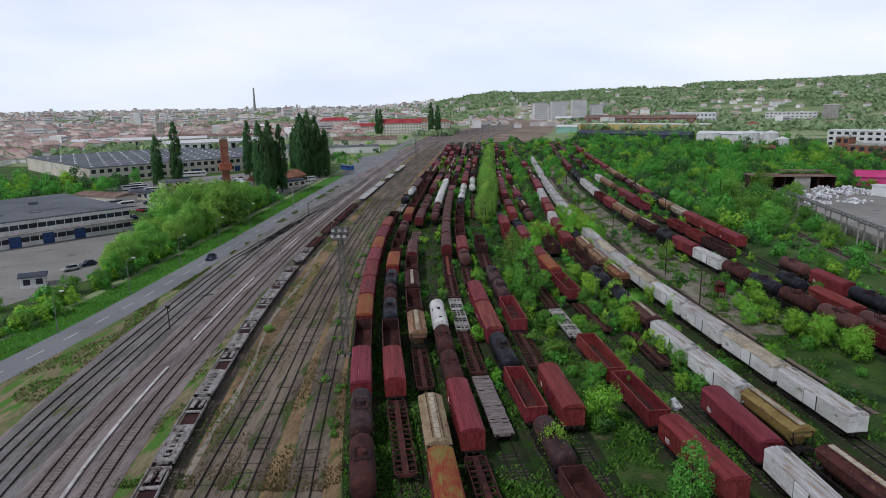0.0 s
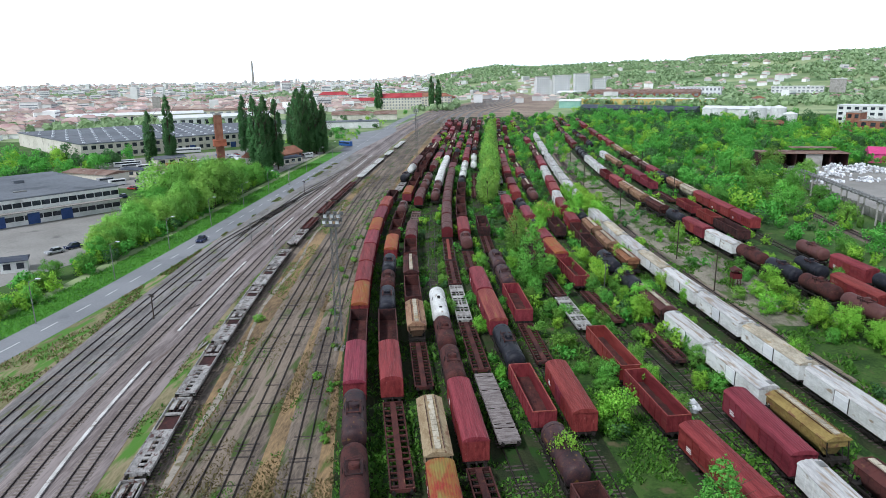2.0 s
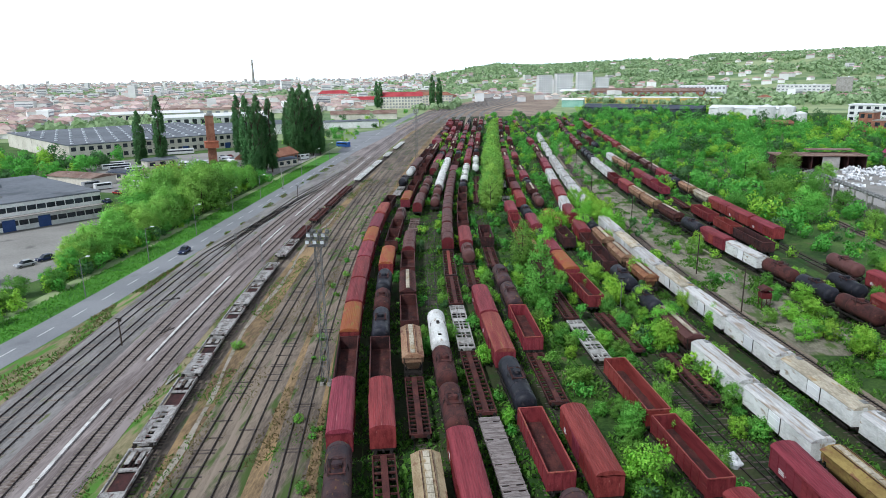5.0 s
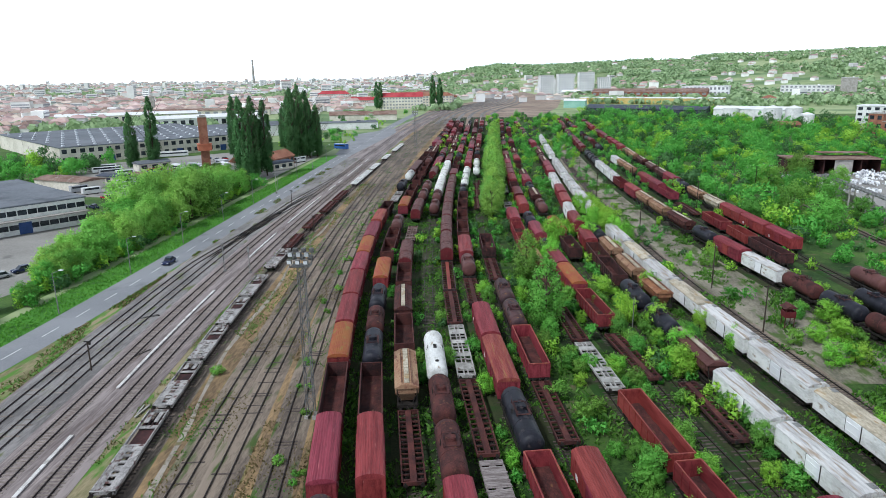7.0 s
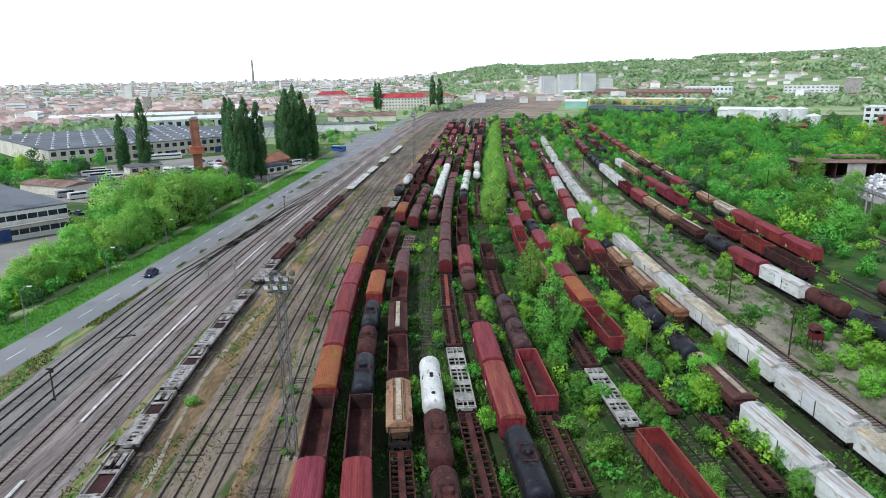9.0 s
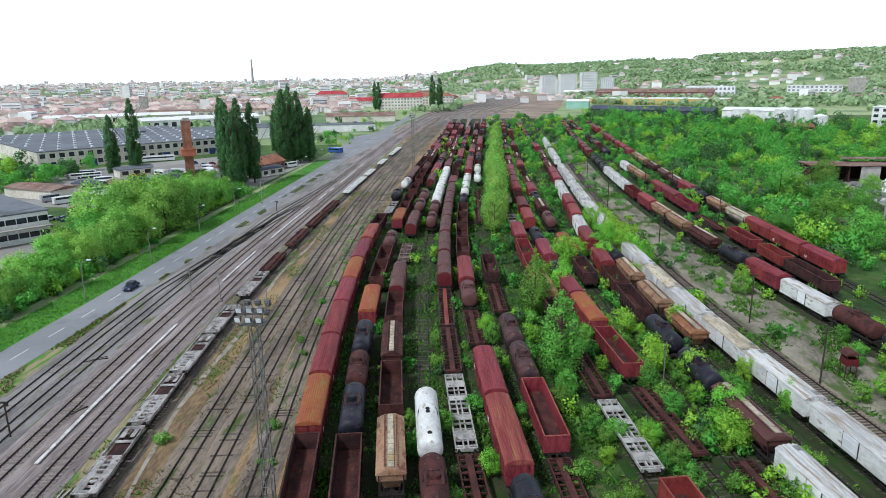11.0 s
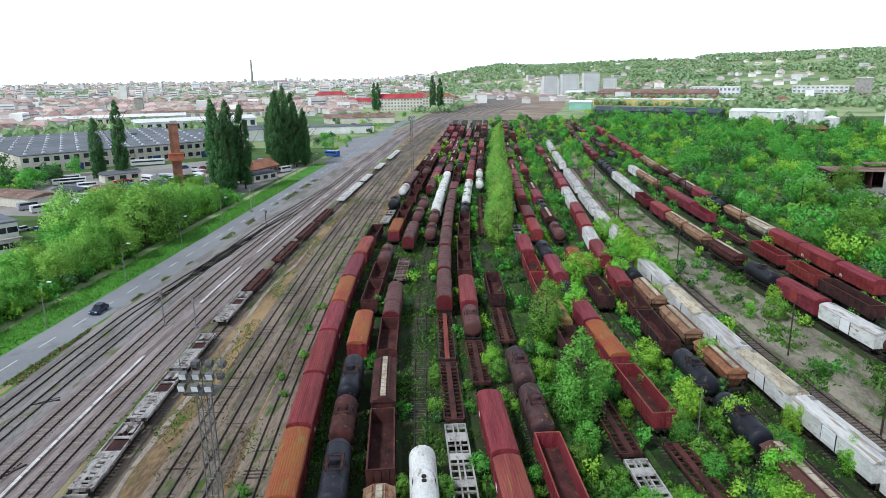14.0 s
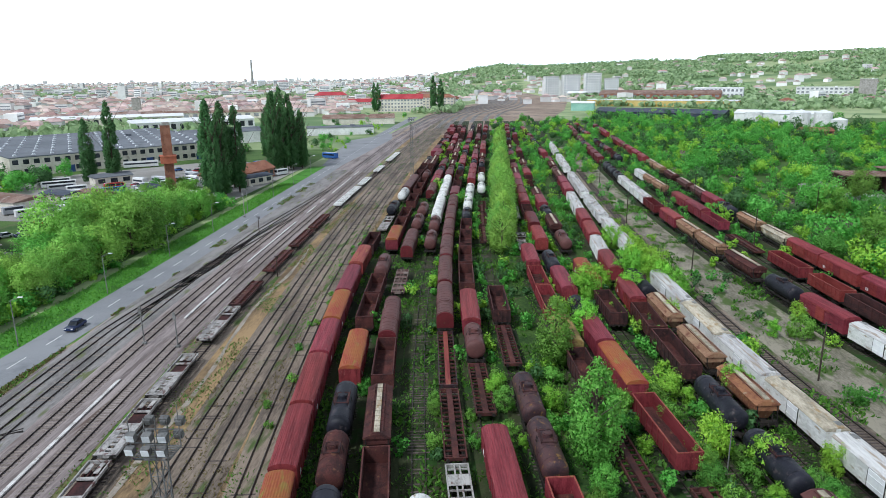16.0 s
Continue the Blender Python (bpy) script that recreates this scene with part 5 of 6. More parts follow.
# bushes between the sidings
gaps = (("W4", "W5", 22), ("W5", "W6", 30), ("W6", "W7", 38), ("W7", "W9", 66), ("W9", "W10", 95), ("W10", "W11", 85), ("W11", "W12", 80), ("W12", "W13", 45), ("W14", "W15", 80), ("W15", "W16", 40), ("W16", "W17", 50), ("W3", "W4", 20), ("W2", "W3", 8))
for a, b, count in gaps:
    for i in range(int(count * 1.6)):
        y = 50 + 390 * plant.rng.random() ** 0.9
        fa, fb = SIDING[a](y), SIDING[b](y)
        wide = abs(fb - fa)
        if wide < 3.5:
            continue
        t = plant.rng.uniform(1.9, max(2.0, wide - 1.9)) / wide
        if (a, b) == ("W14", "W15") and plant.rng.random() < 0.5 and y > 110:
            continue
        big = plant.rng.random()
        kind = "bush" if big < 0.62 else "tree" if big < 0.86 else "bright"
        s = {"bush": plant.rng.uniform(0.55, 1.15), "tree": plant.rng.uniform(0.35, 0.62), "bright": plant.rng.uniform(0.4, 0.8)}[kind]
        if y > 220:
            s *= 1.35
        plant(kind, fa + (fb - fa) * t, y, s, 1.0, "bushes between the sidings", "", y < 130 and plant.rng.random() < 0.8)
for i in range(26):
    y = plant.rng.uniform(50, 230)
    plant("bush", SIDING["W1"](y) - plant.rng.uniform(2.6, 5.5), y, plant.rng.uniform(0.3, 0.6), 0.8, "bushes beside the mast")
plant("bush", -36.6, 90.0, 0.75, 0.8)
plant("bush", -28.5, 120.0, 0.45, 1.0)

# thicket on the right of the yard
count = 0
while count < 1500:
    y = plant.rng.uniform(110, 660)
    x = plant.rng.uniform(SIDING["W17"](y) + 5, 260)
    if (106 < x < 210 and 150 < y < 285) or x > 100 + 0.44 * (y - 60) or abs(x - 96 - (y - 200) * 0.02) < 3.0:
        continue
    plant(plant.rng.choice(("big", "big", "big", "tree", "tree", "bright", "cone")), x, y, plant.rng.choice((0.45, 0.6, 0.7, 0.9, 1.2)) * plant.rng.uniform(0.85, 1.1), plant.rng.uniform(0.6, 0.9), "thicket beside the yard", "", y < 205 and plant.rng.random() < 0.4)
    count += 1
for i in range(1100):
    y = plant.rng.uniform(95, 520)
    x = SIDING["W17"](y) + 3.5 + 150 * plant.rng.random()
    if (106 < x < 210 and 150 < y < 285) or x > 100 + 0.44 * (y - 60):
        continue
    plant(plant.rng.choice(("bush", "bush", "bush", "bush", "bright")), x, y, plant.rng.uniform(0.6, 1.2), 0.9, "", "", False)
for x, y, s in ((88.5, 199, 1.0), (95.5, 241, 1.3), (101, 222, 1.0), (106, 214, 0.9), (97, 238, 1.0), (121, 240, 0.8), (118, 262, 1.0)):
    plant("big", x, y, s, 1.0, "thicket beside the yard")

# far end of the yard and between far sidings
for i in range(420):
    y = plant.rng.uniform(320, 640)
    x = plant.rng.uniform(2, 100)
    plant(plant.rng.choice(("tree", "bright", "big")), x, y, plant.rng.uniform(0.45, 0.8), 0.8, "", "", False)

# hedge beyond the road
for i in range(78):
    t = i / 77
    y = 126 + 122 * t + plant.rng.uniform(-3, 3)
    x = -84.8 - plant.rng.uniform(0, 1) * float(np.interp(y, (126, 145, 165, 185, 250), (3, 7, 13, 16, 10)))
    s = float(np.interp(y, (126, 145, 170, 186, 200, 225, 250), (0.6, 0.8, 0.9, 1.25, 1.4, 1.0, 0.6))) * plant.rng.uniform(0.75, 1.1)
    plant("hedge" if plant.rng.random() < 0.75 else "big", x, y, s, plant.rng.uniform(0.85, 1.05), "hedge beyond the road", "bushy bright green tree in the roadside hedge")
for i in range(150):
    y = plant.rng.uniform(85, 255)
    plant(plant.rng.choice(("bush", "tree", "bright")), -82.5 - plant.rng.random() * float(np.interp(y, (85, 150, 185, 255), (6, 8, 20, 16))), y, plant.rng.uniform(0.6, 1.0), 0.7, "", "", False)
for x, y, s in ((-84, 118, 0.5), (-88, 113, 0.5), (-86, 106, 0.45), (-82, 98, 0.45), (-83, 90, 0.4), (-96, 100, 0.45)):
    plant("big", x, y, s, 0.9, "roadside bushes")
for i in range(110):
    plant(plant.rng.choice(("big", "tree")), plant.rng.uniform(-262, -172), plant.rng.uniform(232, 318), plant.rng.uniform(0.7, 1.15), 0.8, "", "", False)
for x, y, s in ((-158.5, 300, 1.0), (-149.5, 302, 1.05), (-96, 268, 1.0), (-92.5, 271, 0.95), (-94, 276, 1.05), (-90, 279, 0.95), (-98, 284, 1.1), (-96, 290, 0.85), (-93, 266, 0.8), (-128, 345, 0.95),
                (-93, 330, 1.0), (-90, 335, 1.05), (-87, 338, 1.0), (-90, 344, 1.1), (-86, 348, 0.9), (-96, 352, 1.1), (-101, 360, 1.0), (-104, 366, 1.1), (-108, 374, 1.0), (-88, 356, 0.95),
                (-112, 380, 1.0), (-60, 800, 1.2), (-52, 800, 1.25), (-120, 790, 1.0), (-126, 800, 1.0), (-98, 345, 1.0), (-84, 342, 0.8)):
    plant("poplar", x, y, s * (1.1 if x < -140 else 1.2), plant.rng.uniform(1.05, 1.4), "poplars beyond the road")
for i in range(90):
    plant(plant.rng.choice(("big", "tree", "bright")), plant.rng.uniform(-135, -80), plant.rng.uniform(380, 740), plant.rng.uniform(0.4, 0.8), 0.8, "", "", False)
for i in range(10):
    plant("big", plant.rng.uniform(-130, -100), plant.rng.uniform(255, 300), plant.rng.uniform(0.4, 0.7), 0.9, "trees beyond the road")


def joined_growth():
    """Bushes and trees too many to count, as leaf sprays in three shades."""
    rng = np.random.RandomState(3)
    size = {"bush": (1.6, 2.4), "tree": (2.9, 7.0), "bright": (2.2, 4.6), "cone": (2.1, 9.0), "hedge": (5.0, 10.0), "big": (5.0, 10.0)}
    shades = {"leaves": (LEAF, [], "green", []), "yellow": (LEAF_Y, [], "yellow-green", []), "dark": (LEAF_D, [], "dark green", [])}
    for kind, x, y, s, tall in BULK:
        R, H = size[kind][0] * s, size[kind][1] * s * tall
        n = min(int(140 + 44 * R * R), 780)
        if kind == "bush":
            n = 160
        k = 9
        a, q = rng.uniform(0, 6.28, k), R * np.sqrt(rng.rand(k)) * 0.72
        cz = 0.15 * H + rng.rand(k) * 0.75 * H * (1 - 0.4 * (q / R) ** 2)
        centre = np.stack([x + np.cos(a) * q, y + np.sin(a) * q, cz], 1)
        rad = R * rng.uniform(0.28, 0.5, k)
        pick = rng.randint(0, k, n)
        d = rng.normal(size=(n, 3))
        d /= np.linalg.norm(d, axis=1)[:, None]
        p = centre[pick] + d * rad[pick][:, None] * (0.6 + 0.45 * rng.rand(n))[:, None]
        p[:, 2] = np.maximum(p[:, 2], 0.1)
        u = rng.normal(size=(n, 3)) + d * 0.4
        u /= np.linalg.norm(u, axis=1)[:, None]
        v = np.cross(u, rng.normal(size=(n, 3)))
        v /= np.linalg.norm(v, axis=1)[:, None]
        w = ((0.16 + 0.040 * R) * (0.6 + 0.8 * rng.rand(n)))[:, None]
        out = 0.7 * d + 0.6 * (p - np.array((x, y, H * 0.45))) / np.array((R, R, H * 0.5)) + 0.22 * rng.normal(size=(n, 3))
        out /= np.linalg.norm(out, axis=1)[:, None]
        v *= np.where((np.cross(u, v) * out).sum(1) < 0, -1.0, 1.0)[:, None]
        spray = np.stack([p + u * w, p - u * w * 0.6 + v * w * 0.75, p - u * w * 0.6 - v * w * 0.75], 1)
        tone = "yellow" if kind == "bright" else rng.choice(("leaves", "leaves", "leaves", "leaves", "dark", "dark", "yellow"))
        shades[tone][1].append(spray.reshape(-1, 3))
        shades[tone][3].append(np.repeat(out, 3, axis=0))
    for tone in shades:
        mat, quads, word, normals = shades[tone]
        vs = np.concatenate(quads)
        faces = np.arange(len(vs)).reshape(-1, 3)
        grown = sheet("thicket", vs.tolist(), faces.tolist(), mat, "dense " + word + " bushes and trees grown together", "stuff", "thicket")
        crown_normals(grown.data, np.concatenate(normals).tolist())


joined_growth()


def weeds():
    """Low weeds and tall grass over the sidings and the old tracks."""
    rng = np.random.RandomState(8)
    sets = {"weeds": (WEEDS, [], "low green weeds and brambles between the sidings"), "dry_grass": (DRYWEEDS, [], "tufts of dry yellow grass between old tracks"), "verge_grass": (GRASS, [], "long fresh grass on the road verge")}
    left, right = [SIDING[k] for k in ("W1", "W15")]
    for i in range(190000):
        y = 36 + 230 * rng.rand() ** 1.6
        lo, hi = left(y) - 2, right(y) + 3
        x = lo + (hi - lo) * rng.rand()
        dens = noise.noise((x / 6.0, y / 9.0, 3.1)) + 0.5 * noise.noise((x / 2.0, y / 2.0, 5.5))
        if dens < -0.12 + (0.25 if x > SIDING["W14"](y) + 5 else 0.0):
            continue
        h = rng.uniform(0.12, 0.40) * (1.6 if dens > 0.3 else 1.0)
        sets["weeds"][1].append((x, y, h))
    for i in range(46000):
        y = 40 + 220 * rng.rand() ** 1.5
        lo, hi = MAIN_R(y) + 2.0, left(y) - 2.2
        x = lo + (hi - lo) * rng.rand()
        dens = noise.noise((x / 5.0, y / 12.0, 9.1)) + 0.4 * noise.noise((x / 1.7, y / 1.7, 5.5))
        near = min(abs(x - f(y)) for f in (GRASS_1, GRASS_2, GRASS_3, SIDING["FL"]))
        if dens < 0.0 + (0.35 if near < 1.1 else 0.0):
            continue
        green = noise.noise((x / 9.0, y / 20.0, 2.2)) > 0.12 or (x < GRASS_1(y) - 2.0 and rng.rand() < 0.6)
        sets["weeds" if green else "dry_grass"][1].append((x, y, rng.uniform(0.08, 0.28)))
    for i in range(26000):
        y = 60 + 240 * rng.rand() ** 1.3
        x = ROAD(y) - 3.8 - 7.0 * rng.rand() if rng.rand() < 0.6 else ROAD(y) + 3.6 + (MAIN_L(y) - 11 - ROAD(y) - 3.6) * rng.rand()
        left_side = x < ROAD(y)
        if not left_side and noise.noise((x / 6.0, y / 9.0, 3.1)) < 0.05:
            continue
        sets["verge_grass" if left_side else "weeds" if rng.rand() < 0.4 else "dry_grass"][1].append((x, y, rng.uniform(0.1, 0.35)))
    for name in sets:
        mat, pts, label = sets[name]
        P = np.array(pts)
        n = len(P)
        a = rng.uniform(0, 6.28, n)
        c, s = np.cos(a), np.sin(a)
        h = P[:, 2]
        w = h * 0.36
        lean = rng.normal(size=(n, 2)) * h[:, None] * 0.7
        base = np.stack([P[:, 0], P[:, 1], np.full(n, 0.03)], 1)
        along = np.stack([c * w, s * w, np.zeros(n)], 1)
        tip = np.stack([lean[:, 0], lean[:, 1], h], 1)
        quad = np.stack([base - along, base + along, base + along * 0.7 + tip, base - along * 0.7 + tip], 1).reshape(-1, 3)
        sheet(name, quad.tolist(), np.arange(4 * n).reshape(-1, 4).tolist(), mat, label, "stuff", "weeds")


weeds()


def woods():
    """Far trees on plain and hills: clusters of a few leafy tufts each."""
    rng = np.random.RandomState(5)
    verts, faces = [], []
    n = 0
    while n < 17500:
        r = 560 + 2300 * rng.rand() ** 0.8
        az = rng.uniform(-38, 40)
        x, y = r * math.sin(radians(az)), r * math.cos(radians(az))
        dens = noise.noise((x / 260.0, y / 260.0, 7.7)) + 0.5 * noise.noise((x / 80.0, y / 80.0, 1.7))
        hilly = az > -6 and r > 1250
        if dens < (-0.12 if hilly else 0.02) or (-30 < x < 125 and y < 1500) or (r < 750 and -9 < az < 9):
            continue
        n += 1
        h = rng.uniform(5, 11) if hilly or r > 900 else rng.uniform(4, 9)
        z0 = land(x, y)
        for j in range(9):
            d = rng.normal(size=3)
            d /= np.linalg.norm(d)
            p = np.array((x, y, z0 + h * 0.5)) + d * np.array((h * 0.5, h * 0.5, h * 0.42))
            a = np.cross(d, rng.normal(size=3))
            a /= np.linalg.norm(a)
            b = np.cross(d, a)
            s = h * 0.34
            k = len(verts)
            verts += [tuple(p - a * s), tuple(p - b * s), tuple(p + a * s), tuple(p + b * s)]
            faces.append((k, k + 1, k + 2, k + 3))
    sheet("far_woods", verts, faces, LEAF_W, "distant woods and orchards over plain and hills, leaves paled by haze", "stuff", "woods")


woods()


# ---- posts, masts and lamps ----
def street_lamp():
    root = tagged(new("street_lamp"), "grey steel street lamp leaning over the verge", "street lamp", "street lamps along the road")
    bm = bmesh.new()
    rod(bm, (0, 0, 0), (0, 0, 7.6), 0.10, 8, 0.06)
    rod(bm, (0, 0, 7.55), (1.5, 0, 8.1), 0.05, 6)
    part("pole", bm, GALV, root)
    bm = bmesh.new()
    box(bm, 1.75, 0, 8.15, 0.75, 0.30, 0.15)
    part("lamp_head", bm, ROOF_WHITE, root, "pale lamp head")
    return root


lamp = street_lamp()
lamp.matrix_basis = pose(-74.9, 88.0, 0.03)
for y in (113.5, 138.5, 164.5, 191.2, 217.0, 244.0, 270.0, 295.0, 322.0):
    copy_thing(lamp, pose(-74.9, y, 0.03, 0, plant.rng.uniform(-1.5, 1.5), 0))


def post(name, x, y, h, r, mat, label, cap=None):
    root = tagged(new(name), label, name.replace("_", " "))
    root.location = (x, y, 0.03)
    bm = bmesh.new()
    rod(bm, (0, 0, 0), (0, 0, h), r, 8, r * 0.75)
    part("pole", bm, mat, root)
    bm = bmesh.new()
    if cap == "signal":
        box(bm, 0, -0.15, h - 0.6, 0.45, 0.2, 1.1)
        box(bm, 0, 0, 0.25, 0.6, 0.6, 0.5)
    elif cap == "lamp":
        box(bm, 0, 0, h, 0.9, 0.25, 0.14)
        box(bm, 0.3, 0, h - 0.3, 0.25, 0.25, 0.3)
    else:
        box(bm, 0, 0, h - 0.3, 1.2, 0.1, 0.1)
    part("head", bm, STEEL_DARK if cap != "signal" else GALV, root)
    return root


post("signal_post", -54.7, 139.5, 6.5, 0.11, GALV, "slim grey railway signal post on concrete foot", "signal")
post("signal_post", -48.8, 138.5, 6.0, 0.11, GALV, "slim grey railway signal post beside the flat wagons", "signal")
post("signal_post", -73.0, 236.0, 7.5, 0.12, CONCRETE, "pale post at the road's edge", "signal")
for x, y in ((-55.3, 90.4), (-44.5, 176.0), (-61.5, 215.0)):
    post("wooden_post", x, y, 4.6, 0.12, POST_WOOD, "dark wooden post with small lamp", "lamp")
for x, y, h in ((44.2, 130.6, 8.5), (41.1, 178.5, 8.0), (37.8, 228.0, 8.0), (42.0, 300.0, 8.0), (63.5, 205.0, 9.0), (66.0, 262.0, 9.0), (90.0, 188.0, 9.0), (92.0, 236.0, 9.0), (55.0, 255.0, 8.0), (45.0, 108.0, 8.0)):
    post("telegraph_pole", x, y, h, 0.13, POST_WOOD, "weathered wooden telegraph pole")
post("lamp_post", 24.5, 108.0, 6.0, 0.08, GALV, "thin lamp post beside an open wagon", "lamp")


def lattice_mast(x, y, h, base, top, label):
    root = tagged(new("floodlight_mast"), label, "floodlight mast")
    root.location = (x, y, 0.0)
    bm = bmesh.new()
    n = int(h / 1.3)

    def corner(i, t):
        s = (base + (top - base) * t) / 2
        return Vector((s * (1, -1, -1, 1)[i % 4], s * (1, 1, -1, -1)[i % 4], h * t))

    for i in range(4):
        rod(bm, corner(i, 0), corner(i, 1), 0.05, 5)
    part("leg", bm, MAST_STEEL, root)
    bm = bmesh.new()
    for j in range(n):
        t0, t1 = j / n, (j + 1) / n
        for i in range(4):
            rod(bm, corner(i, t0), corner(i + 1, t1), 0.03, 4)
            rod(bm, corner(i, t1), corner(i + 1, t1), 0.03, 4)
    part("lattice", bm, MAST_STEEL, root)
    bm = bmesh.new()
    for a in (-1, 1):
        for z in (0.0, 1.1):
            box(bm, 0, a * 0.8, h + z, 2.2, 0.06, 0.06)
            box(bm, a * 1.1, 0, h + z, 0.06, 1.6, 0.06)
        for b in (-1.1, -0.37, 0.37, 1.1):
            box(bm, b, a * 0.8, h + 0.9, 0.05, 0.05, 1.8)
        box(bm, a * 1.1, a * 0.8, h + 2.2, 0.04, 0.04, 1.2)
    for i in range(9):
        box(bm, 0, -0.75 + i * 0.1875, h + 0.04, 2.2, 0.09, 0.04)
    part("platform", bm, MAST_STEEL, root)
    for sx in (-0.95, 0.0, 0.95):
        for sy in (-1, 1):
            for z in (0.7, 1.6):
                bm = bmesh.new()
                prism(bm, [(-0.26, -0.24), (0.26, -0.24), (0.26, 0.24), (-0.26, 0.24)], 0.0, 0.34)
                box(bm, 0, 0.40, 0, 0.34, 0.16, 0.32)
                rod(bm, (0, 0.2, -0.24), (0, 0.2, -0.42), 0.04, 6)
                lamp = part("floodlight", bm, MAST_STEEL, root)
                lamp.matrix_basis = pose(sx + 0.2 * (z - 1), sy * 1.25, h + z, 14 if sy < 0 else -14, 0, 0 if sy < 0 else 180)
                bm = bmesh.new()
                box(bm, 0, -0.015, 0, 0.46, 0.03, 0.42)
                part("lens", bm, GLAZED, lamp, "pale floodlight glass")
    bm = bmesh.new()
    for i in range(4):
        box(bm, *(corner(i, 0) + Vector((0, 0, 0.2))), 0.5, 0.5, 0.5)
    part("footing", bm, CONCRETE, root)
    return root


lattice_mast(-20.4, 78.6, 19.4, 0.95, 0.75, "grey steel lattice floodlight mast beside wagons")
lattice_mast(-31.5, 318.0, 22.0, 1.1, 0.8, "distant grey lattice floodlight mast")


def signal_hut():
    root = tagged(new("crane_hut"), "rusty steel cabin on thin legs in weeds", "cabin")
    root.location = (49.5, 110.0, 0.03)
    bm = bmesh.new()
    for sx in (-0.7, 0.7):
        for sy in (-0.7, 0.7):
            rod(bm, (sx, sy, 0), (sx, sy, 3.6), 0.07, 6)
    rod(bm, (-0.7, -0.7, 0.2), (0.7, -0.7, 2.0), 0.04, 5)
    part("legs", bm, PAINT["rust"], root)
    bm = bmesh.new()
    box(bm, 0, 0, 2.1, 1.7, 1.7, 0.1)
    for a in (-1, 1):
        box(bm, a * 0.82, 0, 2.6, 0.06, 1.6, 0.9)
        box(bm, 0, a * 0.82, 2.6, 1.6, 0.06, 0.9)
    part("cabin", bm, PAINT["maroon"], root)
    bm = bmesh.new()
    prism(bm, [(-1.1, 3.6), (1.1, 3.6), (0, 4.2)], -1.0, 1.0)
    part("roof", bm, PAINT["rust"], root)


signal_hut()


# ---- buildings ----
def building(name, label, x, y, w, d, h, rz, wall, roof, shape="flat", floors=2, bays=0, glass=GLASS, sides="f", rise=3.0, door=None, broad=0.55, high=0.5):
    """A house or hall with its storeys: walls, roof, windows. Its front faces -y before it is turned."""
    root = tagged(new(name), label, "building")
    root.matrix_basis = pose(x, y, land(x, y), 0, 0, rz)
    # far buildings take the lighter glass that has haze in its colour
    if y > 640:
        glass = HAZED_GLASS
    bm = bmesh.new()
    box(bm, 0, 0, h / 2, w, d, h)
    box(bm, 0, 0, 0.25, w + 0.1, d + 0.1, 0.5)
    part("wall", bm, wall, root)
    bm = bmesh.new()
    if shape == "flat":
        box(bm, 0, 0, h + 0.2, w + 0.6, d + 0.6, 0.4)
        box(bm, w * 0.2, d * 0.1, h + 0.8, min(3, w * 0.1), min(3, d * 0.2), 1.2)
    elif shape == "gable":
        m = [(-d / 2 - 0.5, h - 0.1), (d / 2 + 0.5, h - 0.1), (d / 2 + 0.5, h + 0.1), (0, h + rise), (-d / 2 - 0.5, h + 0.1)]
        prism(bm, m, -w / 2 - 0.4, w / 2 + 0.4)
        bmesh.ops.rotate(bm, verts=bm.verts, matrix=Matrix.Rotation(radians(90), 3, "Z"))
    elif shape == "hip":
        vs = [bm.verts.new(p) for p in ((-w / 2 - 0.5, -d / 2 - 0.5, h), (w / 2 + 0.5, -d / 2 - 0.5, h), (w / 2 + 0.5, d / 2 + 0.5, h), (-w / 2 - 0.5, d / 2 + 0.5, h), (-w / 2 + d / 2, 0, h + rise), (w / 2 - d / 2, 0, h + rise))]
        for q in ((0, 1, 5, 4), (1, 2, 5), (2, 3, 4, 5), (3, 0, 4), (3, 2, 1, 0)):
            bm.faces.new([vs[i] for i in q])
    part("roof", bm, roof, root)
    if bays:
        fh = h / floors
        bm = bmesh.new()
        ww = w / bays * broad
        box(bm, 0, 0, 0, ww, 0.12, fh * high)
        me_f = mesh_of("window", bm, glass)
        bm = bmesh.new()
        nb = max(1, int(d / (w / bays)))
        box(bm, 0, 0, 0, 0.12, d / nb * 0.55, fh * 0.5)
        me_s = mesh_of("window", bm, glass)
        for fl in range(floors):
            z = fh * (fl + 0.55)
            if "f" in sides:
                for i in range(bays):
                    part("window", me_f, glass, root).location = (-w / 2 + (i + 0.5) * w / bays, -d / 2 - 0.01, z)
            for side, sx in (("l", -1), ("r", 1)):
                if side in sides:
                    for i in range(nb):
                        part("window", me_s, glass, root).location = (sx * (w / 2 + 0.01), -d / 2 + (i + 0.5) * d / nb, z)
    if door:
        for dx in door:
            bm = bmesh.new()
            box(bm, dx, -d / 2 - 0.05, 1.6, 3.2, 0.16, 3.2)
            part("door", bm, BLUE_DOOR, root, "blue loading door")
    return root


# warehouse beside the road
wh = building("warehouse", "white two-storey warehouse with flat grey roof", -152.7, 179.5, 60, 53, 7.6, 53, PLASTER_W, ROOF_GREY, "flat", 2, 24, GLASS, "f", 3, (-22, -13, -4, 5, 14), 0.9, 0.36)
for dx in (-14, -4, 6):
    bm = bmesh.new()
    box(bm, dx, -14 - dx * 0.2, 8.1, 3.4, 1.2, 0.5)
    part("skylight", bm, GALV, wh)
bm = bmesh.new()
box(bm, 0, -27.7, 4.1, 60, 2.4, 0.25)
part("canopy", bm, CONCRETE, wh)

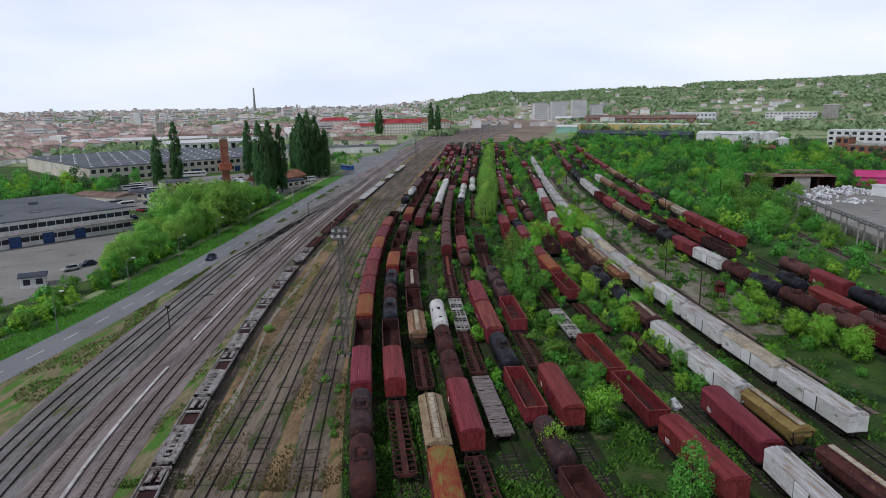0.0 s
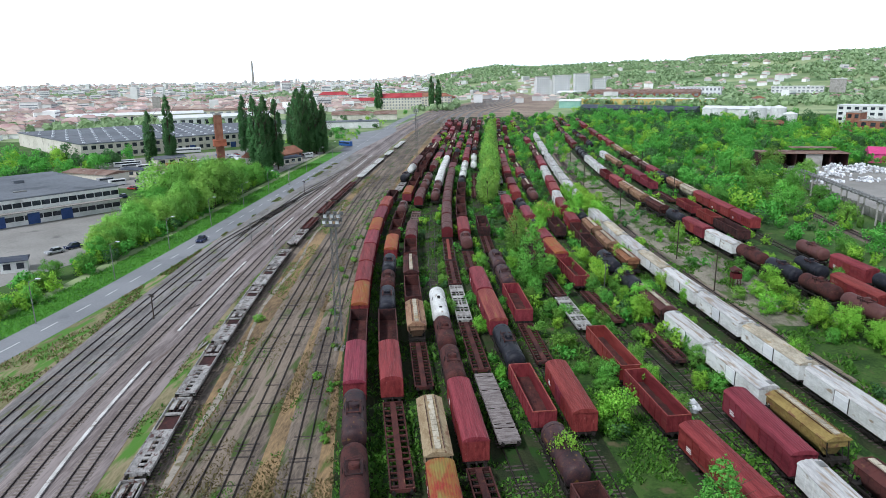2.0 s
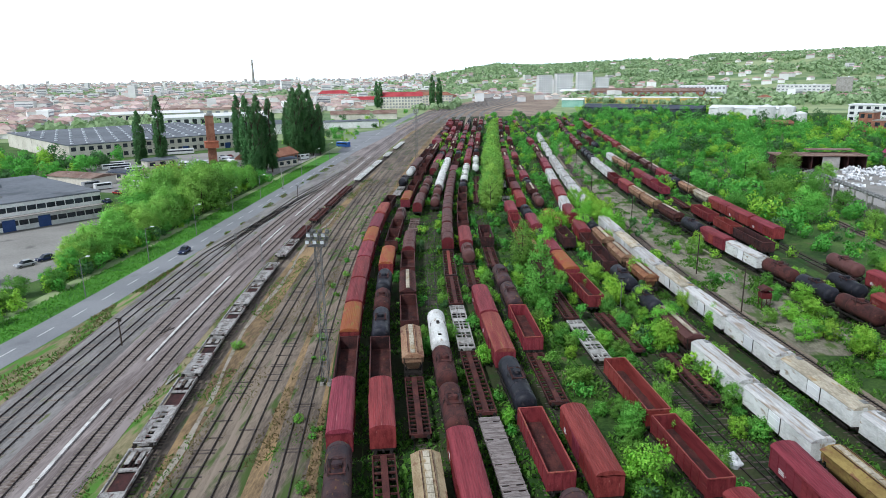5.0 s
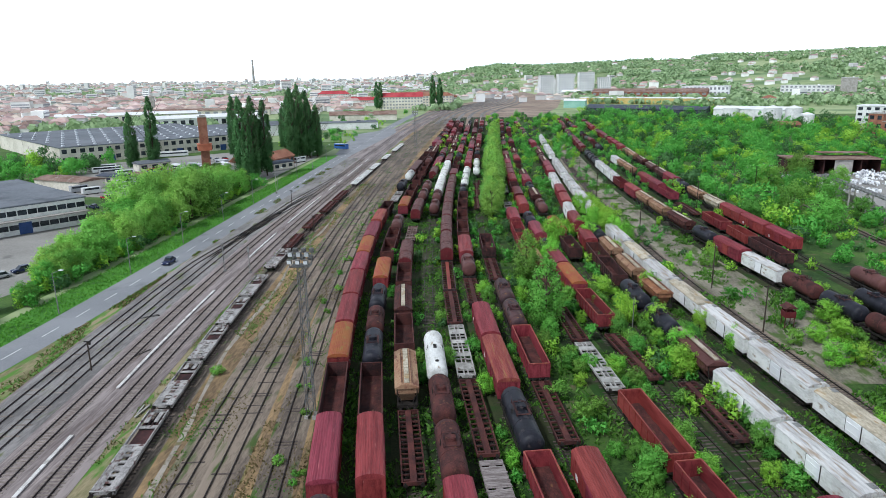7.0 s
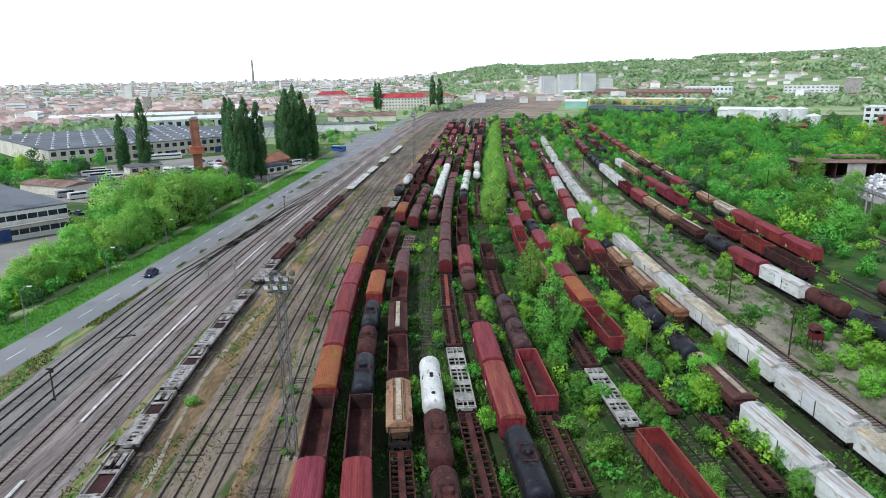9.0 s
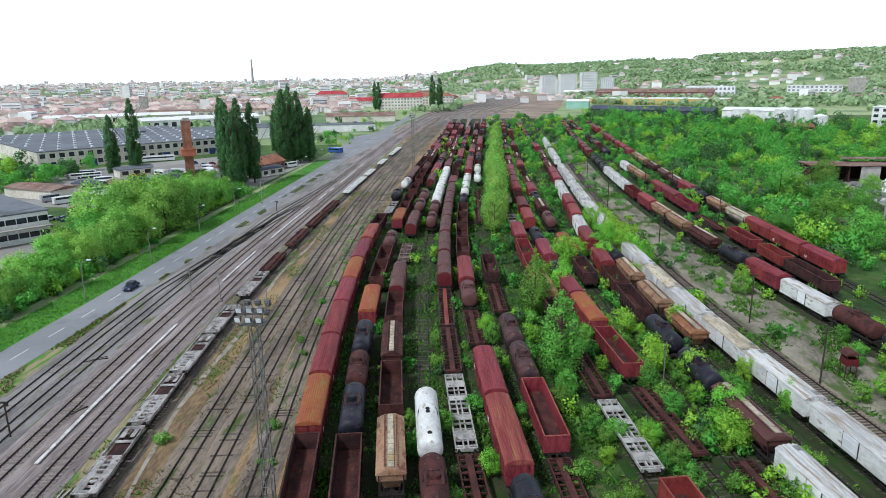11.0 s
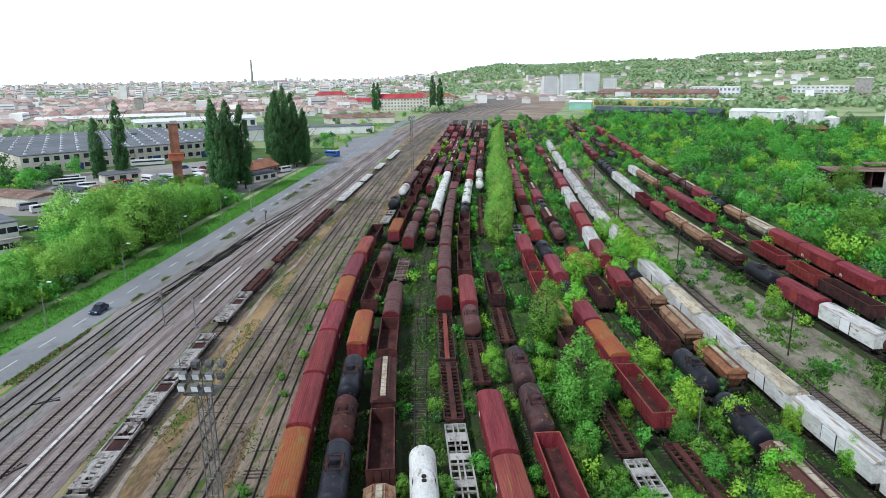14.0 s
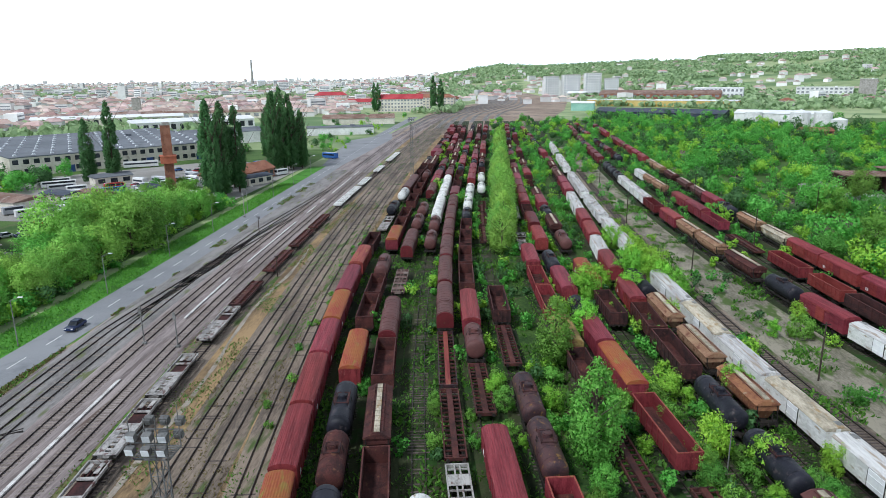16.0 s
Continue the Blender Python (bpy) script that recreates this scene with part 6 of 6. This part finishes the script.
# factory hall with many roof lights
hall = building("factory_hall", "long cream factory hall with grey roof", -211.8, 395.9, 107, 120, 8.0, 48, PLASTER, ROOF_GREY, "flat", 2, 26, GLASS, "f", 3, (-30, 5, 30))
bm = bmesh.new()
prism(bm, [(-0.75, 0), (0.75, 0), (0.4, 0.6), (-0.4, 0.6)], -0.75, 0.75)
me_light = mesh_of("roof_light", bm, GLAZED)
for i in range(14):
    for j in range(9):
        part("roof_light", me_light, GLAZED, hall).location = (-50 + i * 7.4 + (j % 2) * 3.6, -54 + j * 13.2, 8.38)

building("shed", "low open shed with rusty grey roof", -157.8, 250.5, 25, 11, 3.4, -21, PLASTER, ROOF_RUST, "gable", 1, 0, rise=1.0)
for x, y, w, d, rz in ((-133, 262, 16, 8, -30), (-120, 275, 11, 7, -30), (-104, 254, 13, 7, -40), (-96, 246, 11, 6, -45), (-146, 262, 12, 7, -20), (-92, 300, 12, 8, 60)):
    building("lean_to", "low flat-roofed workshop with patched dark roof", x, y, w, d, 3.0, rz, PLASTER, ROOF_RUST if w > 12 else ROOF_BLUE, "gable", 1, 3, rise=0.8)
building("house", "small house with a worn tiled roof", -105.0, 300.0, 14, 9, 3.6, 60, PLASTER, ROOF_TILE, "gable", 1, 4)
building("house", "low brown-roofed building behind poplars", -96.0, 312.0, 16, 9, 3.8, 75, BRICK, ROOF_TILE, "gable", 1, 4)
building("shed", "small white hut with dark roof", -101.0, 120.0, 5, 4, 2.6, 30, PLASTER_W, ROOF_BLUE, "gable", 1, 2, rise=0.7)
building("hall", "white industrial hall with pale roof", -160.0, 470.0, 70, 26, 7, 40, PLASTER_W, ROOF_GREY, "gable", 1, 0, rise=2)
building("hall", "white industrial hall with pale roof", -230.0, 560.0, 90, 26, 8, 35, PLASTER_W, ROOF_WHITE, "gable", 1, 14, rise=2)
building("hall", "low white workshop near the road", -105.0, 520.0, 46, 18, 5, 15, PLASTER_W, ROOF_GREY, "flat", 1, 0)
building("hall", "low white workshop near the road", -110.0, 620.0, 60, 20, 5, 10, PLASTER, ROOF_RUST, "gable", 1, 0)
building("hall", "long low hall with white roof", -330.0, 620.0, 120, 24, 7, 25, PLASTER, ROOF_WHITE, "gable", 1, 18, rise=2)
building("hall", "long low building with brown roof", -300.0, 700.0, 150, 16, 6, 12, PLASTER, ROOF_RUST, "gable", 1, 18, rise=2)
building("apartment_house", "cream apartment house with bright red roof", -97.0, 800.0, 50, 14, 14, 8, PLASTER, ROOF_RED, "gable", 4, 14, rise=5)
building("apartment_house", "cream building with red roof", -232.0, 1050.0, 48, 14, 11, 8, PLASTER, ROOF_RED, "hip", 4, 18, rise=5)
building("apartment_house", "low building with red roof", -158.0, 900.0, 34, 12, 7, 8, PLASTER, ROOF_RED, "gable", 2, 12, rise=4)
building("apartment_house", "pale apartment house beside the station", -62.0, 860.0, 46, 14, 13, -6, PLASTER, ROOF_TILE, "hip", 4, 11, rise=4)

# beyond the far right of the yard
building("long_hall", "long low hall with dark blue roof", 150.0, 650.0, 112, 26, 6, -32, ROOF_BLUE, ROOF_BLUE, "gable", 1, 0, rise=3)
building("shed", "mint green sheet-metal shed", 103.0, 792.0, 24, 16, 8, -15, surface("mint_cladding", (0.22, 0.42, 0.34), (0.32, 0.52, 0.44), 0.1, 0.8, 1.0), ROOF_WHITE, "gable", 1, 0, rise=2)
building("factory", "yellow and white industrial hall", 205.0, 870.0, 170, 34, 7, -26, YELLOW, ROOF_WHITE, "flat", 1, 0)
building("factory", "long brick-red factory hall", 225.0, 960.0, 150, 40, 12, -20, ROOF_TILE, ROOF_RUST, "gable", 2, 18, rise=4)
building("office", "white and blue modern hall", 300.0, 960.0, 60, 30, 18, -22, ROOF_WHITE, ROOF_WHITE, "flat", 3, 12)
building("office", "white four-storey office block", 445.0, 985.0, 66, 16, 17, -28, PLASTER_W, ROOF_WHITE, "flat", 4, 12)
building("tower", "grey windowless tower block", 500.0, 985.0, 20, 16, 26, -28, CONCRETE, ROOF_WHITE, "flat", 3, 0)
building("brick_factory", "long orange brick factory wing with square windows", 253.3, 403.7, 46, 18, 9.5, -48.6, BRICK, CONCRETE, "flat", 2, 9, GLASS, "f")
building("brick_tower", "orange brick stair tower at the end of a factory", 232.4, 421.3, 8, 10, 14, -48.6, BRICK, CONCRETE, "flat", 3, 2, GLASS, "fl")
building("white_house", "white modern block behind the brick factory", 276.0, 480.0, 44, 18, 15, -40, PLASTER_W, ROOF_WHITE, "flat", 4, 9)
building("shed", "low brick shed with red roof", 204.0, 481.0, 18, 10, 3.6, -8, BRICK, ROOF_TILE, "gable", 1, 4, rise=2.0)
building("square_tower", "square grey concrete tower over low roofs", -372.0, 748.0, 8, 8, 19, 20, CONCRETE, CONCRETE, "flat", 4, 0)
for x, y, w, rz in ((-116, 246, 14, 58), (-150, 300, 14, 48)):
    building("shed", "low workshop with worn grey roof in the vehicle yard", x, y, w, 7, 3.2, rz, PLASTER, ROOF_GREY, "gable", 1, 3, rise=1.2)
building("warehouse", "white-roofed warehouse behind storage tanks", 220.0, 574.0, 60, 24, 9, -31, PLASTER_W, ROOF_WHITE, "gable", 1, 0, rise=2)


def storage_tank(x, y, r, h):
    root = tagged(new("storage_tank"), "white cylindrical storage tank", "tank", "storage tanks")
    root.location = (x, y, 0)
    bm = bmesh.new()
    rod(bm, (0, 0, 0), (0, 0, h), r, 24)
    for i in range(1, 4):
        rod(bm, (0, 0, h * i / 4 - 0.1), (0, 0, h * i / 4 + 0.1), r + 0.06, 24)
    part("shell", bm, PLASTER_W, root)
    bm = bmesh.new()
    rod(bm, (0, 0, h), (0, 0, h + r * 0.3), r + 0.1, 24, 0.3)
    part("roof", bm, ROOF_WHITE, root)


for x, y, r, h in ((215, 529, 6.3, 12), (229, 526, 5.8, 12), (226, 498, 4.8, 9), (199, 570, 6, 10)):
    storage_tank(x, y, r, h)
for x, y, w, h, rz in ((98, 1120, 22, 34, 10), (128, 1118, 26, 36, 10), (160, 1112, 24, 38, 5), (190, 1120, 20, 30, 0), (110, 1180, 40, 28, 5)):
    building("apartment_block", "pale tall apartment block below the hill", x, y, w, 14, h, rz, PLASTER_W, CONCRETE, "flat", 10, 6)
house_rng = random.Random(31)
for i in range(46):
    side = i % 3
    x, y = (house_rng.uniform(122, 330), house_rng.uniform(800, 1260)) if side else (house_rng.uniform(-110, -45), house_rng.uniform(900, 1350))
    if 820 < y < 990 and x > 150 or (90 < x < 210 and 1100 < y < 1190):
        continue
    building("town_house", "low town house near the station", x, y, house_rng.uniform(12, 30), house_rng.uniform(9, 15), house_rng.uniform(4, 9), house_rng.uniform(-30, 30), house_rng.choice((PLASTER, PLASTER_W, BRICK)), house_rng.choice((ROOF_TILE, ROOF_RUST, ROOF_WHITE, ROOF_GREY)), house_rng.choice(("hip", "gable", "flat")), 2, 4, rise=3)


def chimney():
    root = tagged(new("brick_chimney"), "square brick tower with a red boxed gallery", "tower")
    root.matrix_basis = pose(-117.6, 283.5, 0, 0, 0, 28)
    bm = bmesh.new()
    box(bm, 0, 0, 12, 3.0, 3.0, 24)
    for sx in (-1, 1):
        for sy in (-1, 1):
            box(bm, sx * 1.4, sy * 1.4, 12, 0.5, 0.5, 24.2)
    part("shaft", bm, BRICK, root)
    bm = bmesh.new()
    box(bm, 0, 0, 11.6, 5.4, 5.4, 2.6)
    box(bm, 0, 0, 12.95, 5.8, 5.8, 0.25)
    part("gallery", bm, surface("red_brick_band", (0.34, 0.10, 0.06), (0.46, 0.16, 0.09), 0.5, 0.9, 3.0), root, "red boxed gallery")
    bm = bmesh.new()
    box(bm, 0, 0, 24.2, 3.5, 3.5, 0.4)
    box(bm, 0.3, 0, 24.7, 2.4, 2.4, 0.6)
    part("cap", bm, CONCRETE, root)


chimney()


def city():
    """The town to the horizon: hundreds of houses and blocks, each with its roof."""
    rng = random.Random(12)
    roofs, blocks = ([], []), ([], [])
    wv, wf = [], []
    for i in range(7000):
        r = 470 + 3600 * rng.random() ** 1.25
        az = rng.uniform(-42, -4) if rng.random() < 0.80 else rng.uniform(-4, 36)
        if az > -4 and (r < 950 or r > 2300):
            continue
        if az > -10 and r < 900:
            continue
        x, y = r * math.sin(radians(az)), r * math.cos(radians(az))
        if x > -130 and az < -4 and y < 760:
            continue
        if -335 < x < -120 and 300 < y < 720:
            continue
        z = land(x, y)
        if az > -4 and rng.random() < 0.15:
            continue
        tall = rng.random() < (0.27 if r > 1300 and az < -4 else 0.04)
        a = radians(rng.choice((8, 98, 20, 110, 35)) + rng.uniform(-5, 5))
        if tall:
            w, d, h = rng.uniform(10, 22), rng.uniform(8, 12), rng.uniform(8, 15) if rng.random() < 0.95 else rng.uniform(18, 27)
        else:
            w, d, h = rng.uniform(8, 18), rng.uniform(7, 10), rng.uniform(3.2, 7)
        c, s = math.cos(a), math.sin(a)
        P = lambda px, py, pz: (x + px * c - py * s, y + px * s + py * c, z + pz)
        V, F = blocks
        k = len(V)
        V += [P(sx * w / 2, sy * d / 2, zz) for zz in (-2, h) for sx, sy in ((-1, -1), (1, -1), (1, 1), (-1, 1))]
        F += [(k, k + 1, k + 5, k + 4), (k + 1, k + 2, k + 6, k + 5), (k + 2, k + 3, k + 7, k + 6), (k + 3, k, k + 4, k + 7), (k + 4, k + 5, k + 6, k + 7)]
        if tall:
            rows = int(h / 3)
            for j in range(rows):
                zz = 1.2 + j * 3.0
                k = len(wv)
                wv += [P(-w / 2 + 0.8, -d / 2 - 0.15, zz), P(w / 2 - 0.8, -d / 2 - 0.15, zz), P(w / 2 - 0.8, -d / 2 - 0.15, zz + 1.3), P(-w / 2 + 0.8, -d / 2 - 0.15, zz + 1.3)]
                wf.append((k, k + 1, k + 2, k + 3))
        if not tall or rng.random() < 0.35:
            V, F = roofs
            k = len(V)
            rise = d * 0.32
            V += [P(-w / 2 - 0.5, -d / 2 - 0.5, h + 0.02), P(w / 2 + 0.5, -d / 2 - 0.5, h + 0.02), P(w / 2 + 0.5, d / 2 + 0.5, h + 0.02), P(-w / 2 - 0.5, d / 2 + 0.5, h + 0.02), P(-w / 2 + d * 0.3, 0, h + rise), P(w / 2 - d * 0.3, 0, h + rise)]
            F += [(k, k + 1, k + 5, k + 4), (k + 1, k + 2, k + 5), (k + 2, k + 3, k + 4, k + 5), (k + 3, k, k + 4)]
    # walls whitened and terracotta greyed: distance haze is part of both colours
    wallmat = surface("hazed_town_walls", (0.66, 0.64, 0.62), (0.82, 0.81, 0.80), 0.004, 0.9, 0.05, None, 0, 0.0, islands=True, vary=0.25, spread=0.03)
    roofmat = surface("town_roofs", (0.33, 0.22, 0.19), (0.52, 0.42, 0.38), 0.01, 0.9, 0.05, None, 0, 0.0, islands=True, vary=0.35, spread=0.03)
    sheet("town_houses", *blocks, wallmat, "pale houses and apartment blocks of the town", "stuff", "town")
    sheet("town_roofs", *roofs, roofmat, "terracotta roofs of the town", "stuff", "roofs")
    sheet("town_windows", wv, wf, HAZED_GLASS, "rows of windows on far blocks", "stuff", "windows")


city()


def tv_tower():
    root = tagged(new("tall_chimney"), "very tall pale concrete chimney over the town", "chimney")
    root.location = (-830, 2440, 0)
    bm = bmesh.new()
    rod(bm, (0, 0, 0), (0, 0, 92), 5, 16, 2.6)
    part("shaft", bm, CONCRETE, root)
    bm = bmesh.new()
    rod(bm, (0, 0, 92), (0, 0, 94), 3.0, 16)
    part("rim", bm, CONCRETE, root)


tv_tower()


# ---- vehicles ----
def car(name, paint_mat, x, y, rz, label, L=4.2, H=1.45):
    root = tagged(new(name), label, "car")
    root.matrix_basis = pose(x, y, 0.08, 0, 0, rz)
    bm = bmesh.new()
    prism(bm, [(-0.82, 0.28), (0.82, 0.28), (0.85, 0.6), (0.80, 0.86), (-0.80, 0.86), (-0.85, 0.6)], -L / 2, L / 2)
    bmesh.ops.bevel(bm, geom=bm.edges, offset=0.08, segments=1, affect="EDGES")
    part("body", bm, paint_mat, root)
    bm = bmesh.new()
    a = [bm.verts.new(p) for p in ((-0.74, -L * 0.40, 0.84), (0.74, -L * 0.40, 0.84), (0.74, L * 0.24, 0.84), (-0.74, L * 0.24, 0.84))]
    b = [bm.verts.new(p) for p in ((-0.60, -L * 0.27, H - 0.03), (0.60, -L * 0.27, H - 0.03), (0.60, L * 0.08, H - 0.03), (-0.60, L * 0.08, H - 0.03))]
    for i in range(4):
        bm.faces.new((a[i], a[(i + 1) % 4], b[(i + 1) % 4], b[i]))
    bm.faces.new(b)
    part("glasshouse", bm, GLASS, root, "dark car glass")
    bm = bmesh.new()
    box(bm, 0, -L * 0.095, H, 1.24, L * 0.37, 0.06)
    part("roof", bm, paint_mat, root)
    for sx in (-0.78, 0.78):
        for sy in (-L * 0.31, L * 0.31):
            bm = bmesh.new()
            rod(bm, (sx - 0.1, sy, 0.3), (sx + 0.1, sy, 0.3), 0.3, 14)
            w = part("wheel", bm, TYRE, root)
            if y < 180:
                bm = bmesh.new()
                rod(bm, (sx - 0.11, sy, 0.3), (sx + 0.11, sy, 0.3), 0.17, 10)
                part("rim", bm, GALV, w)
        bm = bmesh.new()
        box(bm, sx * 0.75, L / 2, 0.66, 0.36, 0.06, 0.14)
        part("headlight", bm, ROOF_WHITE, root)
    return root


car("car", CARPAINT["navy"], -70.0, 146.0, 182, "dark blue car driving on the road")
car("car", CARPAINT["white"], -104.0, 108.5, 70, "white car parked on the forecourt")
car("car", CARPAINT["silver"], -101.0, 134.0, 150, "silver car parked beside the bushes")
car("car", CARPAINT["navy"], -99.5, 139.0, 150, "dark car parked beside the bushes")


def bus(name, mat, x, y, rz, L, label, H=3.0):
    root = tagged(new(name), label, name)
    root.matrix_basis = pose(x, y, 0.05, 0, 0, rz)
    bm = bmesh.new()
    prism(bm, [(-1.2, 0.4), (1.2, 0.4), (1.22, 2.0), (1.1, H), (-1.1, H), (-1.22, 2.0)], -L / 2, L / 2)
    part("body", bm, mat, root)
    bm = bmesh.new()
    for sx in (-1, 1):
        box(bm, sx * 1.2, 0, 2.0, 0.06, L - 1.0, 0.7)
    box(bm, 0, L / 2, 1.9, 1.9, 0.06, 0.9)
    part("window_band", bm, GLASS, root, "dark bus glass")
    for sx in (-1.05, 1.05):
        for sy in (-L * 0.3, L * 0.3):
            bm = bmesh.new()
            rod(bm, (sx - 0.15, sy, 0.45), (sx + 0.15, sy, 0.45), 0.45, 14)
            part("wheel", bm, TYRE, root)


bus("truck", CARPAINT["blue"], -79.5, 378.0, 60, 8.5, "blue and white truck parked at the fork")
vr = random.Random(9)
for i in range(40):
    x, y = vr.uniform(-140, -92), vr.uniform(240, 335)
    if -112 < x and y > 292:
        continue
    if vr.random() < 0.25:
        bus("bus", vr.choice((CARPAINT["white"], CARPAINT["silver"], CARPAINT["white"])), x, y, 60 + vr.uniform(-8, 8), vr.uniform(6, 11), "parked coach in the crowded yard")
    else:
        car("car", vr.choice(list(CARPAINT.values())), x, y, vr.choice((60, 150)) + vr.uniform(-8, 8), "car parked in the crowded yard")
bus("bus", CARPAINT["white"], -162.0, 347.0, -61, 15.0, "long white coach parked along the factory hall")
for x, y, rz, L, c in ((-172, 297, -55, 12, "white"), (-166, 291, -55, 12, "white"), (-160, 283, -50, 9, "silver"), (-136, 277, -50, 8, "blue"), (-128, 281, -40, 6, "silver"), (-122, 268, -60, 6, "white"),
                       (-111, 261, -62, 6, "white"), (-116, 258, -62, 5.5, "silver"), (-106, 265, -58, 6, "white"), (-141, 286, -50, 7, "red"), (-124, 292, -20, 7, "white"), (-146, 271, -50, 6, "white"),
                       (-128, 252, -50, 6, "white"), (-133, 248, -50, 6, "silver"), (-139, 256, -50, 6, "white"), (-152, 280, -55, 7, "white"), (-120, 244, -60, 5.5, "white"), (-126, 240, -60, 5.5, "navy"), (-148, 240, -40, 6, "silver"), (-141, 236, -40, 6, "white"), (-88, 322, 150, 6, "white"), (-100, 356, -60, 7, "blue"), (-92, 364, -60, 7, "white"), (-106, 350, -60, 6, "blue")):
    bus("van", CARPAINT[c], x, y, rz, L, "van or light truck parked in the crowded yard", 2.5)
for i in range(9):
    car("car", vr.choice(list(CARPAINT.values())), -118 + vr.uniform(-12, 12), 215 + vr.uniform(-12, 12), vr.choice((60, 150)) + vr.uniform(-8, 8), "car parked behind the warehouse")


# ---- scrap yard ----
def scrap_shed():
    root = tagged(new("open_shed"), "open-fronted shed with rusty sheet roof", "shed")
    root.matrix_basis = pose(136.5, 279.5, 0.05, 0, 0, -4)
    bm = bmesh.new()
    box(bm, 0, 5, 3, 34, 0.3, 6)
    part("wall", bm, PAINT["dark"], root)
    for i in range(6):
        bm = bmesh.new()
        box(bm, -17 + i * 6.8, -0.15, 3, 0.3, 9.7, 6)
        part("bay_wall", bm, PAINT["dark"], root)
    bm = bmesh.new()
    box(bm, 0, 0, 6.2, 35, 12, 0.3)
    for i in range(18):
        box(bm, -17 + i * 2.0, 0, 6.4, 0.2, 12, 0.15)
    box(bm, 6.5, 5.5, 7.6, 18, 5, 0.3)
    part("roof", bm, ROOF_RUST, root)
    bm = bmesh.new()
    box(bm, 3.6, -5.2, 2.9, 6.6, 0.2, 5.8)
    part("panel", bm, CONCRETE, root, "pale sheet panel closing two bays")


scrap_shed()


def bale_heap(x, y, w, d, h, seed, label, mat):
    rng = random.Random(seed)
    bm = bmesh.new()
    for i in range(70):
        a, b = rng.gauss(0, 0.3), rng.gauss(0, 0.3)
        z = max(0.3, h * (1 - a * a * 3 - b * b * 3) * rng.random())
        s = rng.uniform(0.5, 1.3)
        m = pose(a * w, b * d, z, rng.uniform(0, 90), rng.uniform(0, 90), rng.uniform(0, 90)) @ Matrix.Diagonal((s, s * 0.8, s * 0.7, 1))
        bmesh.ops.create_cube(bm, size=1.0, matrix=m)
    bmesh.ops.bevel(bm, geom=bm.edges, offset=0.12, segments=1, affect="EDGES")
    ob = new("scrap_heap", mesh_of("scrap_heap", bm, mat))
    ob.location = (x, y, 0.05)
    tagged(ob, label, "scrap heap", "scrap heaps", "stuff")


for i, (x, y, w, d, h) in enumerate(((146, 269, 12, 7, 3), (134, 252, 13, 7, 2.5), (151, 262, 8, 6, 2), (158, 272, 12, 7, 2.5), (164, 262, 10, 8, 2), (120, 268, 7, 5, 2.5), (143, 240, 8, 5, 1.5), (128, 236, 10, 5, 1.5))):
    bale_heap(x, y, w, d, h, i, "heap of white plastic bales and scrap", BAGS)
bale_heap(126, 277, 8, 4, 5, 31, "dark heap of scrap metal under the shed", STEEL_DARK)
bale_heap(27.0, 61.0, 0.9, 0.9, 0.8, 40, "white plastic rubbish lying in the weeds", BAGS)
building("tent_hall", "bright pink tarpaulin hall in the scrap yard", 188.0, 292.0, 30, 14, 4, -22, PINK, PINK, "gable", 1, 0, rise=2.5)
building("container", "long white container beside the scrap heaps", 166.0, 252.0, 18, 4, 4, -70, ROOF_WHITE, ROOF_WHITE, "flat", 1, 0)
building("stone_ruin", "small grey concrete ruin among bushes", 104.0, 262.0, 8, 6, 5, 20, CONCRETE, CONCRETE, "flat", 1, 0)


def pipeline():
    root = tagged(new("pipeline"), "raised grey twin pipeline on concrete supports", "pipeline")
    a, b = Vector((112.0, 232.0, 6.0)), Vector((102.5, 130.0, 6.0))
    for off, r in ((-0.6, 0.32), (0.6, 0.42)):
        bm = bmesh.new()
        rod(bm, a + Vector((off, 0, 0.5)), b + Vector((off, 0, 0.5)), r, 12)
        part("pipe", bm, GALV, root)
    n = 9
    for i in range(n + 1):
        p = a.lerp(b, i / n)
        bm = bmesh.new()
        for off in (-0.8, 0.8):
            box(bm, p.x + off, p.y, 3.0, 0.35, 0.35, 6.0)
        box(bm, p.x, p.y, 6.0, 2.6, 0.45, 0.35)
        part("support", bm, CONCRETE, root)
    bm = bmesh.new()
    for i in range(46):
        p = a.lerp(b, (i + 0.5) / 46)
        box(bm, p.x, p.y, 6.55, 2.2, 0.2, 0.7)
    part("collar", bm, GALV, root)


pipeline()


def yard_wall():
    root = tagged(new("concrete_wall"), "pale concrete panel wall round the scrap yard", "wall")
    bm = bmesh.new()
    box(bm, 0, 0, 1.3, 0.16, 3.9, 2.6)
    box(bm, 0, 1.95, 1.4, 0.28, 0.22, 2.8)
    me = mesh_of("panel", bm, CONCRETE)
    for i in range(26):
        t = i / 25
        part("panel", me, CONCRETE, root).matrix_basis = pose(114.5 - 8.6 * t, 228 - 102 * t, 0.05, 0, 0, -4.8)


yard_wall()

# litter and pieces of old iron beside the tracks
for x, y, rz in ((-51.0, 96.5, 70), (-42.0, 79.0, 85), (-57.5, 112.0, 30), (-38.5, 66.0, 60)):
    bm = bmesh.new()
    box(bm, 0, 0, 0.1, 3.2, 0.25, 0.14)
    box(bm, 0.4, 0.5, 0.08, 2.4, 0.2, 0.12, 0.2)
    ob = new("rail_scrap", mesh_of("rail_scrap", bm, CONCRETE if rz > 80 else STEEL_DARK))
    ob.matrix_basis = pose(x, y, 0.1, 0, 0, rz)
    tagged(ob, "short lengths of old beam lying in grass", "beam")
